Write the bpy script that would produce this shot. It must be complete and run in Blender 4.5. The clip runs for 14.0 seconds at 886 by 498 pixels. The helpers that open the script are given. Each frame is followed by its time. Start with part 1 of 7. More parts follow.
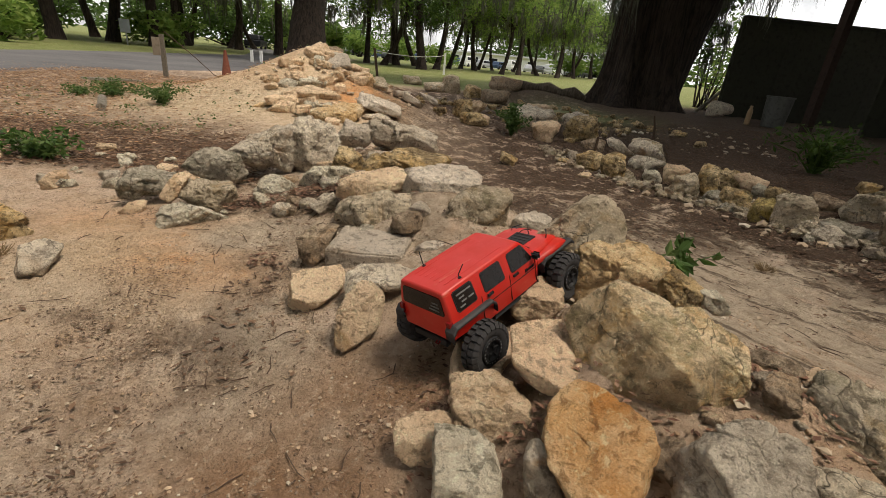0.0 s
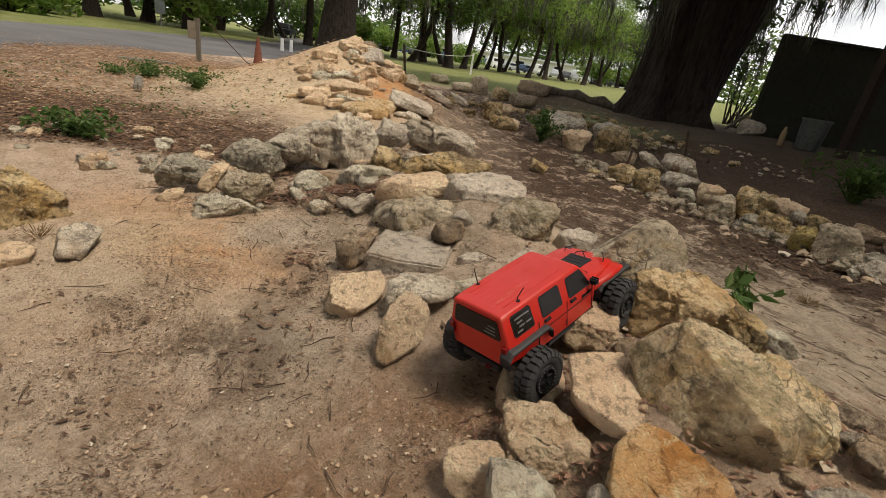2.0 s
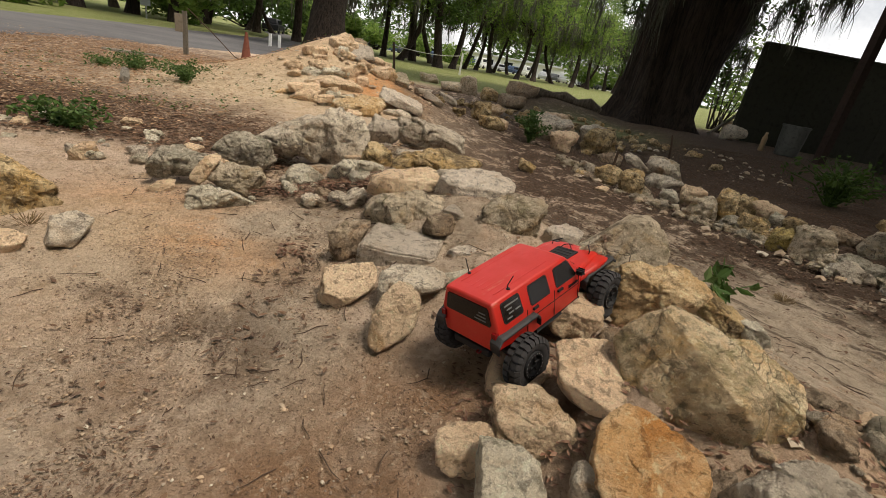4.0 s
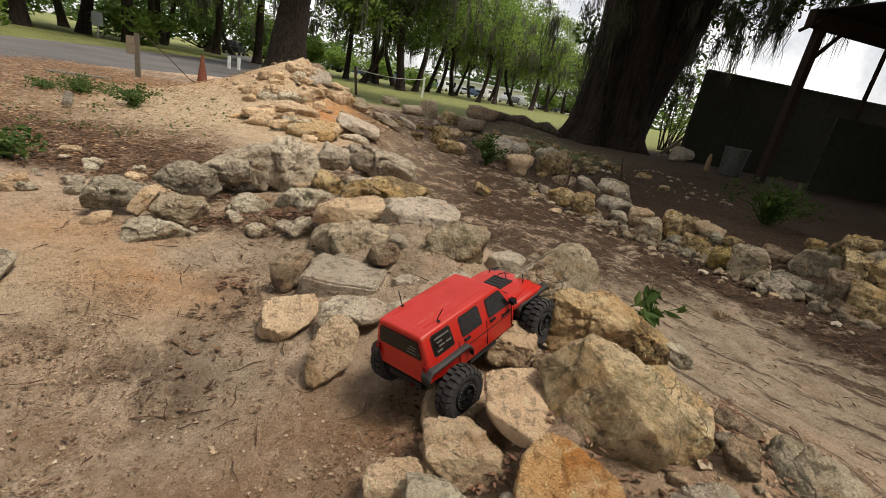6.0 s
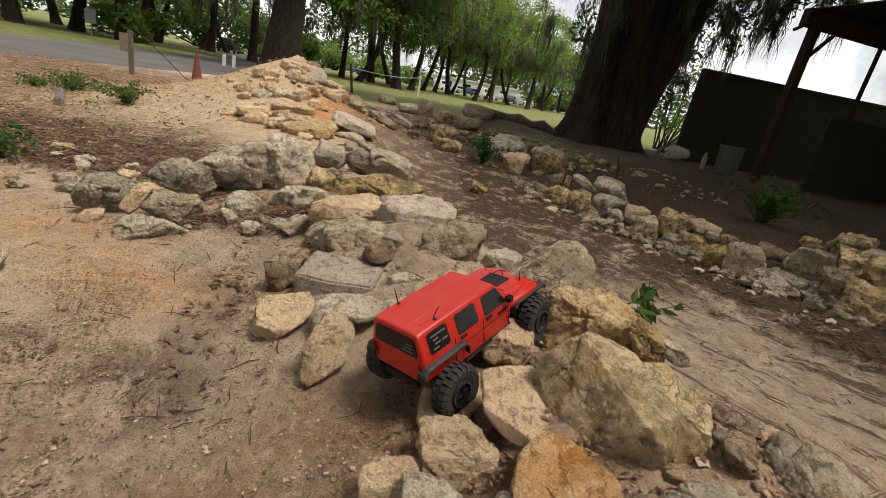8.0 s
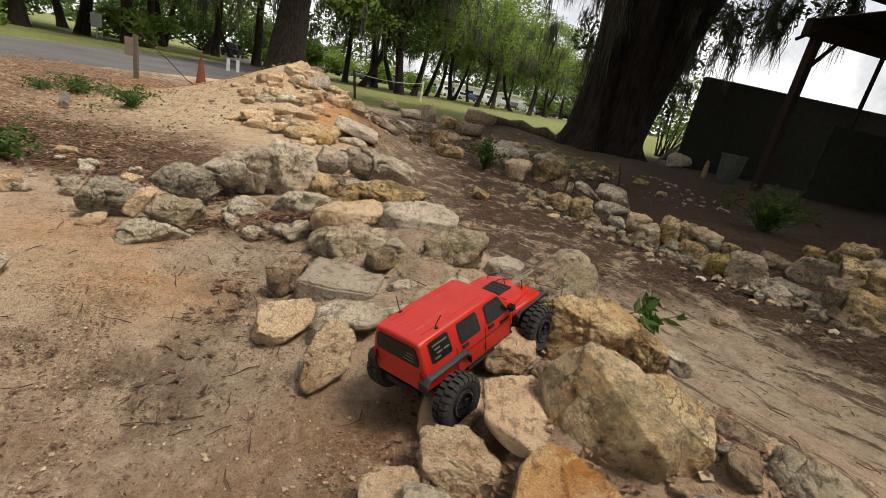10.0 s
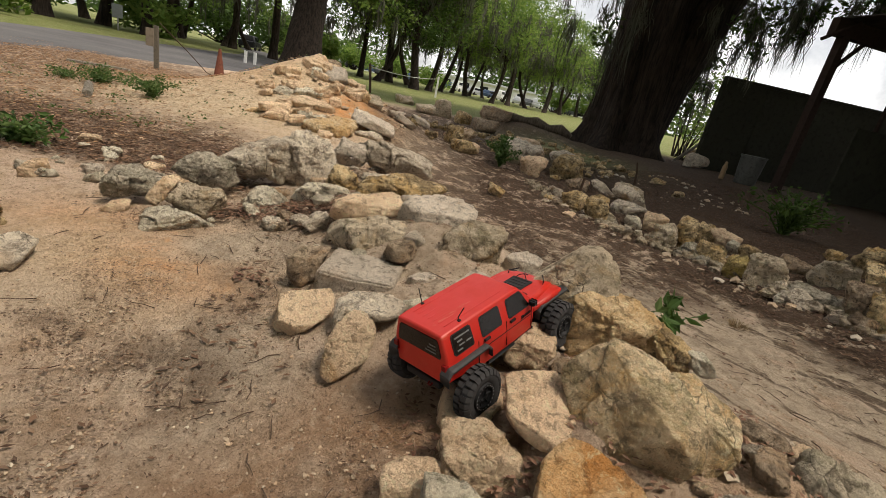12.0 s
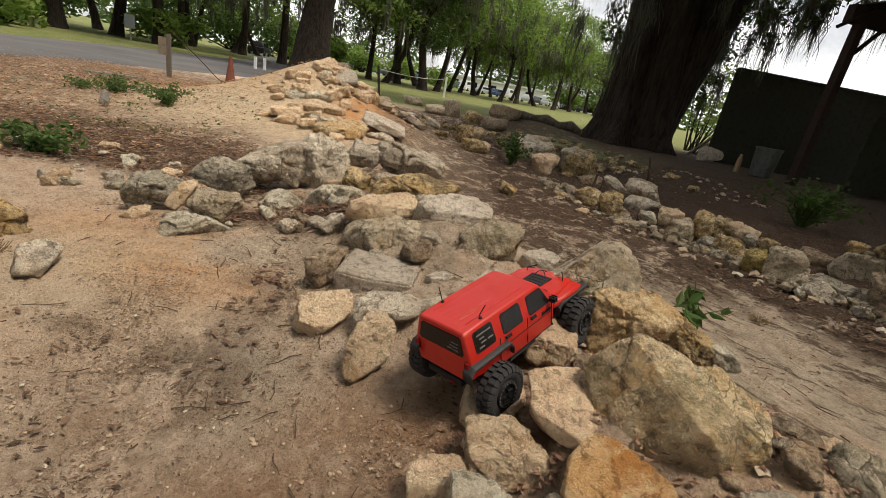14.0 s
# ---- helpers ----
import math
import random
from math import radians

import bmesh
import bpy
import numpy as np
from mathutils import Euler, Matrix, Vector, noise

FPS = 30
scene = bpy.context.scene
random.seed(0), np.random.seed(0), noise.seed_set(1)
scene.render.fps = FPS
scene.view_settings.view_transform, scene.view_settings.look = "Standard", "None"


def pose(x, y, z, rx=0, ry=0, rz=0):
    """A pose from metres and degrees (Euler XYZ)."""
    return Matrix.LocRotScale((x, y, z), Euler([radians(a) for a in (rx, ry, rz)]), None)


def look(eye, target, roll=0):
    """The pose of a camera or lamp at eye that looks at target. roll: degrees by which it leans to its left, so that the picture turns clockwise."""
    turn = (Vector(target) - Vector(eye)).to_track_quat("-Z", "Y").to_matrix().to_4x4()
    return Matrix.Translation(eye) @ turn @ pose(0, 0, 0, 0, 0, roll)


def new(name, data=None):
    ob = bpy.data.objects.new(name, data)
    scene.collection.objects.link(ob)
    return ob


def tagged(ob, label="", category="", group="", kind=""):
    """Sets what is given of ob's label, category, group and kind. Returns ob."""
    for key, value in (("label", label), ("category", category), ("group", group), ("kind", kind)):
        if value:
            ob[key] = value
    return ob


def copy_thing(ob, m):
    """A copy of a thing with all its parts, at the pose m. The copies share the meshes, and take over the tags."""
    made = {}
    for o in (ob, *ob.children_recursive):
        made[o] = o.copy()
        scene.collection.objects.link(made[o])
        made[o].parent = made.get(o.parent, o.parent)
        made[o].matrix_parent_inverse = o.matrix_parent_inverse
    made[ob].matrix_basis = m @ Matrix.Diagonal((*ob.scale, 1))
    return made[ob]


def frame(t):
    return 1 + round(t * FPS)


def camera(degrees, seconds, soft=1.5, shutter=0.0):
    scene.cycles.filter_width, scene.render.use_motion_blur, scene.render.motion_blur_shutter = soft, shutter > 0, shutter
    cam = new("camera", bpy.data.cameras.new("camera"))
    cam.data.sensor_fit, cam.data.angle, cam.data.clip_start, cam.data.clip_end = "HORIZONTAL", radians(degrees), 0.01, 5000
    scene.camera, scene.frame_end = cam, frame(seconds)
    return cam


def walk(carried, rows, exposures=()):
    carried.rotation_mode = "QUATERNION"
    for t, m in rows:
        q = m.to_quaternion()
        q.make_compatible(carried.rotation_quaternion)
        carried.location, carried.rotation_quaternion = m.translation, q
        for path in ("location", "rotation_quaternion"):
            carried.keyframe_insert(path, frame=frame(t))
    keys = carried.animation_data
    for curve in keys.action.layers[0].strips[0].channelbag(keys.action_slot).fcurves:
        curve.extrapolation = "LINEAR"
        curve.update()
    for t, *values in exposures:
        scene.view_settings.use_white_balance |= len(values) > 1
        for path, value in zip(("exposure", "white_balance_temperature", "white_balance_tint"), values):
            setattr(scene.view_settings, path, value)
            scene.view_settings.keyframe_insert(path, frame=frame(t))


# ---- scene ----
cam = camera(87.5, 14.0, soft=0.5)
METRES, EYE, TILT, LEAN, TURN = 0.53, 0.76, -22.2, -5.2, 0.0
ROWS = [
    (0.0, 0.0, 0.0, 0.0, 0.0, 0.0, 0.0),
    (0.5, -0.0037, -0.1321, -0.0129, 2.41, 0.36, -3.33),
    (1.0, -0.078, -0.0475, 0.0359, 2.44, 0.18, -4.44),
    (1.5, -0.1423, 0.0329, 0.0536, 1.95, -0.04, -4.58),
    (2.0, -0.1802, 0.0816, 0.0656, 1.53, -0.19, -4.13),
    (4.5, -0.2007, 0.0106, 0.0192, -0.42, 0.0, -4.82),
    (5.0, -0.1672, -0.0024, 0.05, -1.08, 1.18, -4.37),
    (5.5, -0.0966, -0.0152, 0.0662, -3.2, 1.93, -3.79),
    (6.0, -0.0635, -0.0173, 0.0881, -4.2, 2.67, -3.63),
    (6.5, -0.0565, -0.0101, 0.075, -4.51, 2.17, -2.74),
    (7.0, -0.0789, 0.001, 0.0753, -4.11, 2.21, -3.63),
    (7.5, -0.0744, -0.0001, 0.0949, -4.2, 2.82, -3.49),
    (8.0, -0.0618, -0.0011, 0.0819, -4.67, 2.55, -3.56),
    (10.5, -0.0689, 0.0047, 0.0962, -4.53, 3.26, -4.14),
    (11.0, -0.07, 0.002, 0.089, -4.46, 3.08, -3.9),
    (11.5, -0.0772, 0.0091, 0.0876, -4.42, 2.91, -4.96),
    (12.0, -0.1181, 0.0107, 0.076, -3.29, 2.6, -5.51),
    (12.5, -0.1113, 0.0045, 0.0789, -3.74, 2.92, -5.1),
    (13.0, -0.0727, -0.0017, 0.0896, -4.44, 3.26, -3.92),
    (13.5, -0.1098, 0.0024, 0.0654, -3.02, 2.62, -3.78),
    (14.0, -0.1508, 0.0099, 0.065, -1.85, 2.49, -4.43),
]
walk(cam, [(t, pose(0, 0, EYE, TILT, LEAN, TURN) @ pose(METRES * x, METRES * y, METRES * z, 90 + pitch, roll, yaw)) for t, x, y, z, yaw, pitch, roll in ROWS],
     exposures=[(0.0, 0.0), (8.2, 0.02), (14.0, 0.02)])

# ---- sky and sun ----
SUN_ELEVATION, SUN_AZIMUTH = 66.0, 118.0
world = bpy.data.worlds.new("sky")
scene.world = world
world.use_nodes = True
wn, wl = world.node_tree.nodes, world.node_tree.links
sky = wn.new("ShaderNodeTexSky")
sky.sky_type, sky.sun_disc = "NISHITA", False
sky.sun_elevation, sky.sun_rotation = radians(SUN_ELEVATION), radians(SUN_AZIMUTH)
sky.dust_density, sky.air_density, sky.ozone_density = 5.0, 1.0, 1.0
haze = wn.new("ShaderNodeMix")
haze.data_type = "RGBA"
cloud = wn.new("ShaderNodeTexNoise")
cloud.inputs["Scale"].default_value, cloud.inputs["Detail"].default_value, cloud.inputs["Roughness"].default_value = 3.2, 7.0, 0.6
cover = wn.new("ShaderNodeMapRange")
cover.inputs[1].default_value, cover.inputs[2].default_value, cover.inputs[3].default_value, cover.inputs[4].default_value = 0.40, 0.58, 0.25, 0.96
wl.new(wn.new("ShaderNodeTexCoord").outputs["Generated"], cloud.inputs["Vector"])
wl.new(cloud.outputs["Fac"], cover.inputs[0])
wl.new(cover.outputs[0], haze.inputs[0])
haze.inputs[7].default_value = (13.2, 13.0, 12.9, 1)
wl.new(sky.outputs[0], haze.inputs[6])
wl.new(haze.outputs[2], wn["Background"].inputs[0])
wn["Background"].inputs[1].default_value = 0.10
sun = new("sun", bpy.data.lights.new("sun", "SUN"))
sun.data.energy, sun.data.angle, sun.data.color = 3.25, radians(16), (1.0, 0.89, 0.73)
az, el = radians(SUN_AZIMUTH), radians(SUN_ELEVATION)
sun.matrix_world = look((0, 0, 30), Vector((0, 0, 30)) - Vector((math.sin(az) * math.cos(el), math.cos(az) * math.cos(el), math.sin(el))))

# ---- materials ----
class Nodes:
    """A small builder for one node material."""

    def __init__(self, name, rough=0.9, metal=0.0):
        self.mat = bpy.data.materials.new(name)
        self.mat.use_nodes = True
        self.n, self.l = self.mat.node_tree.nodes, self.mat.node_tree.links
        self.bsdf = self.n["Principled BSDF"]
        self.bsdf.inputs["Roughness"].default_value = rough
        self.bsdf.inputs["Metallic"].default_value = metal
        self.bsdf.inputs["Specular IOR Level"].default_value = 0.25
        self.coord = self.n.new("ShaderNodeTexCoord").outputs["Object"]

    def link(self, a, b):
        if isinstance(a, (int, float)):
            b.default_value = a
        elif isinstance(a, tuple):
            b.default_value = (*a, 1) if len(a) == 3 else a
        else:
            self.l.new(a, b)

    def noise(self, scale, detail=5, rough=0.55, coord=None, distortion=0.0, stretch=None, turn=0.0):
        t = self.n.new("ShaderNodeTexNoise")
        t.inputs["Scale"].default_value, t.inputs["Detail"].default_value = scale, detail
        t.inputs["Roughness"].default_value, t.inputs["Distortion"].default_value = rough, distortion
        c = coord or self.coord
        if stretch:
            m = self.n.new("ShaderNodeMapping")
            m.inputs["Scale"].default_value = stretch
            if turn:
                m.vector_type, m.inputs["Rotation"].default_value = "TEXTURE", (0, 0, radians(turn))
            self.l.new(c, m.inputs[0])
            c = m.outputs[0]
        self.l.new(c, t.inputs["Vector"])
        return t.outputs["Fac"]

    def voronoi(self, scale, feature="F1", coord=None):
        t = self.n.new("ShaderNodeTexVoronoi")
        t.feature = feature
        t.inputs["Scale"].default_value = scale
        self.l.new(coord or self.coord, t.inputs["Vector"])
        return t.outputs["Distance"]

    def ramp(self, fac, *stops):
        r = self.n.new("ShaderNodeValToRGB")
        while len(r.color_ramp.elements) < len(stops):
            r.color_ramp.elements.new(0.5)
        for e, (p, c) in zip(r.color_ramp.elements, stops):
            e.position, e.color = p, (*c, 1) if isinstance(c, tuple) else (c, c, c, 1)
        self.link(fac, r.inputs[0])
        return r.outputs[0]

    def mix(self, fac, a, b, blend="MIX"):
        m = self.n.new("ShaderNodeMix")
        m.data_type, m.blend_type = "RGBA", blend
        self.link(fac, m.inputs[0])
        self.link(a, m.inputs[6])
        self.link(b, m.inputs[7])
        return m.outputs[2]

    def math(self, op, a, b=0.0):
        m = self.n.new("ShaderNodeMath")
        m.operation = op
        self.link(a, m.inputs[0])
        self.link(b, m.inputs[1])
        return m.outputs[0]

    def attr(self, name):
        a = self.n.new("ShaderNodeAttribute")
        a.attribute_name = name
        return a.outputs["Fac"]

    def random(self):
        return self.n.new("ShaderNodeObjectInfo").outputs["Random"]

    def island(self):
        return self.n.new("ShaderNodeNewGeometry").outputs["Random Per Island"]

    def shifted(self):
        """Object coordinates moved by the object's random number."""
        v = self.n.new("ShaderNodeVectorMath")
        v.operation = "ADD"
        s = self.n.new("ShaderNodeVectorMath")
        s.operation = "SCALE"
        s.inputs[0].default_value = (37.0, 19.0, 53.0)
        self.l.new(self.random(), s.inputs["Scale"])
        self.l.new(self.coord, v.inputs[0])
        self.l.new(s.outputs[0], v.inputs[1])
        return v.outputs[0]

    def bump(self, height, strength=0.5, distance=0.01, under=None):
        b = self.n.new("ShaderNodeBump")
        b.inputs["Strength"].default_value, b.inputs["Distance"].default_value = strength, distance
        self.link(height, b.inputs["Height"])
        if under:
            self.l.new(under, b.inputs["Normal"])
        return b.outputs[0]

    def done(self, colour, normal=None, rough=None):
        self.link(colour, self.bsdf.inputs["Base Color"])
        if normal:
            self.l.new(normal, self.bsdf.inputs["Normal"])
        if rough is not None:
            self.link(rough, self.bsdf.inputs["Roughness"])
        return self.mat


def plain(name, colour, rough=0.6, metal=0.0, grain=0.12, scale=60.0):
    """A plain surface with faint grain and soiling."""
    k = Nodes(name, rough, metal)
    c2 = tuple(max(0.0, v * (1 - 2.5 * grain)) for v in colour)
    n = k.noise(scale, 4)
    n2 = k.noise(scale / 12, 3)
    c = k.mix(k.ramp(n2, (0.35, 0.0), (0.7, 1.0)), colour, tuple(v * (1 - grain) for v in colour))
    c = k.mix(k.ramp(n, (0.5, 0.0), (0.75, 1.0)), c, c2)
    return k.done(c, k.bump(n, 0.15, 0.002))


def stone(name, light, mid, dark, stain=(0.42, 0.22, 0.07), stain_amount=0.3, moss=0.2, moss_colour=(0.15, 0.145, 0.055), grime=0.5, vein=1.0, mottle=0.42, rich=0.84):
    """Weathered limestone: broad tones, iron stain, moss in soft patches, earth in the hollows of its relief, hairline cracks, a fine grain."""
    k = Nodes(name, 0.95)
    c = k.shifted()
    big = k.noise(5.0, 5, 0.55, c, 0.5)
    med = k.noise(19.0, 8, 0.68, c, 0.6)
    lump = k.noise(42.0, 6, 0.65, c, 0.4)
    fine = k.noise(170.0, 5, 0.7, c)
    grit = k.noise(480.0, 3, 0.7, c)
    col = k.mix(k.ramp(big, (0.40, 0.0), (0.60, 1.0)), mid, light)
    st = k.noise(6.5, 7, 0.62, c, 1.1)
    col = k.mix(k.ramp(st, (0.62 - stain_amount * 0.3, 0.0), (0.76 - stain_amount * 0.25, 0.8)), col, stain)
    blotch = k.noise(3.2, 8, 0.70, c, 1.4)
    col = k.mix(k.ramp(blotch, (0.50, 0.0), (0.60, mottle)), col, tuple(v * 1.1 for v in dark))
    mo = k.noise(7.0, 9, 0.74, c, 0.5)
    mo2 = k.math("MULTIPLY", k.ramp(mo, (0.64 - moss * 0.34, 0.0), (0.74 - moss * 0.3, 0.9)), k.ramp(lump, (0.34, 0.45), (0.56, 1.0)))
    col = k.mix(mo2, col, moss_colour)
    col = k.mix(k.ramp(med, (0.60 - 0.14 * grime, 0.0), (0.70 - 0.12 * grime, 0.85)), col, dark)
    col = k.mix(k.ramp(med, (0.32, 0.5), (0.44, 0.0)), col, tuple(min(0.82, v * 1.12) for v in light))
    col = k.mix(k.ramp(lump, (0.54, 0.0), (0.62, 0.75)), col, tuple(v * 0.65 for v in dark))
    col = k.mix(k.ramp(lump, (0.34, 0.6), (0.43, 0.0)), col, tuple(min(0.82, v * 1.18) for v in light))
    edge = k.n.new("ShaderNodeTexVoronoi")
    edge.feature = "DISTANCE_TO_EDGE"
    edge.inputs["Scale"].default_value = 7.5
    warp = k.n.new("ShaderNodeMix")
    warp.data_type = "VECTOR"
    warp.inputs[0].default_value = 0.16
    wob = k.n.new("ShaderNodeTexNoise")
    wob.inputs["Scale"].default_value, wob.inputs["Detail"].default_value = 9.0, 6.0
    k.l.new(c, wob.inputs["Vector"])
    k.l.new(c, warp.inputs[4])
    k.l.new(wob.outputs["Color"], warp.inputs[5])
    k.l.new(warp.outputs[1], edge.inputs["Vector"])
    crack = k.math("MULTIPLY", k.ramp(edge.outputs["Distance"], (0.0, 1.0), (0.016, 0.0)), k.ramp(big, (0.44, 0.0), (0.60, vein)))
    col = k.mix(crack, col, tuple(v * 0.35 for v in dark))
    col = k.mix(k.ramp(fine, (0.34, 0.45), (0.45, 0.0)), col, tuple(v * 0.6 for v in mid))
    col = k.mix(k.ramp(fine, (0.55, 0.0), (0.66, 0.3)), col, tuple(min(0.82, v * 1.2) for v in light))
    col = k.mix(k.ramp(grit, (0.34, 0.16), (0.50, 0.0)), col, tuple(v * 0.6 for v in mid))
    tone = k.n.new("ShaderNodeHueSaturation")
    k.l.new(k.math("ADD", k.math("MULTIPLY", k.random(), 0.26), 1.05), tone.inputs["Value"])
    tone.inputs["Saturation"].default_value = rich
    k.l.new(col, tone.inputs["Color"])
    n1 = k.bump(med, 1.0, 0.05)
    n2 = k.bump(lump, 1.0, 0.024, n1)
    n3 = k.bump(fine, 0.8, 0.0065, n2)
    n3 = k.bump(grit, 0.5, 0.003, n3)
    n4 = k.bump(k.math("SUBTRACT", 1.0, crack), 0.6, 0.006, n3)
    return k.done(tone.outputs[0], n4)


ROCK = {
    "cream": stone("cream_limestone", (0.82, 0.62, 0.41), (0.75, 0.53, 0.34), (0.46, 0.29, 0.17), moss=0.0, stain_amount=0.25, grime=0.15, vein=0.5, mottle=0.3, rich=0.95),
    "orange": stone("iron_stained_stone", (0.82, 0.60, 0.36), (0.74, 0.43, 0.19), (0.44, 0.19, 0.06), (0.54, 0.21, 0.04), 0.62, 0.0, grime=0.25, vein=0.4, mottle=0.35, rich=1.0),
    "apricot": stone("apricot_limestone", (0.80, 0.62, 0.38), (0.68, 0.46, 0.23), (0.34, 0.20, 0.09), (0.58, 0.32, 0.09), 0.6, 0.0, grime=0.45, vein=0.7, rich=0.92),
    "grey": stone("grey_limestone", (0.72, 0.62, 0.48), (0.56, 0.46, 0.345), (0.29, 0.22, 0.155), moss=0.06, stain_amount=0.2, grime=0.55, rich=0.9),
    "mossy": stone("mossy_limestone", (0.66, 0.55, 0.40), (0.50, 0.40, 0.275), (0.22, 0.165, 0.105), (0.46, 0.28, 0.10), 0.35, 0.36, (0.19, 0.17, 0.075), grime=0.55, rich=0.92),
    "boulder": stone("mossy_boulder_stone", (0.78, 0.62, 0.42), (0.62, 0.46, 0.285), (0.27, 0.205, 0.125), (0.56, 0.34, 0.13), 0.5, 0.42, (0.20, 0.18, 0.08), grime=0.5, mottle=0.45, rich=1.02),
    "green": stone("lichen_covered_stone", (0.58, 0.50, 0.38), (0.43, 0.365, 0.26), (0.19, 0.155, 0.105), moss=0.45, stain_amount=0.0, moss_colour=(0.19, 0.18, 0.10), grime=0.7),
    "yellow": stone("yellow_limestone", (0.72, 0.55, 0.31), (0.52, 0.36, 0.17), (0.13, 0.09, 0.05), (0.50, 0.29, 0.07), 0.55, 0.22, grime=0.8, mottle=0.7, rich=0.94),
    "sulphur": stone("lichen_yellow_stone", (0.64, 0.51, 0.24), (0.46, 0.345, 0.14), (0.17, 0.125, 0.06), (0.50, 0.36, 0.08), 0.6, 0.2, grime=0.7, rich=1.0),
    "white": stone("pale_limestone", (0.76, 0.68, 0.53), (0.62, 0.53, 0.39), (0.30, 0.245, 0.165), moss=0.12, stain_amount=0.15, grime=0.35, rich=0.9),
    "brown": stone("earthy_stone", (0.50, 0.37, 0.24), (0.36, 0.25, 0.15), (0.15, 0.10, 0.06), moss=0.2, stain_amount=0.4, grime=0.8),
    "slab": stone("smooth_slab", (0.66, 0.55, 0.43), (0.56, 0.46, 0.345), (0.36, 0.28, 0.20), moss=0.0, stain_amount=0.05, grime=0.2, vein=0.4, mottle=0.25),
}


def ground_material():
    """Sandy soil with orange clay, grey trodden patches, dark leaf mulch, painted bank shade and thin grass."""
    k = Nodes("sandy_soil", 0.97)
    big, med, fine, grit = k.noise(1.3, 5, 0.6), k.noise(9.0, 6, 0.62), k.noise(70.0, 5, 0.7), k.noise(320.0, 3, 0.7)
    sand = k.mix(k.ramp(big, (0.38, 0.0), (0.62, 1.0)), (0.63, 0.465, 0.345), (0.71, 0.565, 0.44))
    sand = k.mix(k.ramp(med, (0.45, 0.0), (0.7, 0.7)), sand, (0.40, 0.255, 0.14))
    # pale sand, its colour lightened further in place of sunlight
    sand = k.mix(k.attr("bright"), sand, k.mix(k.ramp(med, (0.42, 0.0), (0.66, 1.0)), (0.74, 0.59, 0.41), (0.60, 0.45, 0.29)))
    clay = k.mix(k.ramp(med, (0.4, 0.0), (0.65, 1.0)), (0.70, 0.34, 0.135), (0.60, 0.36, 0.185))
    col = k.mix(k.math("MULTIPLY", k.attr("clay"), k.ramp(k.noise(5.0, 6, 0.65), (0.26, 0.3), (0.48, 1.0))), sand, clay)
    pale = k.mix(k.ramp(med, (0.4, 0.0), (0.6, 1.0)), (0.62, 0.505, 0.38), (0.46, 0.365, 0.27))
    col = k.mix(k.math("MULTIPLY", k.attr("pale"), k.ramp(k.noise(4.0, 7, 0.7), (0.38, 0.0), (0.47, 1.0))), col, pale)
    damp = k.mix(k.ramp(med, (0.4, 0.0), (0.7, 1.0)), (0.36, 0.215, 0.125), (0.28, 0.165, 0.095))
    col = k.mix(k.math("MULTIPLY", k.attr("damp"), k.ramp(k.noise(3.0, 5, 0.6), (0.28, 0.25), (0.5, 1.0))), col, damp)
    # leaf mulch colour, near black so that it also paints the bank's shade
    mould_shade = k.mix(k.ramp(fine, (0.35, 0.0), (0.65, 1.0)), (0.035, 0.022, 0.015), (0.115, 0.074, 0.05))
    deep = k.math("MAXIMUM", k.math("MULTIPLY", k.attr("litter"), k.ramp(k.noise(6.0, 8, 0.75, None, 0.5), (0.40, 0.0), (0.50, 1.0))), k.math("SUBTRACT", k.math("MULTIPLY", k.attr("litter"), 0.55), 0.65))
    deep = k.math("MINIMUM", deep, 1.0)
    col = k.mix(deep, col, mould_shade)
    streak = k.noise(9.0, 7, 0.72, None, 0.5, (4.5, 1, 1), -56)
    col = k.mix(k.math("MULTIPLY", k.attr("track"), k.ramp(streak, (0.525, 0.0), (0.585, 0.85))), col, mould_shade)
    grass = k.mix(k.ramp(k.noise(2.5, 6, 0.7), (0.35, 0.0), (0.65, 1.0)), (0.10, 0.145, 0.03), (0.19, 0.225, 0.065))
    col = k.mix(k.math("MULTIPLY", k.attr("grass"), k.ramp(k.noise(0.8, 6, 0.7), (0.25, 0.75), (0.5, 1.0))), col, grass)
    col = k.mix(k.ramp(fine, (0.38, 0.26), (0.50, 0.0)), col, (0.20, 0.13, 0.08))
    bare = k.math("SUBTRACT", 1.0, k.math("MULTIPLY", deep, 0.8))
    col = k.mix(k.ramp(grit, (0.54, 0.0), (0.66, 0.16)), col, (0.22, 0.14, 0.09))
    col = k.mix(k.math("MULTIPLY", bare, k.ramp(k.noise(210.0, 3, 0.6), (0.66, 0.0), (0.74, 0.6))), col, (0.64, 0.52, 0.38))
    soft = k.noise(28.0, 6, 0.7, None, 0.4)
    col = k.mix(k.ramp(soft, (0.53, 0.0), (0.64, 0.45)), col, (0.26, 0.175, 0.115))
    col = k.mix(k.math("MULTIPLY", bare, k.ramp(soft, (0.36, 0.4), (0.46, 0.0))), col, (0.64, 0.505, 0.375))
    crumbs = k.noise(95.0, 6, 0.75, None, 0.4)
    mask = k.math("MULTIPLY", k.ramp(crumbs, (0.56, 0.0), (0.64, 0.8)), k.ramp(k.noise(3.5, 5, 0.7), (0.42, 0.10), (0.56, 1.0)))
    col = k.mix(mask, col, (0.095, 0.06, 0.038))
    n = k.bump(med, 0.7, 0.03)
    n = k.bump(soft, 0.7, 0.016, n)
    n = k.bump(crumbs, 0.9, 0.020, n)
    n = k.bump(fine, 0.8, 0.0075, n)
    n = k.bump(grit, 0.3, 0.002, n)
    return k.done(col, n)


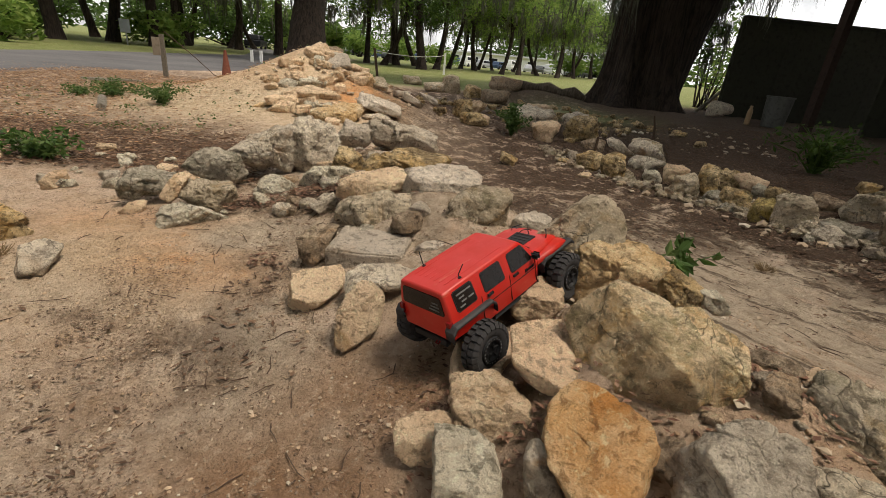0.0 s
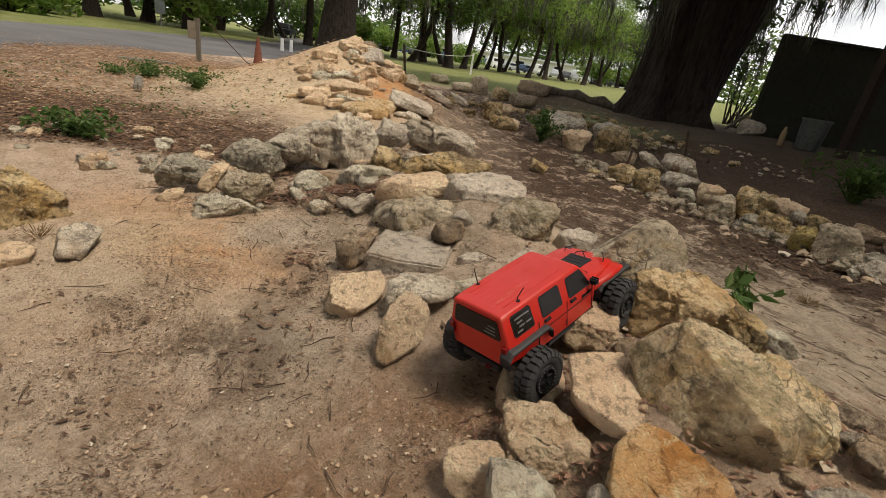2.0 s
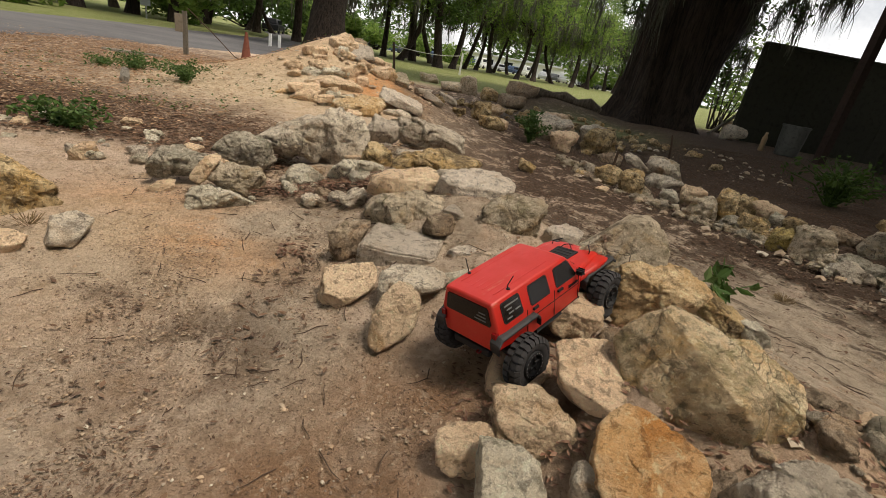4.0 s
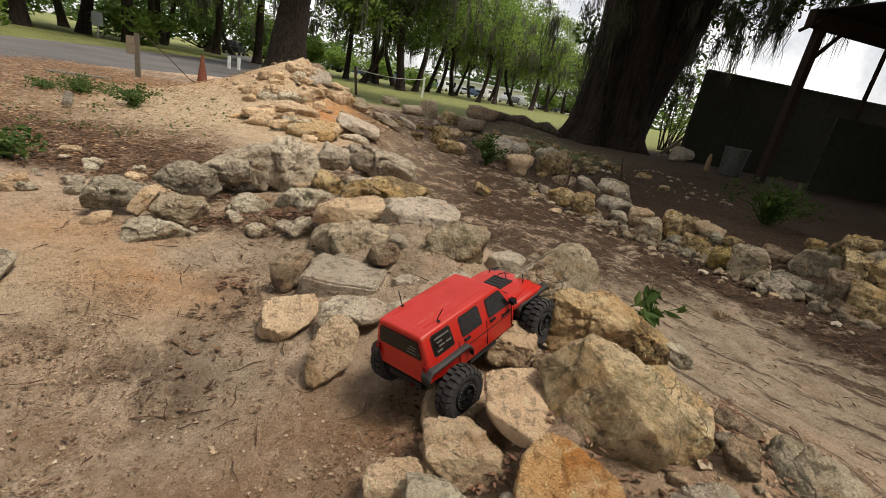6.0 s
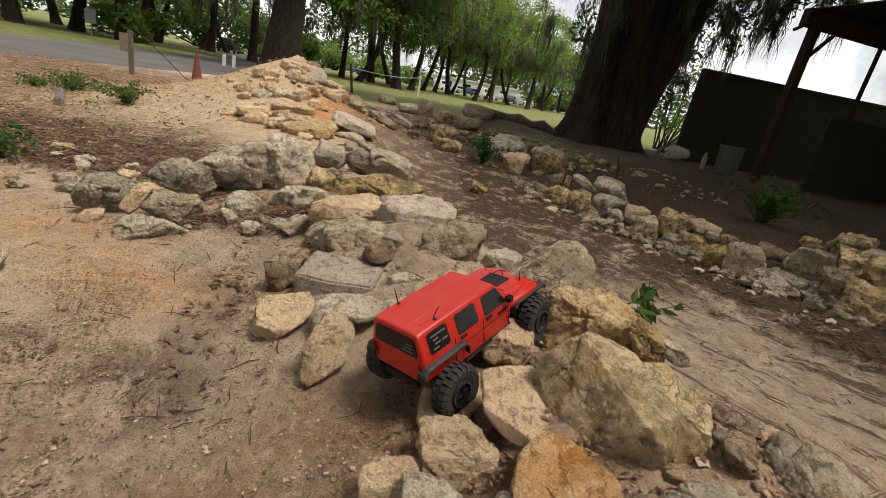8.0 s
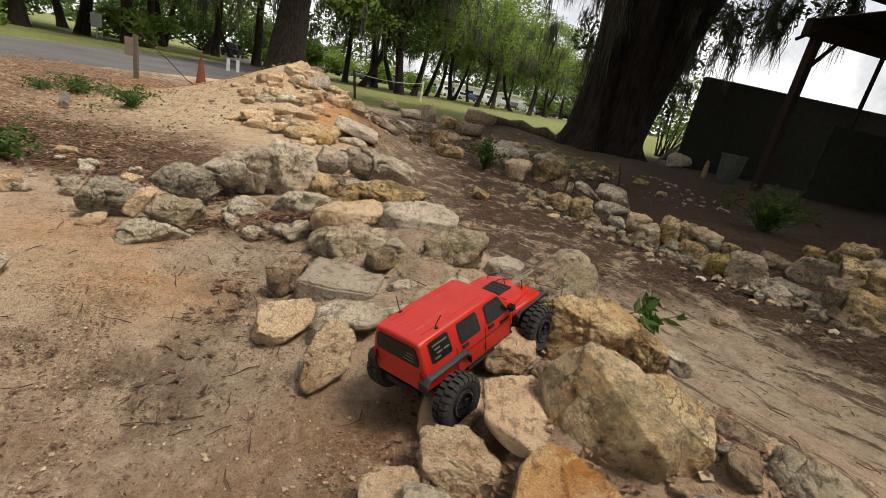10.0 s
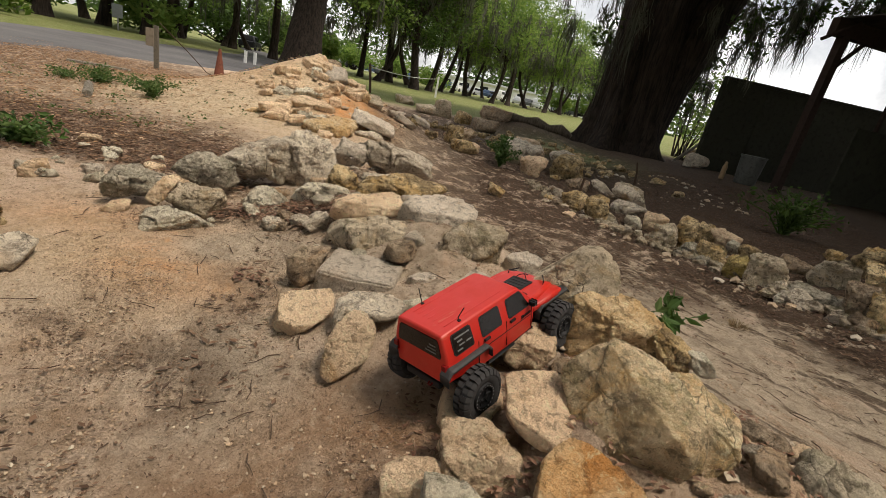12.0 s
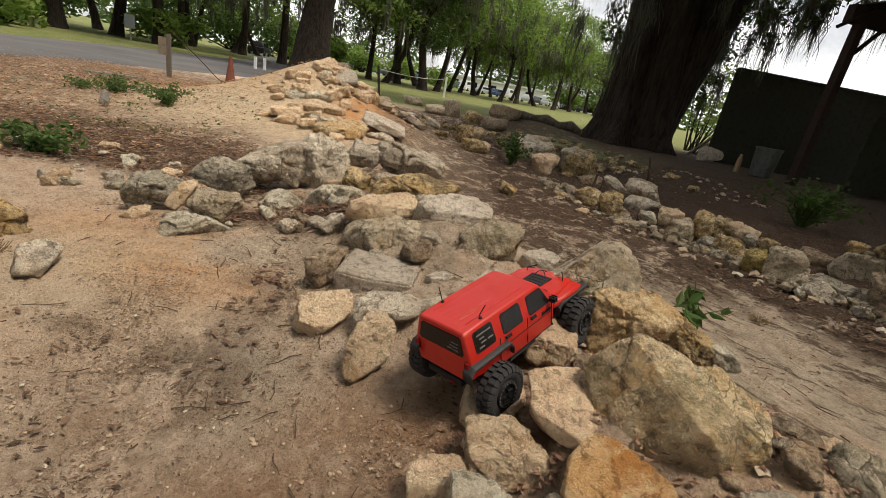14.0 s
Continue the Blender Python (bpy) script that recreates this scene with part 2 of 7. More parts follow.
def leafy(name, *colours, rough=0.6, translucent=0.35):
    """Leaves: each a shade of its own, some light let through."""
    k = Nodes(name, rough)
    step = 1.0 / (len(colours) - 1)
    c = k.ramp(k.island(), *((i * step, c) for i, c in enumerate(colours)))
    k.link(c, k.bsdf.inputs["Base Color"])
    t = k.n.new("ShaderNodeBsdfTranslucent")
    k.link(c, t.inputs[0])
    m = k.n.new("ShaderNodeMixShader")
    m.inputs[0].default_value = translucent
    k.l.new(k.bsdf.outputs[0], m.inputs[1])
    k.l.new(t.outputs[0], m.inputs[2])
    k.l.new(m.outputs[0], k.n["Material Output"].inputs[0])
    return k.mat


def bark_material(name, a, b, scale=14.0):
    k = Nodes(name, 0.95)
    n = k.noise(scale, 7, 0.7, None, 0.8, (1, 1, 0.12))
    n2 = k.noise(scale * 0.25, 5, 0.6)
    c = k.mix(k.ramp(n, (0.4, 0.0), (0.62, 1.0)), b, a)
    c = k.mix(k.ramp(n2, (0.55, 0.0), (0.75, 0.22)), c, (0.10, 0.09, 0.07))
    return k.done(c, k.bump(n, 1.0, 0.09))


SOIL = ground_material()
DEAD_LEAF = leafy("dead_leaves", (0.06, 0.034, 0.022), (0.14, 0.08, 0.05), (0.20, 0.12, 0.075), (0.09, 0.058, 0.042), (0.26, 0.17, 0.11), rough=0.8, translucent=0.1)
RED_LEAF = leafy("russet_leaves", (0.15, 0.075, 0.045), (0.30, 0.17, 0.10), (0.40, 0.27, 0.18), (0.12, 0.07, 0.045), (0.42, 0.25, 0.14), rough=0.8, translucent=0.1)
TAN_LEAF = leafy("tan_leaves", (0.34, 0.19, 0.10), (0.52, 0.33, 0.19), (0.62, 0.45, 0.29), (0.22, 0.12, 0.07), (0.46, 0.25, 0.12), rough=0.8, translucent=0.1)
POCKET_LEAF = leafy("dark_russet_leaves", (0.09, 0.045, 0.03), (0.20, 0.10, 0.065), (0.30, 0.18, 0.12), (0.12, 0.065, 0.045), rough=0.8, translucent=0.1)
TWIG = plain("twig_wood", (0.10, 0.065, 0.045), 0.9)
PEBBLE = leafy("pebbles", (0.46, 0.37, 0.27), (0.34, 0.25, 0.17), (0.56, 0.49, 0.39), (0.42, 0.29, 0.18), rough=0.9, translucent=0.0)
DEBRIS = leafy("dark_debris", (0.12, 0.08, 0.055), (0.22, 0.155, 0.11), (0.32, 0.24, 0.17), (0.16, 0.11, 0.08), (0.42, 0.34, 0.26), rough=0.95, translucent=0.0)
CLOD = leafy("soil_clods", (0.40, 0.28, 0.18), (0.52, 0.38, 0.26), (0.28, 0.19, 0.12), (0.46, 0.36, 0.26), (0.20, 0.13, 0.085), rough=0.95, translucent=0.0)
OAK_LEAF = leafy("oak_leaves", (0.030, 0.055, 0.010), (0.055, 0.10, 0.018), (0.09, 0.15, 0.028), (0.045, 0.08, 0.016))
# leaf greens raised to paint foliage as standing in the sun
SUNNY_LEAF = leafy("sunlit_green_leaves", (0.09, 0.16, 0.03), (0.18, 0.28, 0.055), (0.28, 0.36, 0.09), (0.13, 0.22, 0.045), translucent=0.6)
WEED_LEAF = leafy("weed_leaves", (0.045, 0.09, 0.02), (0.08, 0.15, 0.035), (0.15, 0.21, 0.07), rough=0.5)
DRY_GRASS = leafy("dry_grass", (0.22, 0.15, 0.08), (0.34, 0.25, 0.14), (0.16, 0.11, 0.06), rough=0.8)
MOSS_HANG = leafy("spanish_moss", (0.07, 0.072, 0.052), (0.12, 0.12, 0.088), (0.17, 0.17, 0.13), rough=0.95)
BARK = bark_material("oak_bark", (0.062, 0.044, 0.033), (0.017, 0.013, 0.011))

# ---- the lie of the land ----
def smooth(a, b, x):
    t = np.clip((x - a) / (b - a), 0, 1)
    return t * t * (3 - 2 * t)


RIDGE = [(0.95, -0.10, 0.20, 0.30), (0.60, 0.45, 0.275, 0.28), (0.39, 0.85, 0.25, 0.25), (0.17, 1.22, 0.16, 0.25), (-0.04, 1.67, 0.19, 0.30), (-0.33, 2.2, 0.13, 0.35), (-0.75, 2.9, 0.06, 0.4)]
MOUND = (-1.62, 6.2, 0.72)
# swellings of the soil round the rocks: place, reach, height
LIFTS = [(0.80, 1.20, 0.32, 0.130), (0.36, 1.72, 0.30, 0.189), (1.15, 0.85, 0.35, 0.123), (0.03, 0.66, 0.20, 0.098), (-0.16, 1.02, 0.20, 0.055), (-0.28, 2.55, 0.25, 0.078),
         (-0.68, 0.78, 0.25, -0.043), (0.27, 0.92, 0.16, -0.032), (0.75, 1.60, 0.30, 0.023), (1.30, 1.35, 0.35, 0.013), (0.62, 0.95, 0.16, 0.053), (-0.20, 1.32, 0.20, 0.045), (-0.04, 1.42, 0.10, -0.055)]


def ground_z(x, y):
    """Height of the soil, without its grain."""
    x, y = np.asarray(x, float), np.asarray(y, float)
    left = 0.115 * (np.clip(y, 0.2, 1.9) - 0.86) * (1 - 0.5 * smooth(2.4, 4.5, y)) * (1 - smooth(6, 14, y))
    path = -0.035 + 0.05 * smooth(3.5, 7, y) + 0.10 * smooth(1.6, 2.8, x - 0.25 * (y - 2.5)) * (1 - smooth(9, 16, y))
    side = smooth(0.25, 0.9, x + 0.30 * (np.minimum(y, 3.2) - 0.6))
    z = left * (1 - side) + path * side
    # rocky ridge
    best = np.zeros_like(x)
    for (x0, y0, h0, w0), (x1, y1, h1, w1) in zip(RIDGE, RIDGE[1:]):
        dx, dy = x1 - x0, y1 - y0
        u = np.clip(((x - x0) * dx + (y - y0) * dy) / (dx * dx + dy * dy), 0, 1)
        d = np.hypot(x - x0 - u * dx, y - y0 - u * dy)
        w = w0 + u * (w1 - w0)
        w = w * np.where((x - x0) * dy - (y - y0) * dx > 0, 1 + 0.5 * (1 - smooth(0.7, 1.3, y)), 1.0)
        best = np.maximum(best, (h0 + u * (h1 - h0)) * np.exp(-(d / w) ** 2))
    z = z + best
    z = z + 0.085 * np.exp(-((x - 0.66) ** 2 + (y - 0.64) ** 2) / 0.17 ** 2) + 0.075 * np.exp(-((x - 0.33) ** 2 + (y - 0.68) ** 2) / 0.12 ** 2) + 0.05 * np.exp(-((x - 0.24) ** 2 + (y - 0.64) ** 2) / 0.10 ** 2)
    for cx, cy, reach, lift in LIFTS:
        z = z + lift * np.exp(-((x - cx) ** 2 + (y - cy) ** 2) / reach ** 2)
    # spoil mound
    mx, my, mh = MOUND
    ex = np.where(x < mx, (x - mx) / 1.25, (x - mx) / 1.35)
    ey = np.where(y < my, (y - my) / 1.35, (y - my) / 1.6)
    r = np.hypot(ex, ey)
    z = z + mh * np.exp(-np.power(r, 1.35) * 1.25) * (1 - smooth(1.6, 2.6, r))
    # bank beyond the path
    z = z + 0.26 * np.exp(-((x - 2.3) / 1.5) ** 2 - ((y - 12.2) / 0.9) ** 2)
    return z


# ---- building helpers ----
class Geo:
    """Vertices and faces gathered for one mesh."""

    def __init__(self):
        self.v, self.f, self.n = [], [], 0

    def add(self, verts, faces):
        self.v.append(np.asarray(verts, float).reshape(-1, 3))
        self.f += [tuple(i + self.n for i in f) for f in faces]
        self.n += len(self.v[-1])
        return self

    def box(self, x0, y0, z0, x1, y1, z1, bevel=0.0, taper=1.0):
        """A box with chamfered edges; taper narrows its top."""
        b = bmesh.new()
        bmesh.ops.create_cube(b, size=1.0)
        for p in b.verts:
            k = taper if p.co.z > 0 else 1.0
            p.co = ((x0 + x1) / 2 + p.co.x * (x1 - x0) * k, (y0 + y1) / 2 + p.co.y * (y1 - y0) * k, (z0 + z1) / 2 + p.co.z * (z1 - z0))
        if bevel:
            bmesh.ops.bevel(b, geom=b.edges[:], offset=bevel, segments=2, affect="EDGES", profile=0.6)
        return self.take(b)

    def take(self, b):
        b.verts.index_update()
        self.add([p.co[:] for p in b.verts], [[p.index for p in f.verts] for f in b.faces])
        b.free()
        return self

    def tube(self, path, radii, sides=8, caps=True):
        """A round sweep along a path."""
        path = [Vector(p) for p in path]
        up = Vector((0.31, 0.17, 0.93))
        rings = []
        for i, p in enumerate(path):
            d = (path[min(i + 1, len(path) - 1)] - path[max(i - 1, 0)]).normalized()
            a = d.cross(up)
            a = a.normalized() if a.length > 1e-4 else d.orthogonal().normalized()
            b = d.cross(a)
            r = radii[i] if hasattr(radii, "__len__") else radii
            rings += [p + (a * math.cos(t) + b * math.sin(t)) * r for t in (2 * math.pi * k / sides for k in range(sides))]
        f = [(i * sides + k, i * sides + (k + 1) % sides, (i + 1) * sides + (k + 1) % sides, (i + 1) * sides + k) for i in range(len(path) - 1) for k in range(sides)]
        if caps:
            f += [tuple(range(sides)), tuple(range(len(rings) - 1, len(rings) - 1 - sides, -1))]
        return self.add([p[:] for p in rings], f)

    def lathe(self, profile, sides=24, axis="z"):
        """A turned shape from (radius, height) pairs."""
        v = [(r * math.cos(2 * math.pi * k / sides), r * math.sin(2 * math.pi * k / sides), h) for r, h in profile for k in range(sides)]
        if axis == "y":
            v = [(x, z, y) for x, y, z in v]
        f = [(i * sides + k, i * sides + (k + 1) % sides, (i + 1) * sides + (k + 1) % sides, (i + 1) * sides + k) for i in range(len(profile) - 1) for k in range(sides)]
        return self.add(v, f)

    def mesh(self, name, material, smooth_faces=False):
        me = bpy.data.meshes.new(name)
        me.from_pydata(np.concatenate(self.v).tolist(), [], self.f)
        if smooth_faces:
            me.polygons.foreach_set("use_smooth", [True] * len(me.polygons))
        me.materials.append(material)
        return me


def thing(name, label, category, m=None, group="", kind=""):
    """An empty that carries a thing's parts."""
    ob = new(name)
    ob.empty_display_size = 0.05
    if m:
        ob.matrix_world = m
    return tagged(ob, label, category, group, kind)


def part(name, geo, material, parent, label="", smooth_faces=False):
    ob = new(name, geo.mesh(name, material, smooth_faces))
    ob.parent = parent
    return tagged(ob, label)


def solo(name, geo, material, label, category, m=None, group="", kind="", smooth_faces=False):
    """A thing of one mesh."""
    ob = new(name, geo.mesh(name, material, smooth_faces))
    if m:
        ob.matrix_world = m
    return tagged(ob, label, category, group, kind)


def leaves(rng, centres, radii, count, size, droop=0.0, flat=1.0):
    """Loose leaves filling soft balls: verts and faces of many small bent blades."""
    centres, radii = np.asarray(centres, float), np.asarray(radii, float)
    pick = rng.choice(len(centres), count, p=radii ** 2 / np.sum(radii ** 2))
    d = rng.normal(size=(count, 3))
    d /= np.linalg.norm(d, axis=1)[:, None]
    rad = radii[pick] * np.power(rng.uniform(0.15, 1.0, count), 0.45)
    c = centres[pick] + d * rad[:, None] * np.array([1, 1, flat])
    a = rng.normal(size=(count, 3))
    a[:, 2] = a[:, 2] * 0.6 - droop
    a /= np.linalg.norm(a, axis=1)[:, None]
    b = np.cross(a, rng.normal(size=(count, 3)))
    b /= np.linalg.norm(b, axis=1)[:, None]
    s = size * rng.uniform(0.6, 1.35, count)[:, None]
    n = np.cross(a, b)
    v = np.stack([c - a * s, c - a * s * 0.1 + b * s * 0.42 + n * s * 0.12, c + a * s, c - a * s * 0.1 - b * s * 0.42 + n * s * 0.12], 1).reshape(-1, 3)
    i = np.arange(count) * 4
    return v, np.stack([i, i + 1, i + 2, i + 3], 1).tolist()


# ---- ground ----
def zones(x, y):
    """How much of each soil shows at a place; litter and bright also carry painted shade and sun."""
    def spot(cx, cy, rx, ry, turn=0.0):
        c, s = math.cos(radians(turn)), math.sin(radians(turn))
        u, w = (x - cx) * c + (y - cy) * s, -(x - cx) * s + (y - cy) * c
        return np.exp(-((u / rx) ** 2 + (w / ry) ** 2))

    ridge_x = 0.5 - 0.42 * (y - 0.6)
    path_mid = 0.75 + 0.12 * (y - 2.5)
    litter = smooth(2.0, 2.3, y - 0.12 * np.sin(3 * x)) * (1 - smooth(-1.4, -0.9, x + 0.35 * (y - 3))) * (1 - smooth(10.5, 12.5, y)) * (1.0 - 0.3 * smooth(3.0, 4.2, y))
    litter = np.maximum(litter, smooth(0.0, 0.4, x - ridge_x - 0.5) * smooth(1.9, 2.6, y) * 0.95 * (1 - smooth(11, 16, y)))
    litter = np.maximum(litter, 0.05 * smooth(0.45, 0.8, x - ridge_x) * smooth(0.8, 1.6, y))
    track = smooth(0.3, 0.6, x - ridge_x) * smooth(0.5, 0.9, y) * (1 - smooth(2.6, 3.6, y))
    # right bank wholly covered: mulch, with the oak's and shed's shade in its colour
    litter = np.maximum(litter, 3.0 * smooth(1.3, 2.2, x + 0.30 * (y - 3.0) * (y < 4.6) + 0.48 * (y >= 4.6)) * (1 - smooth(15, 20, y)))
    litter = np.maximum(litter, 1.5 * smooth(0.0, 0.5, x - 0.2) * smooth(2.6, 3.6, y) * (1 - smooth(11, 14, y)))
    litter = np.maximum(litter, 0.22 * spot(-0.80, 0.60, 0.38, 0.30) + 0.5 * spot(-0.5, 0.95, 0.2, 0.12, 20) + 0.75 * spot(-0.40, 1.80, 0.45, 0.22) + 0.7 * spot(-0.1, 2.3, 0.4, 0.3) + 0.5 * spot(0.25, 0.75, 0.1, 0.25) + 1.1 * spot(-0.51, 1.85, 0.12, 0.1) + 1.1 * spot(-0.79, 1.86, 0.1, 0.08) + 1.1 * spot(-0.56, 1.45, 0.06, 0.04) + 1.1 * spot(-0.49, 1.55, 0.07, 0.05) + 1.1 * spot(-0.82, 2.61, 0.1, 0.08) + 0.62 * spot(-0.66, 1.04, 0.17, 0.10, 20) + 0.55 * spot(-0.52, 1.24, 0.09, 0.14, -15) + 0.9 * spot(-0.56, 1.41, 0.08, 0.05) + 0.9 * spot(-0.58, 1.58, 0.07, 0.10) + 0.8 * spot(-0.94, 1.10, 0.09, 0.04))
    pale = np.maximum.reduce([spot(-0.40, 1.05, 0.28, 0.38, 15), 0.9 * spot(-0.45, 1.55, 0.4, 0.28), 1.0 * smooth(0.3, 0.6, x - ridge_x) * smooth(0.7, 1.1, y) * (1 - smooth(2.4, 3.4, y)), 0.6 * spot(-0.95, 1.2, 0.25, 0.1), 0.5 * spot(-0.85, 0.7, 0.3, 0.3), 0.7 * spot(0.2, 2.0, 0.5, 0.4), 0.9 * spot(-0.05, 1.5, 0.4, 0.4), 0.6 * spot(-0.6, 1.75, 0.5, 0.2)])
    flank = np.maximum(spot(0.45, 1.80, 0.22, 0.55, 18), spot(-0.62, 1.62, 0.30, 0.16, 10))
    litter = litter * (1 - 0.92 * np.clip(1.3 * flank, 0, 1))
    pale = np.maximum(pale, np.clip(1.4 * flank, 0, 1))
    track = track * (1 - np.clip(1.2 * flank, 0, 1))
    clay = np.maximum.reduce([1.3 * spot(-0.72, 1.50, 0.28, 0.22), 0.55 * spot(-1.15, 1.65, 0.35, 0.15), 0.3 * spot(0.55, 0.5, 0.28, 0.2), 1.8 * spot(-0.81, 5.29, 0.34, 0.45), 0.35 * spot(-2.2, 5.8, 0.8, 0.5)])
    damp = np.maximum.reduce([1.1 * spot(-0.08, 0.78, 0.28, 0.24, 30), 1.2 * spot(-0.25, 0.60, 0.34, 0.20), 0.4 * spot(-0.62, 0.85, 0.2, 0.10, 20), 0.25 * spot(-1.0, 0.95, 0.25, 0.12), 0.2 * spot(-0.75, 1.28, 0.5, 0.08, 10), 0.7 * spot(0.18, 0.72, 0.22, 0.2), 0.5 * smooth(3, 5, x)])
    grass = smooth(12.5, 14.5, y - 0.35 * np.maximum(x, 0)) * smooth(-4.6, -3.8, x + 0.13 * (y - 14))
    grass = np.maximum(grass, 1 - smooth(-11.0, -9.6, x + 0.05 * (y - 10)))
    grass = np.maximum(grass, 0.9 * spot(2.7, 9.4, 1.0, 1.6))
    grass = np.maximum(grass, smooth(40, 60, np.hypot(x, y)))
    mx, my, mh = MOUND
    # paler sand round the mound, with dappled sun painted into it
    bright = np.clip(1.6 * np.exp(-((x - mx + 0.35) / 1.5) ** 2 - ((y - my + 1.0) / 1.3) ** 2), 0, 1)
    bright = np.maximum(bright, 0.75 * spot(-0.98, 1.38, 0.50, 0.34))
    litter = litter * (1 - 0.9 * bright)
    return litter * (1 - grass), pale, np.clip(clay, 0, 1), damp, grass, bright, track


def spaced(lo, hi, step, near_lo, near_hi, growth=1.07):
    c = list(np.arange(near_lo, near_hi, step))
    s = step
    while c[-1] < hi:
        s *= growth
        c.append(c[-1] + s)
    s = step
    while c[0] > lo:
        s *= growth
        c.insert(0, c[0] - s)
    return np.array(c)


def build_ground():
    xs, ys = spaced(-900, 900, 0.0125, -1.5, 1.9), spaced(-900, 1500, 0.0125, 0.42, 2.4, 1.055)
    gx, gy = np.meshgrid(xs, ys)
    x, y = gx.ravel(), gy.ravel()
    z = ground_z(x, y)
    lit = zones(x, y)
    near = np.exp(-np.hypot(x, y) / 12)
    bumps = np.array([noise.fractal(Vector((a * 3.1, b * 3.1, 0.3)), 0.9, 2.0, 4) * 0.016 + noise.fractal(Vector((a * 21, b * 21, 4.0)), 0.8, 2.0, 3) * 0.0095 if k > 0.05 else 0.0 for a, b, k in zip(x, y, near)])
    z = z + bumps * (0.6 + 0.5 * lit[0])
    nx, ny = len(xs), len(ys)
    i = (np.arange(ny - 1)[:, None] * nx + np.arange(nx - 1)).ravel()
    me = bpy.data.meshes.new("ground")
    me.from_pydata(np.stack([x, y, z], 1).tolist(), [], np.stack([i, i + 1, i + nx + 1, i + nx], 1).tolist())
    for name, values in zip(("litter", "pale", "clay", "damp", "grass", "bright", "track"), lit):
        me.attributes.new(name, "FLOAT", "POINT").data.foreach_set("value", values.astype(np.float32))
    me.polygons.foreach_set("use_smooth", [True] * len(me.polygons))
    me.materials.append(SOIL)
    return tagged(new("ground", me), "sandy trodden soil with leaf litter, clay and grass", "ground", kind="structure")


build_ground()


def build_road():
    """A worn asphalt lane that bends past the clearing."""
    k = Nodes("worn_asphalt", 0.9)
    n, f = k.noise(0.6, 6, 0.65), k.noise(55.0, 4, 0.7)
    c = k.mix(k.ramp(n, (0.35, 0.0), (0.65, 1.0)), (0.105, 0.10, 0.105), (0.16, 0.155, 0.155))
    c = k.mix(k.ramp(f, (0.45, 0.0), (0.7, 0.6)), c, (0.09, 0.085, 0.085))
    asphalt = k.done(c, k.bump(f, 0.4, 0.01))
    near = [(-3.6, 0.0), (-4.9, 4.4), (-5.9, 6.6), (-6.0, 8.4), (-5.3, 11.0), (-4.8, 14.0), (-4.9, 19.0), (-8.0, 30.0), (-20, 60)]
    far = [(-9.0, 0.0), (-9.6, 6.0), (-10.6, 10.0), (-11.6, 14.5), (-11.8, 18.0), (-11.6, 24.0), (-12.0, 30.0), (-16.0, 42.0), (-28, 70)]
    v, fc = [], []
    rows, cols = 80, 10
    for r in range(rows + 1):
        u = r / rows * (len(near) - 1)
        i = min(int(u), len(near) - 2)
        a = Vector(near[i]).lerp(Vector(near[i + 1]), u - i)
        b = Vector(far[i]).lerp(Vector(far[i + 1]), u - i)
        for q in range(cols + 1):
            p = a.lerp(b, q / cols)
            wob = 0.12 * noise.noise(Vector((p.x * 2, p.y * 2, 0))) if q in (0, cols) else 0
            edge = -0.03 if q in (0, cols) else 0.022
            v.append((p.x + wob, p.y, float(ground_z(p.x, p.y)) + edge))
    for r in range(rows):
        for q in range(cols):
            i = r * (cols + 1) + q
            fc.append((i, i + cols + 1, i + cols + 2, i + 1))
    solo("road", Geo().add(v, fc), asphalt, "worn grey asphalt lane with leaf-strewn edges", "road", kind="structure", smooth_faces=True)


build_road()


def rock_points(seed, flat, sub, squash):
    """A broken block of stone, two units across: a ball cut by planes at random."""
    ico = bmesh.new()
    bmesh.ops.create_icosphere(ico, subdivisions=sub, radius=1.0)
    v = np.array([p.co for p in ico.verts])
    faces = [[p.index for p in f.verts] for f in ico.faces]
    ico.free()
    rng = np.random.default_rng(seed)
    top = np.array([(0, 0, 1), (0, 0, -1)], float) + rng.normal(0, 0.10, (2, 3))
    n = rng.normal(size=(9, 3)) * np.array([1, 1, 0.8])
    box = np.array([(1, 0, 0), (-1, 0, 0), (0, 1, 0), (0, -1, 0)], float) + rng.normal(0, 0.25, (4, 3))
    chips = rng.normal(size=(14, 3))
    n = np.vstack([n, box, top, chips])
    d = np.concatenate([rng.uniform(0.62, 0.95, 9), [0.72, 0.72, 0.72, 0.72, 0.75 - 0.45 * flat, 0.8], rng.uniform(0.86, 1.05, 14)])
    n[np.abs(n[:, 2]) < 0.75 * np.linalg.norm(n, axis=1), 2] *= squash
    n /= np.linalg.norm(n, axis=1)[:, None]
    off = Vector((seed * 1.31, seed * 0.77, seed * 2.3))
    u = v + np.array([noise.noise_vector(Vector(p) * 1.6 + off) for p in v]) * 0.09
    r = np.power(np.sum((np.maximum(u @ n.T, 0) / d) ** 90, axis=1), -1 / 90)
    return v * r[:, None], faces


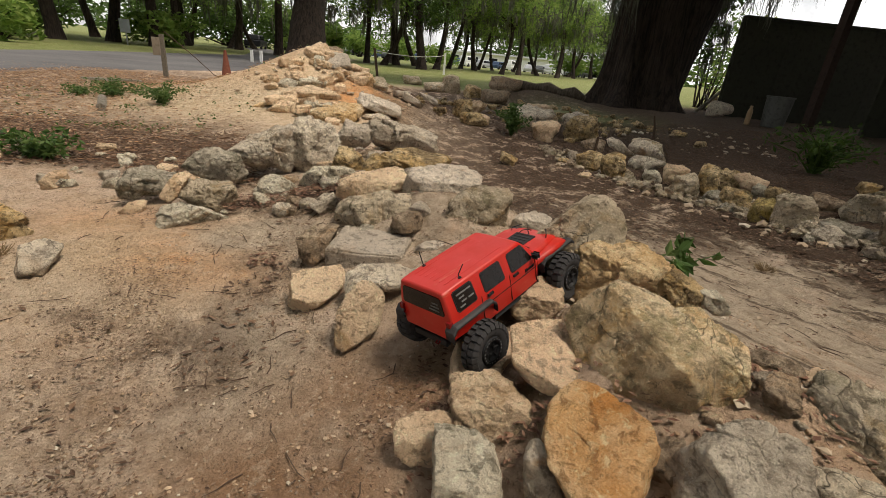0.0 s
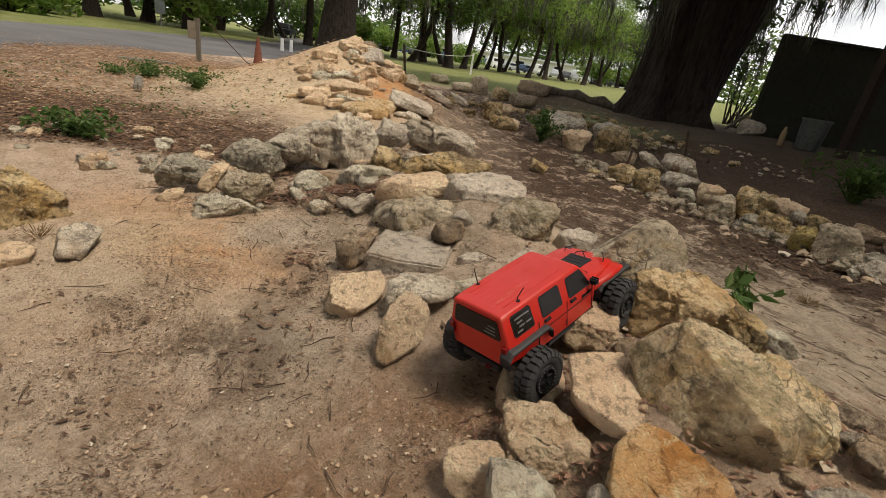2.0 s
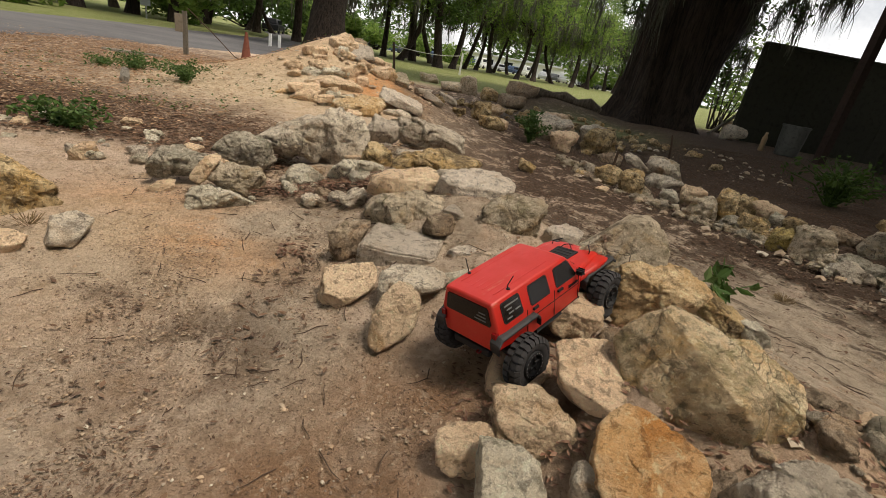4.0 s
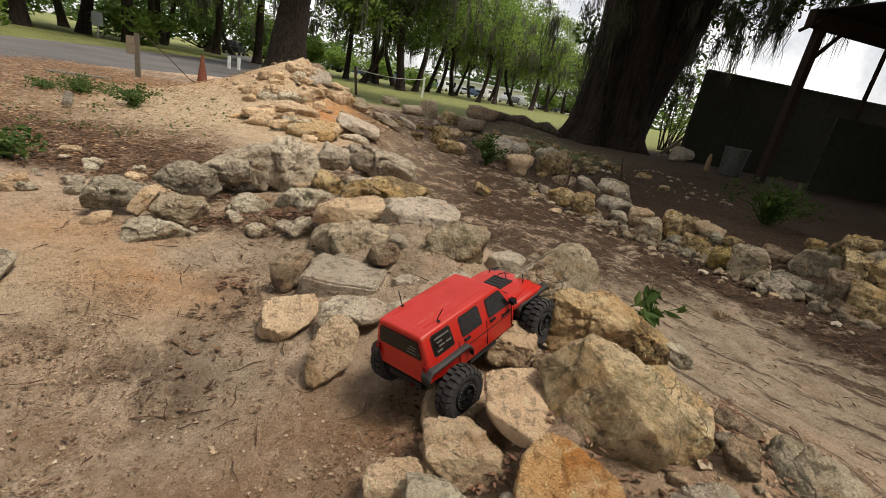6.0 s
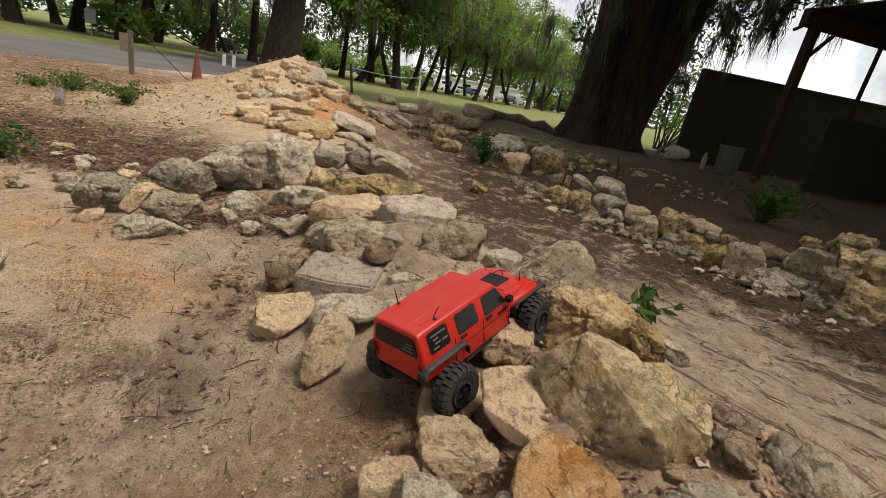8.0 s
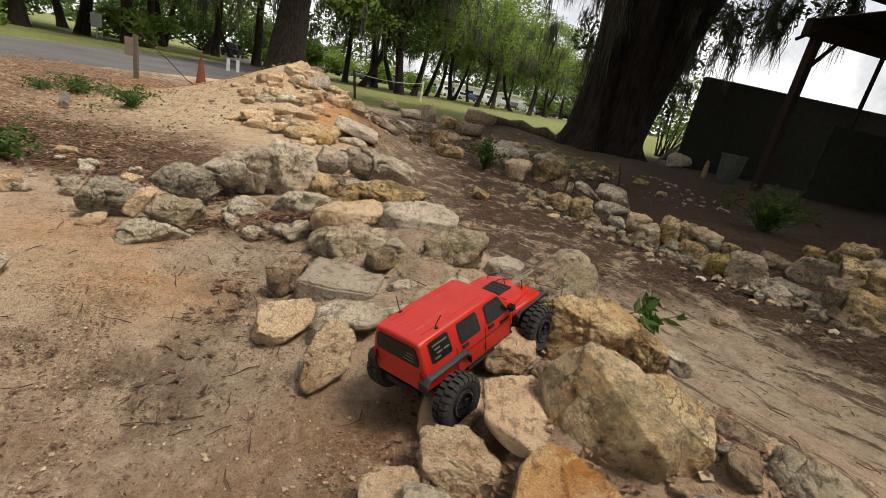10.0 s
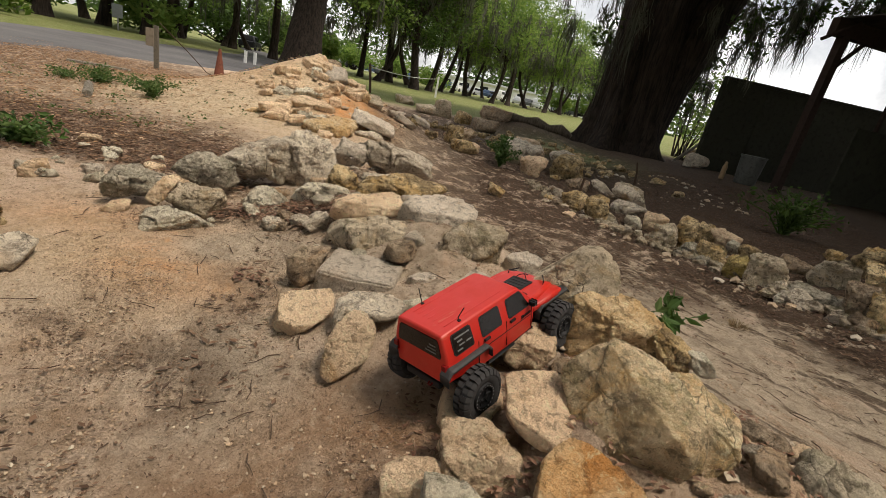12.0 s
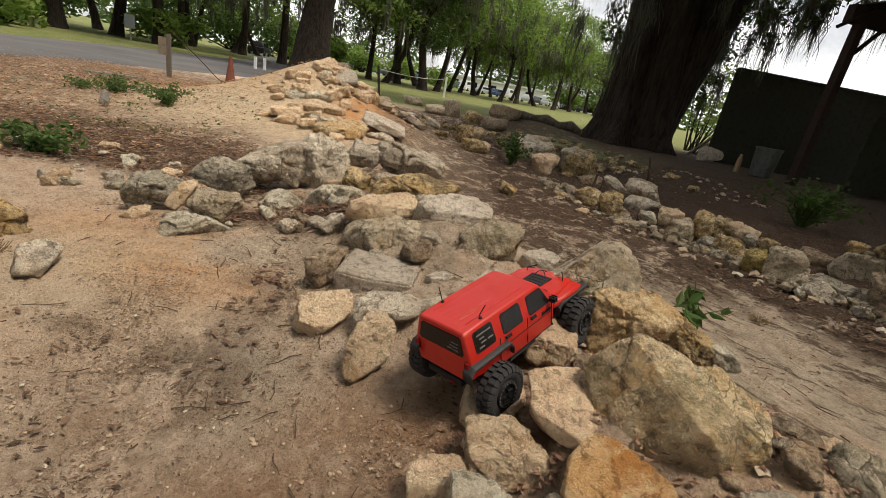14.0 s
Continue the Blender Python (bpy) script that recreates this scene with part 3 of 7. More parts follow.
def weathered(stone_kind, v, faces, seed, size, amount, chip):
    """A stone's mesh with pits, cracks, chips and steps in its surface."""
    off = Vector((seed * 7.3, seed * 3.1, seed * 1.7))
    out = []
    for p in v:
        q = Vector(p)
        a = q / size * 2.0 + off
        b = q * 26.0 + off
        g = noise.fractal(a, 0.85, 2.2, 4) * 0.038 * amount
        far, cell = noise.voronoi(a * 1.5 + noise.noise_vector(a * 2.0) * 0.35)
        g -= max(0.0, 0.10 - (far[1] - far[0])) * 0.20 * amount
        g += ((cell[0].x * 7.13 + cell[0].y * 3.7 + cell[0].z * 5.1) % 1.0 - 0.5) * 0.075 * amount
        g -= max(0.0, noise.ridged_multi_fractal(a * 2.6, 0.9, 2.2, 3, 0.9, 2.0) - 1.1) * 0.030 * amount
        pit = noise.fractal(b, 0.8, 2.1, 3)
        g -= max(0.0, pit - 0.10) * 0.014 * chip
        g += noise.fractal(b * 3.1, 0.8, 2.0, 3) * 0.0042 * chip
        g += noise.hetero_terrain(b * 0.42, 0.7, 2.1, 5, 0.6) * 0.016 * amount - 0.01 * amount
        out.append(q + q.normalized() * g)
    me = bpy.data.meshes.new("rock")
    me.from_pydata([tuple(p) for p in out], [], faces)
    me.polygons.foreach_set("use_smooth", [True] * len(faces))
    me.materials.append(ROCK[stone_kind])
    return me


def stone_mesh(stone_kind, w, d, h, seed, flat=0.0, sub=4, chip=1.0):
    """The mesh of one rock about its middle: pitted, cracked and chipped."""
    size = max(w, d, h)
    v, faces = rock_points(seed, flat, sub, min(1.0, 1.3 * h / max(w, d)))
    lo, hi = v.min(0), v.max(0)
    v = (v - (lo + hi) / 2) / (hi - lo) * np.array([w, d, h])
    return weathered(stone_kind, v, faces, seed, size, chip * min(w, d, h) ** 0.4 * size ** 0.6, chip)


def rock(stone_kind, x, y, z, w, d, h, heading, seed, flat=0.0, tip=0.0, lean=0.0, chip=1.0):
    """One loose rock with its foot at z: width, depth, height, turned by heading, tipped forwards and leaning sideways."""
    size = max(w, d, h)
    me = stone_mesh(stone_kind, w, d, h, seed, flat, 5 if y < 3.2 and size > 0.1 else 4 if y < 6.5 else 3, chip)
    ob = new("boulder" if size > 0.28 else "rock", me)
    turn = pose(0, 0, 0, tip, lean, heading)
    low = min((turn @ p.co).z for p in me.vertices)
    ob.matrix_world = Matrix.Translation((x, y, z - low)) @ turn
    PLACED.append((x, y, (w + d) / 4))
    return tagged(ob, ROCK_LABEL[stone_kind] + GROUND_WORDS[GROUP], "rock", GROUP)


def block(stone_kind, x, y, z, heading, tip, size, outline, seed, top=(0, -0.3, 0.95), front=(0, -1, 0.2), crease=0.45, chip=0.8, sub=0):
    """A broken block with its middle at x, y, z: round the given outline, which leans back by tip, with a top and a front face that meet at a crease."""
    rng = np.random.default_rng(seed)
    o = np.array(outline)
    o[o[:, 1] < 0, 1] *= 1.35 if y < 1.55 else 1.16
    c, s = math.cos(radians(tip)), math.sin(radians(tip))
    n, d = [], []
    for p, q in zip(o, np.roll(o, -1, 0)):
        e = np.array((q[1] - p[1], p[0] - q[0]))
        e /= np.linalg.norm(e)
        e *= 1.0 if e @ p > 0 else -1.0
        n.append((*e, rng.uniform(0.04, 0.16)))
        d.append(e @ p)
    faces3 = [np.array((f[0], c * f[1] + s * f[2], c * f[2] - s * f[1])) / np.linalg.norm(f) for f in (top, front)]
    yc = o[:, 1].max() - crease * np.ptp(np.array(outline)[:, 1])
    near = 0.34 - min(f[1] * yc / f[2] for f in faces3)
    for f in faces3:
        n.append(f)
        d.append(f[1] * yc + f[2] * near)
    n.append((0, 0, -1))
    d.append(0.75)
    hull = np.vstack([np.c_[o, np.zeros(len(o))], [(0.75 * o[:, 0].min(), yc, near), (0.75 * o[:, 0].max(), yc, near), (0, 0, -0.75)]])
    for k in range(26):
        f = rng.normal(size=3)
        f /= np.linalg.norm(f)
        n.append(f)
        d.append((hull @ f).max() * (rng.uniform(0.95, 1.04) if k < 8 else rng.uniform(1 - 0.22 * min(1.0, 1.3 * chip), 1.0) if f[2] > 0.25 else 1.1))
    n, d = np.array(n), np.maximum(np.array(d), 0.06)
    d /= np.linalg.norm(n, axis=1)
    n /= np.linalg.norm(n, axis=1)[:, None]
    sub = sub or (6 if y < 1.3 and size > 0.06 else 5 if y < 3.2 and size > 0.05 else 4)
    ico = bmesh.new()
    bmesh.ops.create_icosphere(ico, subdivisions=sub, radius=1.0)
    v = np.array([p.co for p in ico.verts])
    faces = [[p.index for p in f.verts] for f in ico.faces]
    ico.free()
    off = Vector((seed * 1.31, seed * 0.77, seed * 2.3))
    u = v + np.array([noise.noise_vector(Vector(p) * 1.7 + off) for p in v]) * (0.02 + 0.05 * chip)
    r = np.power(np.sum((np.maximum(u @ n.T, 0) / d) ** 110, axis=1), -1 / 110)
    v = v * r[:, None]
    v[:, :2] *= 1.03 * np.ptp(o, axis=0) / np.ptp(v[:, :2], axis=0)
    v[:, :2] += (o.max(0) + o.min(0) - v[:, :2].max(0) - v[:, :2].min(0)) / 2
    me = weathered(stone_kind, v * size, faces, seed, 2 * size, 2.8 * size * chip, chip)
    ob = new("boulder" if size > 0.14 else "rock", me)
    ob.matrix_world = pose(x, y, z, tip, 0, heading)
    PLACED.append((x, y, 0.9 * size))
    return tagged(ob, ROCK_LABEL[stone_kind] + GROUND_WORDS[GROUP], "rock", GROUP)


def plate(stone_kind, corners, thick, seed):
    """A split slab with a flat upper face through the given corners, its lower half in the soil."""
    c = np.array(corners)
    mid = c.mean(0)
    bm = bmesh.new()
    up = [bm.verts.new(p - mid) for p in c]
    low = [bm.verts.new((p - mid) * (1.02, 1.02, 1) - (0, 0, thick)) for p in c]
    bm.faces.new(up)
    bm.faces.new(low[::-1])
    for k in range(len(c)):
        bm.faces.new((up[k - 1], low[k - 1], low[k], up[k]))
    bmesh.ops.recalc_face_normals(bm, faces=bm.faces[:])
    bmesh.ops.bevel(bm, geom=bm.edges[:], offset=0.006, segments=2, affect="EDGES")
    bmesh.ops.triangulate(bm, faces=bm.faces[:])
    for _ in range(6):
        long = [e for e in bm.edges if e.calc_length() > 0.008]
        if long:
            bmesh.ops.subdivide_edges(bm, edges=long, cuts=1)
            bmesh.ops.triangulate(bm, faces=[f for f in bm.faces if len(f.verts) > 3])
    bm.verts.index_update()
    v = np.array([p.co for p in bm.verts])
    v += np.array([noise.noise_vector(Vector(p) * 14 + Vector((seed, 0, 0))) for p in v]) * 0.003
    faces = [[p.index for p in f.verts] for f in bm.faces]
    bm.free()
    ob = new("boulder", weathered(stone_kind, v, faces, seed, 0.2, 0.02, 0.08))
    ob.matrix_world = Matrix.Translation(mid)
    PLACED.append((mid[0], mid[1], 0.13))
    return tagged(ob, ROCK_LABEL[stone_kind] + GROUND_WORDS[GROUP], "rock", GROUP)


PLACED = []
GROUND_WORDS = {"rocks of the crawl ridge": " set in sandy soil", "edging stones": " in the row edging the path", "mound stones": " half buried in the sandy mound"}
ROCK_LABEL = {
    "cream": "cream-coloured flat-faced limestone", "orange": "orange iron-stained stone", "grey": "grey weathered limestone rock", "mossy": "tan rock with green moss patches",
    "green": "dark green lichen-covered rock", "yellow": "yellowish pitted limestone rock", "boulder": "large tan boulder with moss and orange stains", "white": "pale whitish limestone rock", "brown": "brown earthy rock", "slab": "smooth grey-beige stone slab", "apricot": "pitted cream and apricot limestone rock", "sulphur": "rock with bright yellow lichen",
}

# ---- rocks of the ridge ----
GROUP = "rocks of the crawl ridge"
block("orange", 0.300, 0.571, 0.214, -28, 50, 0.088, ((-1.0, 0.19), (-0.95, -0.17), (-0.61, -0.53), (-0.16, -0.8), (0.2, -1.0), (0.68, -0.83), (0.97, -0.32), (1.0, 0.28), (0.7, 0.74), (0.17, 0.95), (-0.47, 1.0), (-0.85, 0.72)), 401, top=(-0.05, -0.42, 0.9), front=(0, -1, 0.2), crease=0.96, chip=0.28)
block("cream", 0.256, 0.756, 0.254, -19, 58, 0.080, ((-1.06, 0.26), (-0.78, -0.41), (-0.42, -0.59), (0.16, -0.73), (0.67, -0.61), (0.94, -0.32), (0.81, 0.02), (0.21, 0.66), (-0.25, 0.9), (-0.88, 0.53)), 402, top=(0.05, -0.16, 0.98), front=(-0.3, -1, 0.05), crease=0.9, chip=0.2)
block("cream", 0.136, 0.859, 0.162, -9, 55, 0.066, ((-0.95, -0.22), (-0.88, -0.77), (-0.24, -0.8), (0.68, -0.57), (1.05, 0.02), (0.82, 1.08), (-0.78, 0.47)), 403, top=(0, -0.2, 0.98), front=(-0.3, -1, 0.2), crease=0.95, chip=0.25)
block("cream", 0.152, 0.688, 0.176, -12, 50, 0.088, ((-1.05, 0.37), (-0.97, -0.11), (-0.71, -0.46), (-0.1, -0.59), (0.93, -0.41), (0.95, -0.1), (0.7, 0.17), (0.02, 0.66), (-0.58, 0.66)), 404, top=(-0.1, -0.4, 0.9), front=(0.1, -1, 0.25), crease=0.62, chip=0.45)
block("white", 0.098, 0.573, 0.147, -10, 43, 0.068, ((-0.97, 0.79), (-0.8, -0.23), (-0.59, -1.16), (0.57, -0.94), (0.9, -0.46), (0.78, 0.07), (0.53, 0.51), (0.06, 0.78), (-0.55, 0.84)), 405, top=(0.1, -0.5, 0.85), front=(0, -1, 0.2), crease=0.7, chip=0.35)
block("cream", 0.029, 0.654, 0.135, -3, 46, 0.053, ((-1.09, 0.23), (-0.96, -0.6), (-0.26, -0.85), (0.37, -0.76), (0.91, 0.55), (0.48, 0.73), (-0.49, 0.6)), 406, top=(-0.1, -0.35, 0.9), front=(0, -1, 0.2), crease=0.6, chip=0.4)
block("grey", 0.220, 0.553, 0.160, -22, 45, 0.052, ((-0.74, 0.67), (-0.63, -0.07), (-0.06, -1.09), (0.81, -0.85), (0.85, -0.45), (-0.13, 0.78), (-0.49, 0.91)), 407, top=(0.2, -0.5, 0.8), front=(-0.3, -0.9, 0.2), crease=0.5, chip=0.3)
block("boulder", 0.386, 0.704, 0.331, -29, 62, 0.132, ((-1.0, -0.01), (-0.57, -0.51), (-0.29, -0.76), (0.16, -0.77), (0.67, -0.61), (1.0, -0.3), (0.88, 0.09), (0.68, 0.33), (0.26, 0.59), (-0.08, 0.68), (-0.43, 0.71), (-0.72, 0.5), (-0.94, 0.17)), 408, top=(0.22, -0.28, 0.92), front=(-0.42, -0.85, 0.36), crease=0.34, chip=0.34, sub=6)
block("boulder", 0.496, 0.665, 0.328, -37, 63, 0.083, ((-0.89, 0.75), (-0.84, 0.09), (-0.41, -0.88), (0.13, -1.02), (0.62, -0.77), (0.83, -0.22), (0.57, 0.38), (0.15, 0.75), (-0.34, 0.98)), 409, top=(0.3, -0.3, 0.9), front=(0.0, -0.9, 0.35), crease=0.4, chip=0.35)
block("cream", 0.263, 0.977, 0.256, -15, 64, 0.070, ((-0.95, 0.03), (-0.8, -0.34), (-0.51, -0.57), (0.03, -0.65), (0.67, -0.44), (1.05, -0.01), (0.75, 0.64), (0.19, 0.79), (-0.48, 0.56)), 410, top=(0, -0.25, 0.95), front=(0, -1, 0.2), crease=0.55, chip=0.6)
block("grey", 0.118, 1.032, 0.211, -7, 62, 0.083, ((-0.99, 0.35), (-0.94, -0.14), (-0.68, -0.62), (-0.34, -0.99), (0.09, -0.96), (0.64, -0.65), (0.91, -0.06), (1.01, 0.65), (0.72, 0.96), (0.2, 0.92), (-0.63, 0.57)), 411, top=(0, -0.3, 0.95), front=(0.1, -1, 0.25), crease=0.3, chip=0.6)
block("apricot", 0.467, 1.055, 0.319, -24, 69, 0.122, ((-0.96, 0.04), (-0.76, -0.5), (-0.45, -0.72), (0.85, -0.14), (1.04, 0.2), (0.74, 0.45), (0.35, 0.65), (-0.29, 0.54), (-0.8, 0.25)), 412, top=(0.1, -0.3, 0.94), front=(-0.1, -1, 0.2), crease=0.42, chip=0.75)
block("yellow", 0.614, 1.007, 0.303, -31, 69, 0.066, ((-1.07, 0.84), (-0.99, -0.02), (-0.57, -0.66), (0.27, -0.86), (0.9, -0.56), (0.93, 0.0), (0.61, 0.48), (-0.2, 0.81)), 413, top=(0.3, -0.2, 0.9), front=(0.1, -1, 0.3), crease=0.4, chip=0.7)
block("white", 0.682, 0.958, 0.294, -35, 68, 0.037, ((-0.98, 0.38), (-0.67, -0.42), (0.29, -0.59), (1.02, -0.32), (0.63, 0.13), (-0.34, 0.83)), 414, chip=0.6)
block("mossy", 0.363, 1.149, 0.343, -18, 71, 0.151, ((-1.1, -0.57), (-0.99, -0.67), (-0.73, -0.76), (-0.29, -0.73), (0.1, -0.57), (0.9, 0.14), (0.9, 0.43), (0.7, 0.76), (0.5, 0.92), (0.29, 0.82), (-0.93, -0.34)), 415, top=(-0.45, -0.25, 0.86), front=(0.25, -0.95, 0.28), crease=0.25, chip=0.45, sub=6)
block("brown", 0.625, 0.670, 0.312, -43, 64, 0.041, ((-1.05, 0.09), (-0.69, -0.7), (0.16, -0.56), (0.92, -0.41), (0.95, 0.33), (0.36, 0.64), (-0.78, 0.61)), 416, chip=0.5)
block("mossy", 0.669, 0.556, 0.298, -50, 62, 0.081, ((-0.82, 0.14), (-0.55, -0.73), (-0.13, -0.87), (0.3, -0.84), (1.18, -0.47), (0.78, 0.65), (0.26, 0.8), (-0.55, 0.85), (-0.74, 0.67)), 417, top=(0.3, -0.3, 0.9), front=(-0.3, -0.9, 0.4), crease=0.35, chip=0.7)
block("grey", 0.481, 0.494, 0.271, -44, 55, 0.090, ((-1.03, -0.48), (-0.64, -0.74), (-0.14, -1.02), (0.97, -0.16), (0.67, 0.43), (0.22, 0.72), (-0.11, 0.62), (-0.63, 0.01)), 418, top=(0.1, -0.35, 0.93), front=(-0.5, -0.8, 0.2), crease=0.7, chip=0.6)
block("mossy", 0.572, 0.441, 0.284, -52, 57, 0.054, ((-1.07, 0.13), (-0.17, -1.05), (0.93, -0.06), (0.48, 0.57), (-0.32, 0.4)), 419, chip=0.6)
plate("slab", ((-0.285, 1.496, 0.214), (-0.168, 1.469, 0.215), (-0.054, 1.431, 0.213), (-0.078, 1.296, 0.196), (-0.193, 1.301, 0.193), (-0.315, 1.323, 0.192)), 0.11, 420)
block("brown", -0.360, 1.402, 0.178, 14, 68, 0.066, ((-0.91, -0.04), (-0.81, -0.64), (-0.29, -0.99), (0.36, -0.66), (1.09, 0.82), (0.41, 0.87), (-0.4, 0.57)), 421, chip=0.5)
block("cream", -0.316, 1.209, 0.118, 13, 61, 0.081, ((-0.91, -0.49), (-0.65, -0.81), (0.27, -0.56), (0.73, -0.26), (1.04, 0.09), (1.09, 0.82), (0.08, 0.74), (-0.85, 0.58)), 422, top=(0, -0.3, 0.95), front=(0, -1, 0.1), crease=0.85, chip=0.35)
block("cream", -0.162, 1.006, 0.161, 7, 58, 0.075, ((-0.65, -0.4), (-0.61, -0.78), (-0.33, -0.93), (0.42, -0.5), (0.89, -0.07), (0.95, 0.61), (0.48, 1.07), (-0.07, 1.07), (-0.33, 0.64), (-0.62, 0.05)), 423, top=(-0.3, -0.3, 0.9), front=(0.3, -0.9, 0.35), crease=0.4, chip=0.5)
block("grey", -0.135, 1.170, 0.181, 4, 62, 0.098, ((-0.86, 0.15), (-0.81, -0.58), (0.86, -0.12), (1.14, 0.18), (0.83, 0.43), (-0.47, 0.37)), 424, top=(0, -0.25, 0.97), front=(0, -1, 0.2), crease=0.6, chip=0.5)
block("white", 0.005, 1.203, 0.193, -0, 65, 0.058, ((-1.1, -0.06), (-0.45, -0.45), (0.29, -0.28), (0.9, 0.31), (0.37, 0.49)), 425, chip=0.4)
block("slab", 0.036, 1.358, 0.198, -2, 68, 0.067, ((-1.02, 0.05), (-0.7, -0.48), (0.56, -0.44), (0.98, -0.08), (0.65, 0.53), (-0.47, 0.43)), 426, chip=0.4)
block("slab", 0.179, 1.336, 0.225, -8, 68, 0.087, ((-0.96, -0.07), (-0.86, -0.55), (0.14, -0.35), (1.04, -0.04), (0.85, 0.42), (-0.23, 0.59)), 427, top=(0, -0.2, 0.97), front=(0, -1, 0.1), crease=0.65, chip=0.2)
block("mossy", -0.173, 1.605, 0.227, 6, 72, 0.175, ((-0.93, -0.13), (-0.84, -0.3), (0.06, -0.41), (0.76, -0.27), (1.07, -0.08), (0.99, 0.21), (0.74, 0.44), (0.14, 0.41), (-0.61, 0.3), (-0.89, 0.16)), 428, top=(0, -0.3, 0.95), front=(0, -1, 0.25), crease=0.3, chip=0.7)
block("mossy", 0.172, 1.522, 0.299, -6, 73, 0.115, ((-1.1, -0.45), (-0.82, -0.66), (-0.09, -0.69), (0.59, -0.45), (0.88, -0.13), (0.9, 0.38), (0.61, 0.65), (0.1, 0.72), (-0.25, 0.53), (-0.87, 0.08)), 429, top=(-0.1, -0.3, 0.95), front=(0, -1, 0.3), crease=0.4, chip=0.7)
block("slab", 0.043, 1.708, 0.337, -1, 76, 0.145, ((-1.04, -0.45), (-0.2, -0.46), (0.42, -0.39), (0.92, -0.12), (0.96, 0.28), (0.63, 0.48), (-0.28, 0.46), (-0.85, 0.25)), 430, top=(0, -0.3, 0.95), front=(0.1, -1, 0.15), crease=0.6, chip=0.4)
block("cream", -0.219, 1.735, 0.292, 7, 75, 0.139, ((-1.03, -0.38), (-0.35, -0.4), (0.53, -0.26), (0.84, 0.04), (0.97, 0.57), (0.11, 0.37), (-0.82, 0.02)), 431, top=(0, -0.25, 0.95), front=(0, -1, 0.15), crease=0.55, chip=0.5)
block("yellow", -0.177, 2.046, 0.320, 5, 78, 0.196, ((-0.75, -0.07), (-0.74, -0.3), (-0.53, -0.35), (0.65, -0.08), (1.25, 0.17), (0.59, 0.29), (0.01, 0.32), (-0.49, 0.2)), 432, chip=0.9)
block("slab", 0.356, 1.543, 0.261, -13, 73, 0.068, ((-1.03, -0.28), (-0.45, -0.72), (0.7, -0.3), (0.97, 0.34), (0.4, 0.66), (-0.62, 0.29)), 433, chip=0.4)
block("grey", -0.785, 2.242, 0.295, 19, 79, 0.166, ((-1.07, -0.25), (-0.49, -0.5), (0.43, -0.56), (0.93, -0.01), (0.72, 0.67), (0.16, 0.47), (-0.6, 0.18)), 434, top=(-0.25, -0.2, 0.94), front=(0.1, -1, 0.2), crease=0.45, chip=1.0)
block("grey", -0.587, 2.287, 0.327, 14, 80, 0.133, ((-1.08, 0.24), (-0.81, -0.75), (0.07, -1.09), (0.6, -0.74), (0.89, 0.03), (0.73, 0.62), (0.19, 0.91), (-0.54, 0.74)), 435, top=(-0.1, -0.25, 0.95), front=(0.2, -1, 0.25), crease=0.35, chip=1.2)
block("yellow", -0.391, 2.111, 0.278, 10, 77, 0.076, ((-0.89, -0.41), (-0.55, -0.96), (0.72, -0.7), (0.94, 0.12), (0.36, 0.89), (-0.57, 1.04)), 436, chip=1.0)
block("grey", -0.219, 2.579, 0.356, 5, 81, 0.206, ((-0.92, 0.28), (-0.68, -0.22), (0.53, -0.37), (1.08, -0.21), (0.95, 0.08), (-0.04, 0.31), (-0.71, 0.38)), 437, top=(0.2, -0.2, 0.95), front=(0, -1, 0.2), crease=0.4, chip=0.9)
block("slab", -0.441, 2.529, 0.346, 10, 81, 0.093, ((-0.91, -0.17), (-0.75, -0.51), (0.51, -0.63), (1.09, -0.17), (0.48, 0.87), (-0.38, 0.59)), 438, chip=0.7)
block("green", -0.953, 2.029, 0.245, 25, 77, 0.122, ((-1.05, -0.16), (-0.81, -0.24), (-0.11, -0.45), (0.43, -0.58), (0.94, -0.22), (0.95, 0.13), (0.56, 0.49), (-0.2, 0.63), (-0.58, 0.37)), 439, top=(0, -0.3, 0.95), front=(-0.2, -1, 0.2), crease=0.35, chip=0.9)
block("mossy", -0.909, 1.835, 0.174, 26, 74, 0.105, ((-0.94, -0.08), (-0.58, -0.33), (0.28, -0.59), (0.87, -0.49), (1.06, -0.0), (0.71, 0.43), (-0.39, 0.63), (-0.89, 0.39)), 440, chip=0.9)
block("cream", -1.006, 1.781, 0.203, 29, 75, 0.058, ((-1.02, -0.54), (-0.56, -0.91), (-0.06, -0.59), (0.66, 0.34), (0.98, 1.06), (0.02, 0.67)), 441, chip=0.4)
block("white", -0.934, 1.695, 0.112, 29, 72, 0.123, ((-0.77, 0.02), (-0.76, -0.39), (0.15, -0.35), (1.23, -0.12), (0.71, 0.11), (0.08, 0.34), (-0.52, 0.38)), 442, crease=0.3, chip=0.8)
block("green", -1.155, 1.812, 0.202, 33, 75, 0.107, ((-0.86, -0.1), (-0.83, -0.47), (-0.45, -0.5), (0.69, -0.36), (1.14, -0.0), (1.0, 0.59), (0.04, 0.52), (-0.6, 0.34)), 443, chip=0.9)
block("white", -0.670, 1.957, 0.176, 19, 74, 0.088, ((-0.95, 0.25), (-0.86, -0.46), (-0.3, -0.74), (0.95, -0.61), (1.05, -0.25), (0.08, 0.75), (-0.49, 0.82)), 444, top=(-0.2, -0.35, 0.9), front=(0.2, -1, 0.2), crease=0.5, chip=0.6)
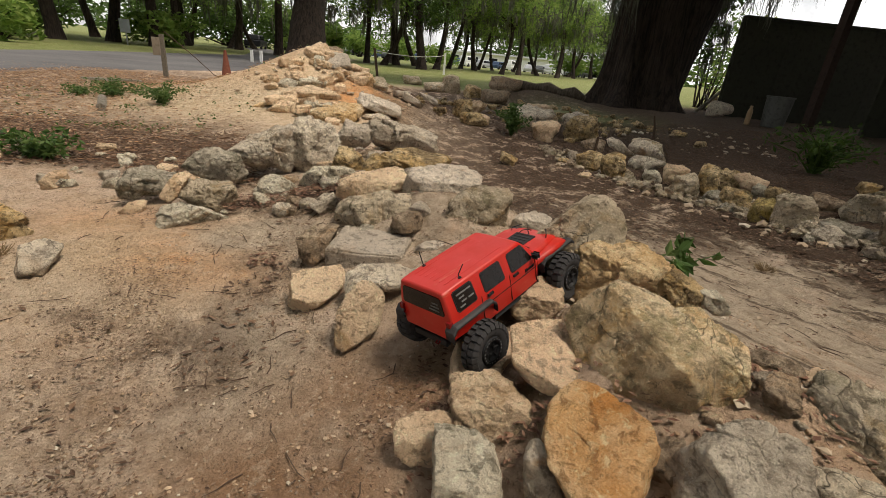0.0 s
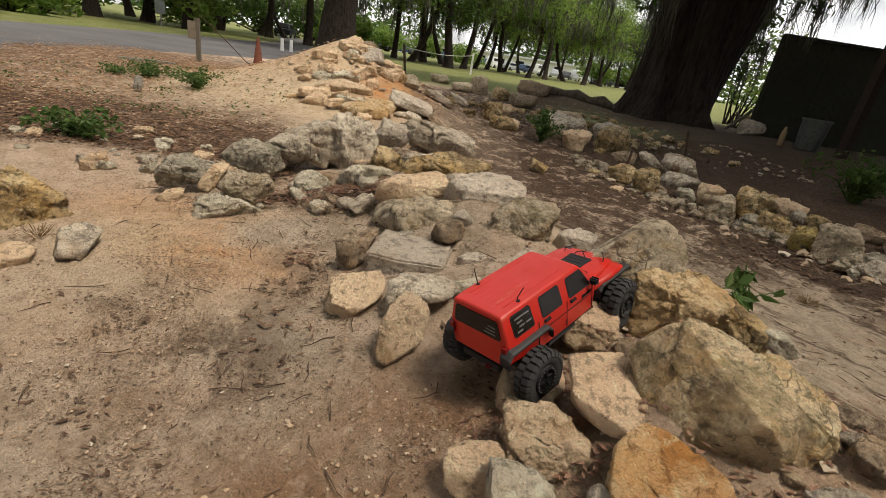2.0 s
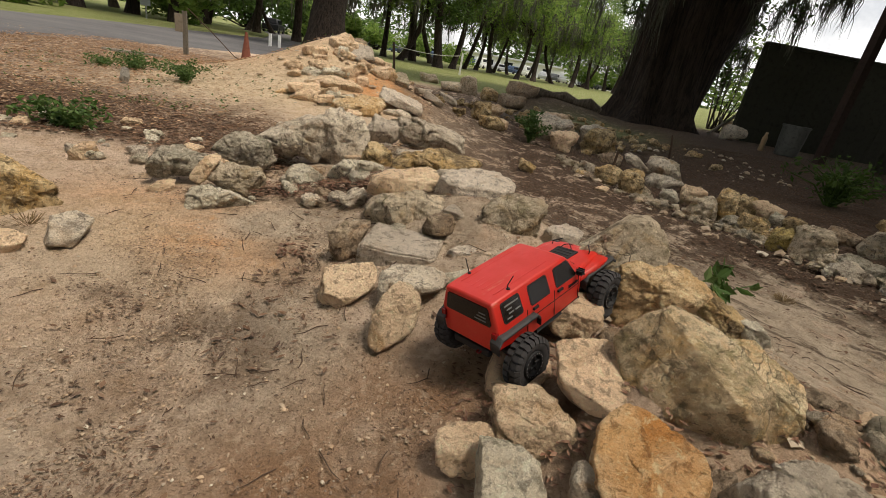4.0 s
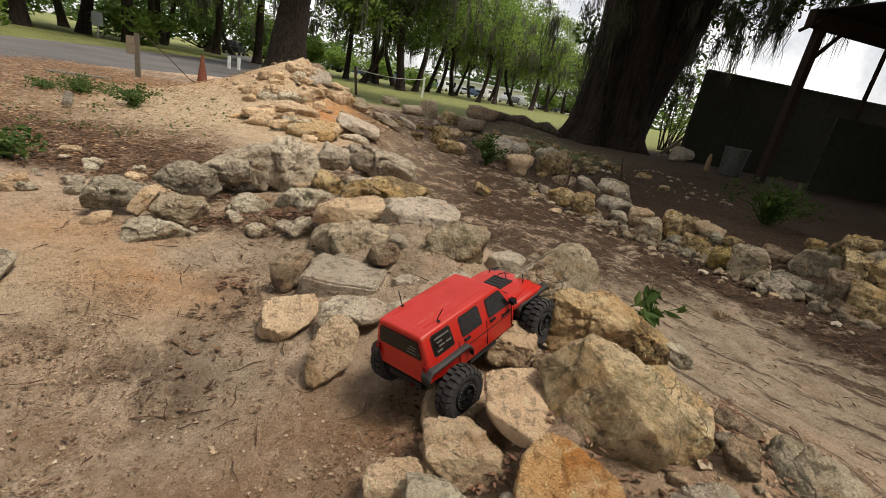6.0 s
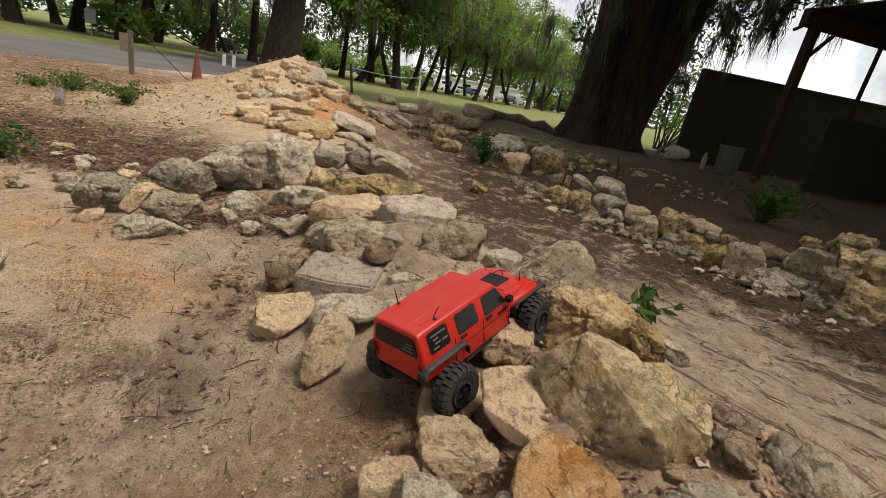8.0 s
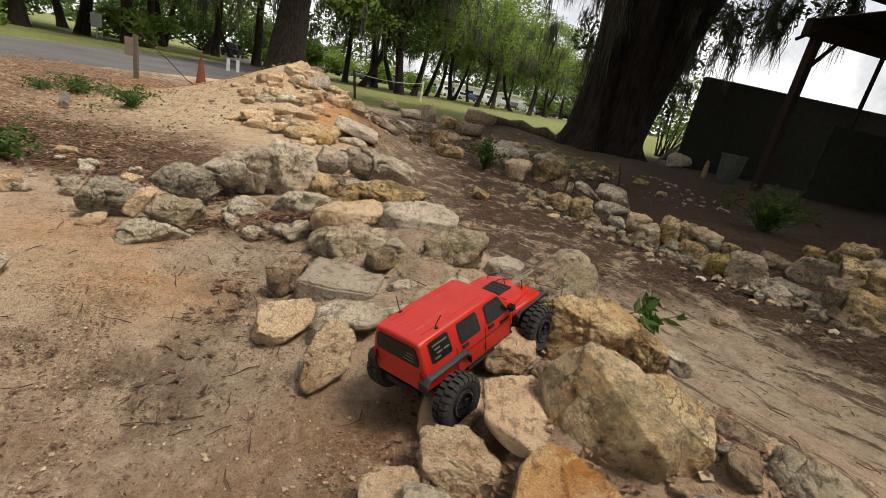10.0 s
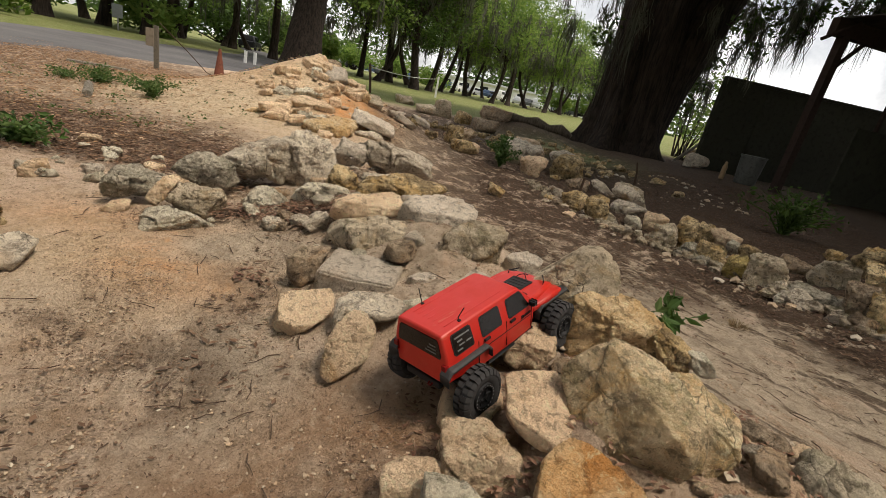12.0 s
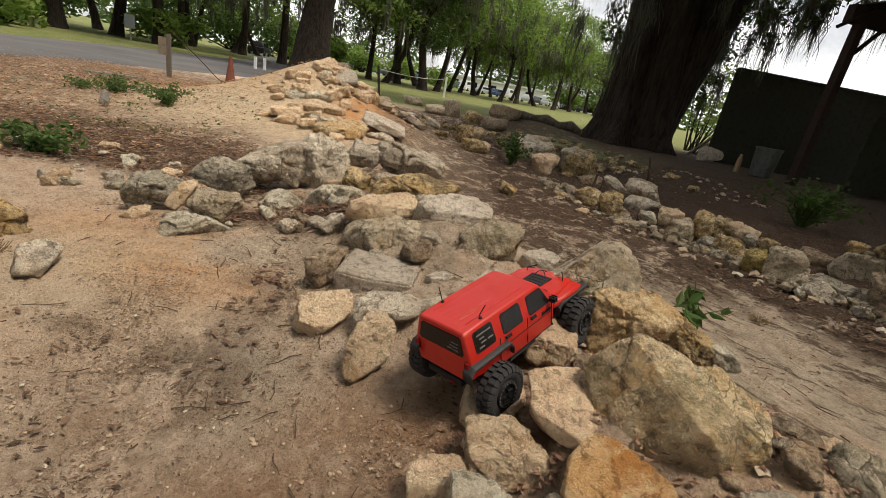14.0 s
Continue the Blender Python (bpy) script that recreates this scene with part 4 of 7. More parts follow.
block("cream", -1.156, 1.744, 0.119, 34, 73, 0.051, ((-1.15, -0.33), (0.39, -0.66), (0.85, 0.52), (-0.07, 0.47)), 445, top=(0, -0.12, 1), front=(0, -1, 0.1), chip=0.3)
block("yellow", -1.480, 1.439, 0.126, 45, 72, 0.162, ((-1.05, -0.43), (-0.12, -0.59), (0.68, -0.54), (0.95, -0.27), (-0.07, 0.68), (-0.42, 0.69), (-1.04, 0.13)), 446, top=(0.2, -0.25, 0.94), front=(0, -1, 0.2), crease=0.45, chip=1.1)
block("grey", -1.206, 1.314, 0.089, 41, 69, 0.065, ((-0.82, -0.6), (0.18, -0.78), (1.18, 0.24), (0.01, 0.75), (-0.48, 0.4)), 447, top=(0.1, -0.35, 0.93), front=(0.2, -1, 0.1), crease=0.88, chip=0.3)
block("cream", -1.336, 1.212, 0.062, 46, 68, 0.072, ((-0.93, -0.42), (0.57, -0.44), (1.07, 0.06), (0.49, 0.44), (-0.24, 0.4), (-0.86, -0.03)), 448, crease=0.8, chip=0.3)
block("cream", -1.588, 1.906, 0.142, 39, 75, 0.052, ((-0.92, -0.55), (0.08, -0.65), (1.08, -0.23), (0.88, 0.92), (-0.18, 0.53), (-0.9, -0.03)), 449, chip=0.4)
rock("cream", -1.824, 2.592, 0.110, 0.109, 0.087, 0.053, 34, 39)
rock("white", -1.761, 2.468, 0.114, 0.062, 0.050, 0.028, 35, 40)
rock("white", -1.593, 2.411, 0.110, 0.088, 0.070, 0.054, 32, 41)
rock("white", -1.393, 2.445, 0.112, 0.068, 0.054, 0.048, 29, 42)
rock("white", -1.976, 2.006, 0.114, 0.057, 0.046, 0.025, 44, 43)
rock("cream", -0.330, 3.609, -0.019, 0.389, 0.350, 0.188, 5, 55, flat=0.4)
rock("slab", 0.381, 2.324, -0.072, 0.241, 0.217, 0.100, -10, 60, flat=0.4)

# ---- edging stones along the path ----
GROUP = "edging stones"
block("yellow", 1.515, 3.904, 0.054, -22, 80, 0.125, ((-0.84, -0.47), (0.16, -1.06), (0.83, -0.53), (0.62, 0.56), (-0.01, 0.94), (-0.78, 0.55)), 450)
block("white", 1.850, 3.875, 0.005, -26, 79, 0.075, ((-0.94, -0.18), (-0.18, -0.86), (1.06, -0.47), (0.56, 0.66), (-0.53, 0.83)), 451)
block("cream", 2.025, 3.838, 0.049, -28, 80, 0.102, ((-0.99, 0.01), (-0.59, -1.04), (0.2, -0.8), (1.01, 0.09), (0.68, 0.79), (-0.34, 0.93)), 452)
block("mossy", 1.913, 3.443, 0.039, -30, 79, 0.110, ((-0.87, -0.12), (-0.61, -0.81), (0.26, -0.96), (0.9, -0.53), (0.69, 0.71), (0.24, 1.04), (-0.65, 0.67)), 453, crease=0.3)
block("yellow", 2.079, 3.426, 0.093, -32, 80, 0.139, ((-0.56, 0.05), (-0.14, -1.01), (0.53, -0.78), (0.56, -0.15), (0.1, 0.99), (-0.5, 0.89)), 454)
block("yellow", 2.387, 3.701, 0.061, -33, 80, 0.100, ((-0.89, 0.48), (-0.39, -0.68), (0.08, -0.93), (0.86, -0.4), (0.68, 0.46), (-0.36, 1.07)), 455)
block("cream", 2.460, 3.496, 0.084, -36, 80, 0.108, ((-1.15, 0.24), (-0.29, -0.53), (0.68, -0.89), (0.85, 0.34), (-0.13, 0.83)), 456)
block("yellow", 2.109, 3.115, 0.045, -35, 79, 0.094, ((-1.04, -0.17), (-0.61, -0.51), (0.12, -0.72), (0.96, -0.66), (0.93, 0.32), (0.21, 0.92), (-0.61, 0.81)), 457)
block("white", 2.463, 3.404, 0.045, -37, 80, 0.068, ((-0.67, 0.36), (-0.52, -0.53), (0.11, -0.87), (0.69, -0.11), (0.38, 1.13)), 458)
block("yellow", 2.450, 3.206, 0.072, -38, 80, 0.071, ((-0.99, -0.11), (-0.45, -0.9), (0.93, -0.71), (1.01, 0.66), (-0.54, 1.06)), 459)
block("sulphur", 2.107, 2.839, 0.046, -37, 78, 0.085, ((-0.61, -0.54), (-0.09, -0.84), (0.69, -0.54), (0.63, 0.33), (-0.14, 1.16), (-0.5, 0.44)), 460, crease=0.6)
block("mossy", 2.199, 2.695, 0.099, -40, 79, 0.107, ((-0.94, 0.4), (-0.9, -0.58), (-0.48, -0.98), (0.43, -0.89), (1.06, -0.28), (0.89, 0.33), (0.23, 1.01), (-0.38, 0.96)), 461, crease=0.3)
block("brown", 2.634, 2.979, 0.106, -42, 80, 0.101, ((-1.02, 0.15), (-0.51, -0.54), (0.48, -0.79), (0.98, 0.07), (0.6, 0.38), (-0.58, 0.72)), 462)
block("mossy", 2.697, 2.725, 0.170, -45, 81, 0.122, ((-1.07, -0.3), (-0.59, -1.04), (0.18, -0.97), (0.93, -0.23), (0.89, 0.36), (0.53, 0.81), (-0.26, 0.91), (-0.72, 0.41)), 463, crease=0.3)
block("yellow", 2.671, 2.774, 0.272, -45, 82, 0.059, ((-1.0, -0.19), (-0.21, -0.76), (0.74, -0.2), (1.0, 0.62), (-0.55, 0.51)), 464)
block("yellow", 2.801, 2.649, 0.320, -47, 83, 0.102, ((-0.97, -0.26), (-0.46, -0.65), (0.48, -0.47), (1.03, -0.04), (0.51, 0.61), (-0.11, 0.73)), 465)
block("yellow", 2.576, 2.358, 0.260, -48, 81, 0.107, ((-0.87, 0.46), (-0.29, -0.45), (0.22, -1.07), (0.5, -0.45), (0.47, 0.56), (-0.06, 0.93)), 466)
block("brown", 2.434, 2.284, 0.131, -48, 79, 0.116, ((-0.62, 0.15), (-0.29, -0.76), (0.17, -0.99), (0.56, -0.51), (0.54, 0.41), (0.18, 1.01), (-0.58, 0.68)), 467)
block("yellow", 2.442, 2.060, 0.134, -51, 78, 0.123, ((-0.93, 0.58), (-0.87, -0.38), (-0.16, -0.96), (0.48, -0.88), (1.07, -0.5), (0.71, 0.44), (0.17, 0.71), (-0.61, 0.99)), 468, crease=0.4)
block("yellow", 2.509, 2.133, 0.288, -50, 81, 0.089, ((-0.95, 0.4), (-0.77, -0.43), (0.36, -0.84), (1.05, -0.67), (0.58, 0.56), (-0.34, 1.0)), 469)
block("green", 2.326, 2.432, 0.070, -44, 78, 0.131, ((-1.04, -0.4), (0.17, -0.44), (0.96, -0.22), (0.91, 0.2), (0.39, 0.41), (-0.16, 0.45), (-0.78, 0.33)), 470)
block("white", 2.114, 2.406, 0.027, -42, 76, 0.035, ((-0.83, -0.14), (-0.32, -0.95), (0.75, -0.59), (0.72, 0.63), (-0.34, 1.05)), 471)
block("cream", 2.133, 2.333, 0.023, -43, 76, 0.027, ((-1.12, 0.62), (-0.62, -0.74), (0.84, -0.6), (0.88, 0.72)), 472)
block("cream", 1.252, 5.458, 0.109, -13, 83, 0.160, ((-1.01, 0.19), (-0.8, -0.62), (-0.29, -0.93), (0.5, -0.62), (0.99, -0.07), (0.88, 0.57), (0.25, 0.8), (-0.56, 0.64)), 473)
block("grey", 1.199, 6.121, 0.202, -11, 85, 0.263, ((-0.97, 0.03), (-0.71, -0.7), (0.1, -0.79), (1.03, 0.25), (0.64, 0.48), (0.07, 0.55), (-0.76, 0.37)), 474, crease=0.4)
block("grey", 1.728, 6.033, 0.202, -16, 85, 0.167, ((-0.92, 0.02), (-0.66, -0.55), (0.26, -0.61), (1.08, -0.14), (0.63, 0.62), (-0.42, 0.64)), 475)
block("yellow", 1.399, 4.172, 0.042, -19, 81, 0.124, ((-0.98, 0.09), (-0.88, -0.39), (-0.2, -0.81), (0.91, -0.57), (1.02, 0.2), (0.48, 0.72), (-0.38, 0.74)), 476)
block("yellow", 1.510, 3.892, 0.068, -21, 81, 0.116, ((-0.78, -0.04), (-0.26, -1.12), (0.71, -0.81), (0.63, 0.43), (0.17, 0.88), (-0.48, 0.64)), 477)
block("grey", 1.864, 4.810, 0.101, -21, 83, 0.142, ((-0.87, 0.3), (-0.5, -0.1), (0.56, -0.43), (1.13, -0.37), (-0.35, 0.6)), 478)
block("grey", 1.998, 4.401, 0.020, -24, 81, 0.159, ((-0.9, -0.18), (-0.44, -0.59), (1.1, 0.06), (0.53, 0.46), (-0.46, 0.41)), 479)
block("white", 1.870, 3.919, 0.006, -26, 80, 0.062, ((-1.15, 0.28), (-0.05, -1.05), (0.82, -0.58), (0.85, 0.42), (-0.49, 0.92)), 480)
block("grey", 2.035, 4.524, 0.135, -24, 83, 0.163, ((-0.9, -0.07), (0.23, -0.52), (1.1, -0.33), (0.21, 0.5), (-0.66, 0.42)), 481)
block("cream", 1.247, 3.792, -0.020, -18, 79, 0.058, ((-1.02, -0.09), (0.02, -0.81), (0.98, 0.28), (0.01, 0.61)), 482)
block("cream", 0.414, 6.686, 0.170, -4, 85, 0.235, ((-0.94, -0.18), (-0.54, -0.43), (0.27, -0.36), (1.06, 0.2), (0.52, 0.56), (-0.37, 0.2)), 483)
block("cream", 0.533, 5.889, 0.127, -5, 84, 0.116, ((-1.19, 0.13), (-0.22, -0.61), (0.81, -0.71), (0.75, 0.56), (-0.16, 0.62)), 484)
block("brown", 0.195, 11.981, 0.195, -1, 87, 0.200, ((-0.81, -0.52), (-0.42, -0.85), (0.67, -0.87), (0.94, 0.14), (0.16, 1.13), (-0.54, 0.95)), 485)
block("brown", 1.744, 5.205, 0.041, -19, 83, 0.125, ((-1.09, -0.04), (-0.48, -0.5), (0.81, -0.57), (0.91, 0.52), (-0.16, 0.58)), 486)
block("grey", 6.948, 12.010, 0.289, -30, 88, 0.292, ((-0.88, -0.79), (1.12, -0.28), (0.65, 0.42), (-0.15, 0.57), (-0.78, 0.06)), 508, chip=0.4)
rock("yellow", 1.785, 5.847, -0.058, 0.473, 0.379, 0.342, -17, 62)
rock("cream", 1.497, 7.123, -0.038, 0.514, 0.411, 0.332, -12, 63)
rock("mossy", 2.292, 5.034, -0.058, 0.361, 0.289, 0.235, -25, 68)
rock("yellow", 3.492, 3.217, 0.017, 0.250, 0.200, 0.284, -48, 82)
rock("mossy", 3.217, 2.717, 0.019, 0.349, 0.279, 0.274, -50, 85)
rock("yellow", 0.312, 6.218, 0.055, 0.275, 0.220, 0.275, -3, 86)
rock("yellow", 0.433, 5.732, 0.042, 0.338, 0.270, 0.158, -5, 88)
rock("mossy", 0.276, 11.662, -0.053, 0.424, 0.339, 0.532, -2, 89)
rock("brown", 1.177, 10.262, -0.039, 0.609, 0.487, 0.322, -7, 90)
rock("mossy", -0.007, 12.019, -0.011, 0.841, 0.673, 0.251, -0, 92)
rock("yellow", 0.722, 11.043, -0.028, 0.391, 0.313, 0.318, -4, 93)
rock("brown", 1.596, 12.133, 0.115, 0.786, 0.629, 0.391, -8, 94)
rock("mossy", -0.848, 14.866, -0.048, 0.598, 0.478, 0.279, 3, 95)
rock("yellow", 8.150, 13.961, -0.053, 0.699, 0.559, 0.553, -30, 96)

# ---- stones of the mound ----
GROUP = "mound stones"
block("brown", -1.533, 6.567, 0.736, 13, 90, 0.210, ((-0.94, -0.12), (-0.67, -0.36), (0.95, -0.17), (1.06, 0.2), (0.11, 0.32), (-0.53, 0.31)), 487)
block("slab", -1.283, 5.997, 0.637, 12, 89, 0.169, ((-0.88, 0.34), (-0.81, -0.44), (0.45, -0.57), (1.12, -0.42), (0.54, 0.5), (-0.39, 0.57)), 488, crease=0.9, chip=0.5)
block("cream", -1.243, 5.690, 0.479, 12, 87, 0.298, ((-1.04, 0.01), (-0.45, -0.12), (0.36, -0.18), (0.96, -0.15), (0.85, 0.04), (0.0, 0.19), (-0.63, 0.21)), 489, top=(0.2, -0.3, 0.93), crease=0.55)
block("white", -1.416, 5.712, 0.596, 13, 88, 0.076, ((-0.78, -0.48), (0.06, -0.89), (0.99, -0.17), (0.3, 1.11), (-0.57, 0.43)), 490)
block("cream", -1.652, 5.636, 0.565, 16, 88, 0.098, ((-1.14, -0.52), (0.37, -0.46), (0.86, 0.06), (0.53, 0.79), (-0.61, 0.13)), 491)
block("apricot", -0.861, 5.744, 0.451, 8, 87, 0.096, ((-1.05, 0.26), (-0.66, -0.6), (0.78, -0.64), (0.95, 0.11), (-0.01, 0.86)), 492)
block("white", -1.602, 5.176, 0.376, 17, 86, 0.116, ((-1.05, -0.34), (0.39, -0.39), (0.95, 0.25), (-0.28, 0.48)), 493, chip=0.5)
block("white", -1.365, 5.241, 0.405, 14, 86, 0.141, ((-0.97, 0.1), (-0.78, -0.44), (0.75, -0.39), (1.03, 0.2), (-0.01, 0.53)), 494, chip=0.6)
block("cream", -1.263, 4.984, 0.315, 14, 85, 0.232, ((-0.96, 0.11), (-0.67, -0.14), (-0.09, -0.24), (0.87, -0.3), (1.04, 0.03), (0.42, 0.21), (-0.58, 0.33)), 495, chip=0.6)
block("cream", -1.400, 4.456, 0.204, 17, 83, 0.130, ((-1.35, -0.22), (0.65, -0.36), (0.61, 0.28), (0.1, 0.6)), 496, chip=0.7)
block("white", -1.233, 4.439, 0.198, 15, 83, 0.083, ((-1.04, -0.31), (-0.24, -0.78), (0.96, -0.2), (0.67, 0.69), (-0.33, 0.6)), 497)
block("apricot", -0.929, 4.415, 0.205, 11, 83, 0.230, ((-1.06, -0.22), (-0.8, -0.35), (-0.18, -0.39), (0.66, -0.25), (0.94, 0.04), (0.94, 0.5), (0.25, 0.45), (-0.72, 0.24)), 498, crease=0.5, chip=0.9)
block("white", -1.100, 4.811, 0.240, 12, 84, 0.163, ((-1.0, -0.11), (0.1, -0.25), (1.0, 0.15), (-0.09, 0.21)), 499, chip=0.5)
block("grey", -0.606, 4.623, 0.171, 7, 83, 0.152, ((-0.91, 0.11), (-0.71, -0.22), (0.12, -0.31), (1.09, -0.15), (0.65, 0.17), (-0.23, 0.4)), 500)
block("cream", -1.073, 5.239, 0.365, 11, 86, 0.071, ((-0.96, 0.47), (-0.38, -1.05), (0.97, -0.38), (0.37, 0.95)), 501)
block("slab", -0.749, 5.789, 0.363, 7, 86, 0.152, ((-1.01, 0.29), (-0.47, -0.18), (0.53, -0.34), (0.99, -0.12), (-0.04, 0.35)), 502, chip=0.5)
block("cream", -1.081, 5.729, 0.494, 10, 87, 0.074, ((-0.96, 0.67), (-0.86, -0.39), (0.78, -0.47), (1.04, 0.19)), 503)
block("white", -1.242, 4.694, 0.241, 14, 84, 0.070, ((-0.98, 0.1), (-0.65, -0.56), (0.5, -0.56), (1.02, 0.22), (0.12, 0.8)), 504)
block("brown", -1.025, 6.214, 0.544, 9, 88, 0.096, ((-1.0, 0.49), (-0.08, -0.53), (1.0, -0.37), (0.09, 0.4)), 505)
block("cream", -0.944, 4.253, 0.163, 12, 82, 0.071, ((-0.93, -0.5), (0.64, -0.56), (1.07, 0.52), (-0.76, 0.54)), 506)
block("apricot", -1.679, 4.555, 0.202, 20, 83, 0.085, ((-1.05, -0.15), (-0.16, -0.38), (0.95, 0.08), (0.27, 0.45)), 507, chip=0.4)
rock("mossy", -0.734, 5.844, 0.359, 0.187, 0.319, 0.070, 18, 308, flat=0.3, tip=19, lean=0, chip=0.7)
rock("cream", -1.051, 6.062, 0.527, 0.167, 0.166, 0.070, -9, 309, flat=0.3, tip=10, lean=18, chip=0.7)
rock("cream", -1.492, 4.593, 0.220, 0.307, 0.213, 0.092, 22, 310, flat=0.3, tip=2, lean=-5, chip=0.7)
rock("slab", -0.593, 4.832, 0.172, 0.443, 0.364, 0.133, 11, 314, flat=0.3, tip=6, lean=13, chip=0.7)
rock("slab", -0.307, 5.703, 0.206, 0.285, 0.194, 0.086, 19, 315, flat=0.3, tip=3, lean=26, chip=0.7)
rock("slab", -0.141, 6.633, 0.167, 0.331, 0.180, 0.099, -21, 316, flat=0.3, tip=-0, lean=26, chip=0.7)
rock("cream", -1.245, 4.453, 0.191, 0.147, 0.251, 0.070, -0, 317, flat=0.3, tip=0, lean=-5, chip=0.7)
rock("slab", -0.448, 5.781, 0.304, 0.210, 0.177, 0.070, 18, 321, flat=0.3, tip=-6, lean=-0, chip=0.7)

# ---- rubble between the larger rocks ----
def rubble(seed, count, spread, lo, hi, kinds, group, words, joined=False):
    """Small rocks half sunk in the soil; each an object, on shared meshes."""
    rng = np.random.default_rng(seed)
    shapes = [(k, stone_mesh(k, 1.0 * q, 0.8 * q, 0.5 * q, seed * 10 + i, 0.2, 4, 1.0)) for i, k in enumerate(kinds) for q in (hi,)]
    heap = Geo() if joined else None
    for _ in range(count):
        x, y = spread(rng)
        if math.hypot(x + 0.8, y - 5.3) < 0.40 or not joined and any(math.hypot(x - a, y - b) < 0.78 * c for a, b, c in PLACED):
            continue
        k, me = shapes[rng.integers(len(shapes))]
        s = (lo / hi) ** rng.uniform(0, 1)
        m = Matrix.Translation((x, y, float(ground_z(x, y)) + 0.12 * s * hi)) @ pose(0, 0, 0, rng.normal(0, 14), rng.normal(0, 14), rng.uniform(0, 360)) @ Matrix.Scale(s, 4)
        if joined:
            heap.add([m @ p.co for p in me.vertices], [tuple(p.vertices) for p in me.polygons])
            continue
        ob = new("rock", me)
        ob.matrix_world = m
        tagged(ob, ROCK_LABEL[k] + words, "rock", group)
    if joined:
        solo("rubble", heap, ROCK[kinds[0]], words, "rubble", kind="stuff", smooth_faces=True)


def along(points, side):
    def spread(rng):
        u = rng.uniform(0, len(points) - 1)
        i = min(int(u), len(points) - 2)
        (x0, y0), (x1, y1) = points[i][:2], points[i + 1][:2]
        return x0 + (x1 - x0) * (u - i) + rng.uniform(-1.2, 1.2) * side, y0 + (y1 - y0) * (u - i) + rng.uniform(-1.2, 1.2) * side
    return spread


rubble(3, 70, along([(0.05, 1.2), (-0.1, 1.7), (-0.35, 2.2), (-0.75, 2.9)], 0.24), 0.05, 0.19, ("slab", "grey", "cream", "white", "brown"), "rubble of the ridge", " wedged between larger rocks")
rubble(4, 50, along([(-0.95, 1.98), (-0.5, 1.9), (-0.2, 2.1)], 0.16), 0.03, 0.13, ("white", "grey", "brown", "slab"), "rubble of the ridge", " wedged between larger rocks")
rubble(5, 60, along([(0.75, 0.35), (0.5, 0.62), (0.3, 0.95), (0.15, 1.25)], 0.12), 0.02, 0.08, ("cream", "brown", "grey"), "rubble of the ridge", " wedged between larger rocks")
rubble(10, 40, along([(-2.4, 2.4), (-1.7, 2.15), (-1.1, 2.2), (-0.9, 2.5)], 0.2), 0.03, 0.11, ("cream", "white", "slab"), "pale litter stones", " lying in leaf litter")
rubble(6, 60, along([(1.2, 5.0), (1.45, 4.0), (1.85, 3.5), (2.15, 3.0), (2.35, 2.5), (2.5, 2.0)], 0.13), 0.06, 0.20, ("yellow", "mossy", "brown", "grey", "green"), "small edging stones", " in the row edging the path")
rubble(9, 260, along([(1.2, 5.0), (1.45, 4.0), (1.85, 3.5), (2.15, 3.0), (2.35, 2.5), (2.5, 2.0)], 0.15), 0.03, 0.12, ("mossy",), "", "small brownish stones packed between the edging rocks", True)
rubble(7, 70, lambda rng: (-1.15 + rng.normal(0, 0.30), 5.55 + rng.normal(0, 0.42)), 0.06, 0.24, ("cream", "slab", "cream", "brown"), "", "small cream stones half buried in the mound", True)
rubble(8, 150, lambda rng: (rng.uniform(-0.3, 3.6), 8.2 + rng.normal(0, 1.3)), 0.05, 0.22, ("yellow", "grey", "brown"), "", "small yellowish stones on the shady bank", True)


# ---- trees ----
def trunk_geo(rng, height, radius, flare=1.5, forks=3, lean=(0, 0), spread=0.5):
    """A tapered trunk that forks into limbs; returns it and the limb tips."""
    g = Geo()
    n = 9
    bend = rng.normal(0, 0.5, 2)
    path = [Vector((lean[0] * t * height + 0.06 * radius * rng.normal() + bend[0] * t * t, lean[1] * t * height + 0.06 * radius * rng.normal() + bend[1] * math.sin(2.5 * t), t * height)) for t in np.linspace(-0.03, 1, n)]
    radii = [radius * (1 + (flare - 1) * math.exp(-t * height / (1.3 * radius)) - 0.35 * t) for t in np.linspace(0, 1, n)]
    g.tube(path, radii, 14)
    tips = []
    for k in range(forks):
        a = 2 * math.pi * (k + rng.uniform(-0.25, 0.25)) / forks
        start = path[-2 - (k % 2)]
        length = height * rng.uniform(0.6, 1.0)
        p, d, limb, rr = start.copy(), Vector((math.cos(a) * spread, math.sin(a) * spread, 0.8)), [start.copy()], [radius * 0.5]
        for s in range(5):
            d = (d + Vector((math.cos(a) * 0.12, math.sin(a) * 0.12, -0.05)) + Vector(rng.normal(0, 0.12, 3))).normalized()
            p = p + d * length / 5
            limb.append(p.copy())
            rr.append(radius * 0.5 * (1 - (s + 1) / 5.6))
        g.tube(limb, rr, 7)
        tips += limb[2:]
        for s in (2, 3, 4):
            e = limb[s] + Vector((rng.normal(0, 0.3) * length, rng.normal(0, 0.3) * length, rng.uniform(-0.1, 0.25) * length))
            g.tube([limb[s], limb[s].lerp(e, 0.5) + Vector((0, 0, 0.05 * length)), e], [rr[s] * 0.6, rr[s] * 0.4, rr[s] * 0.15], 5)
            tips.append(e)
    return g, tips


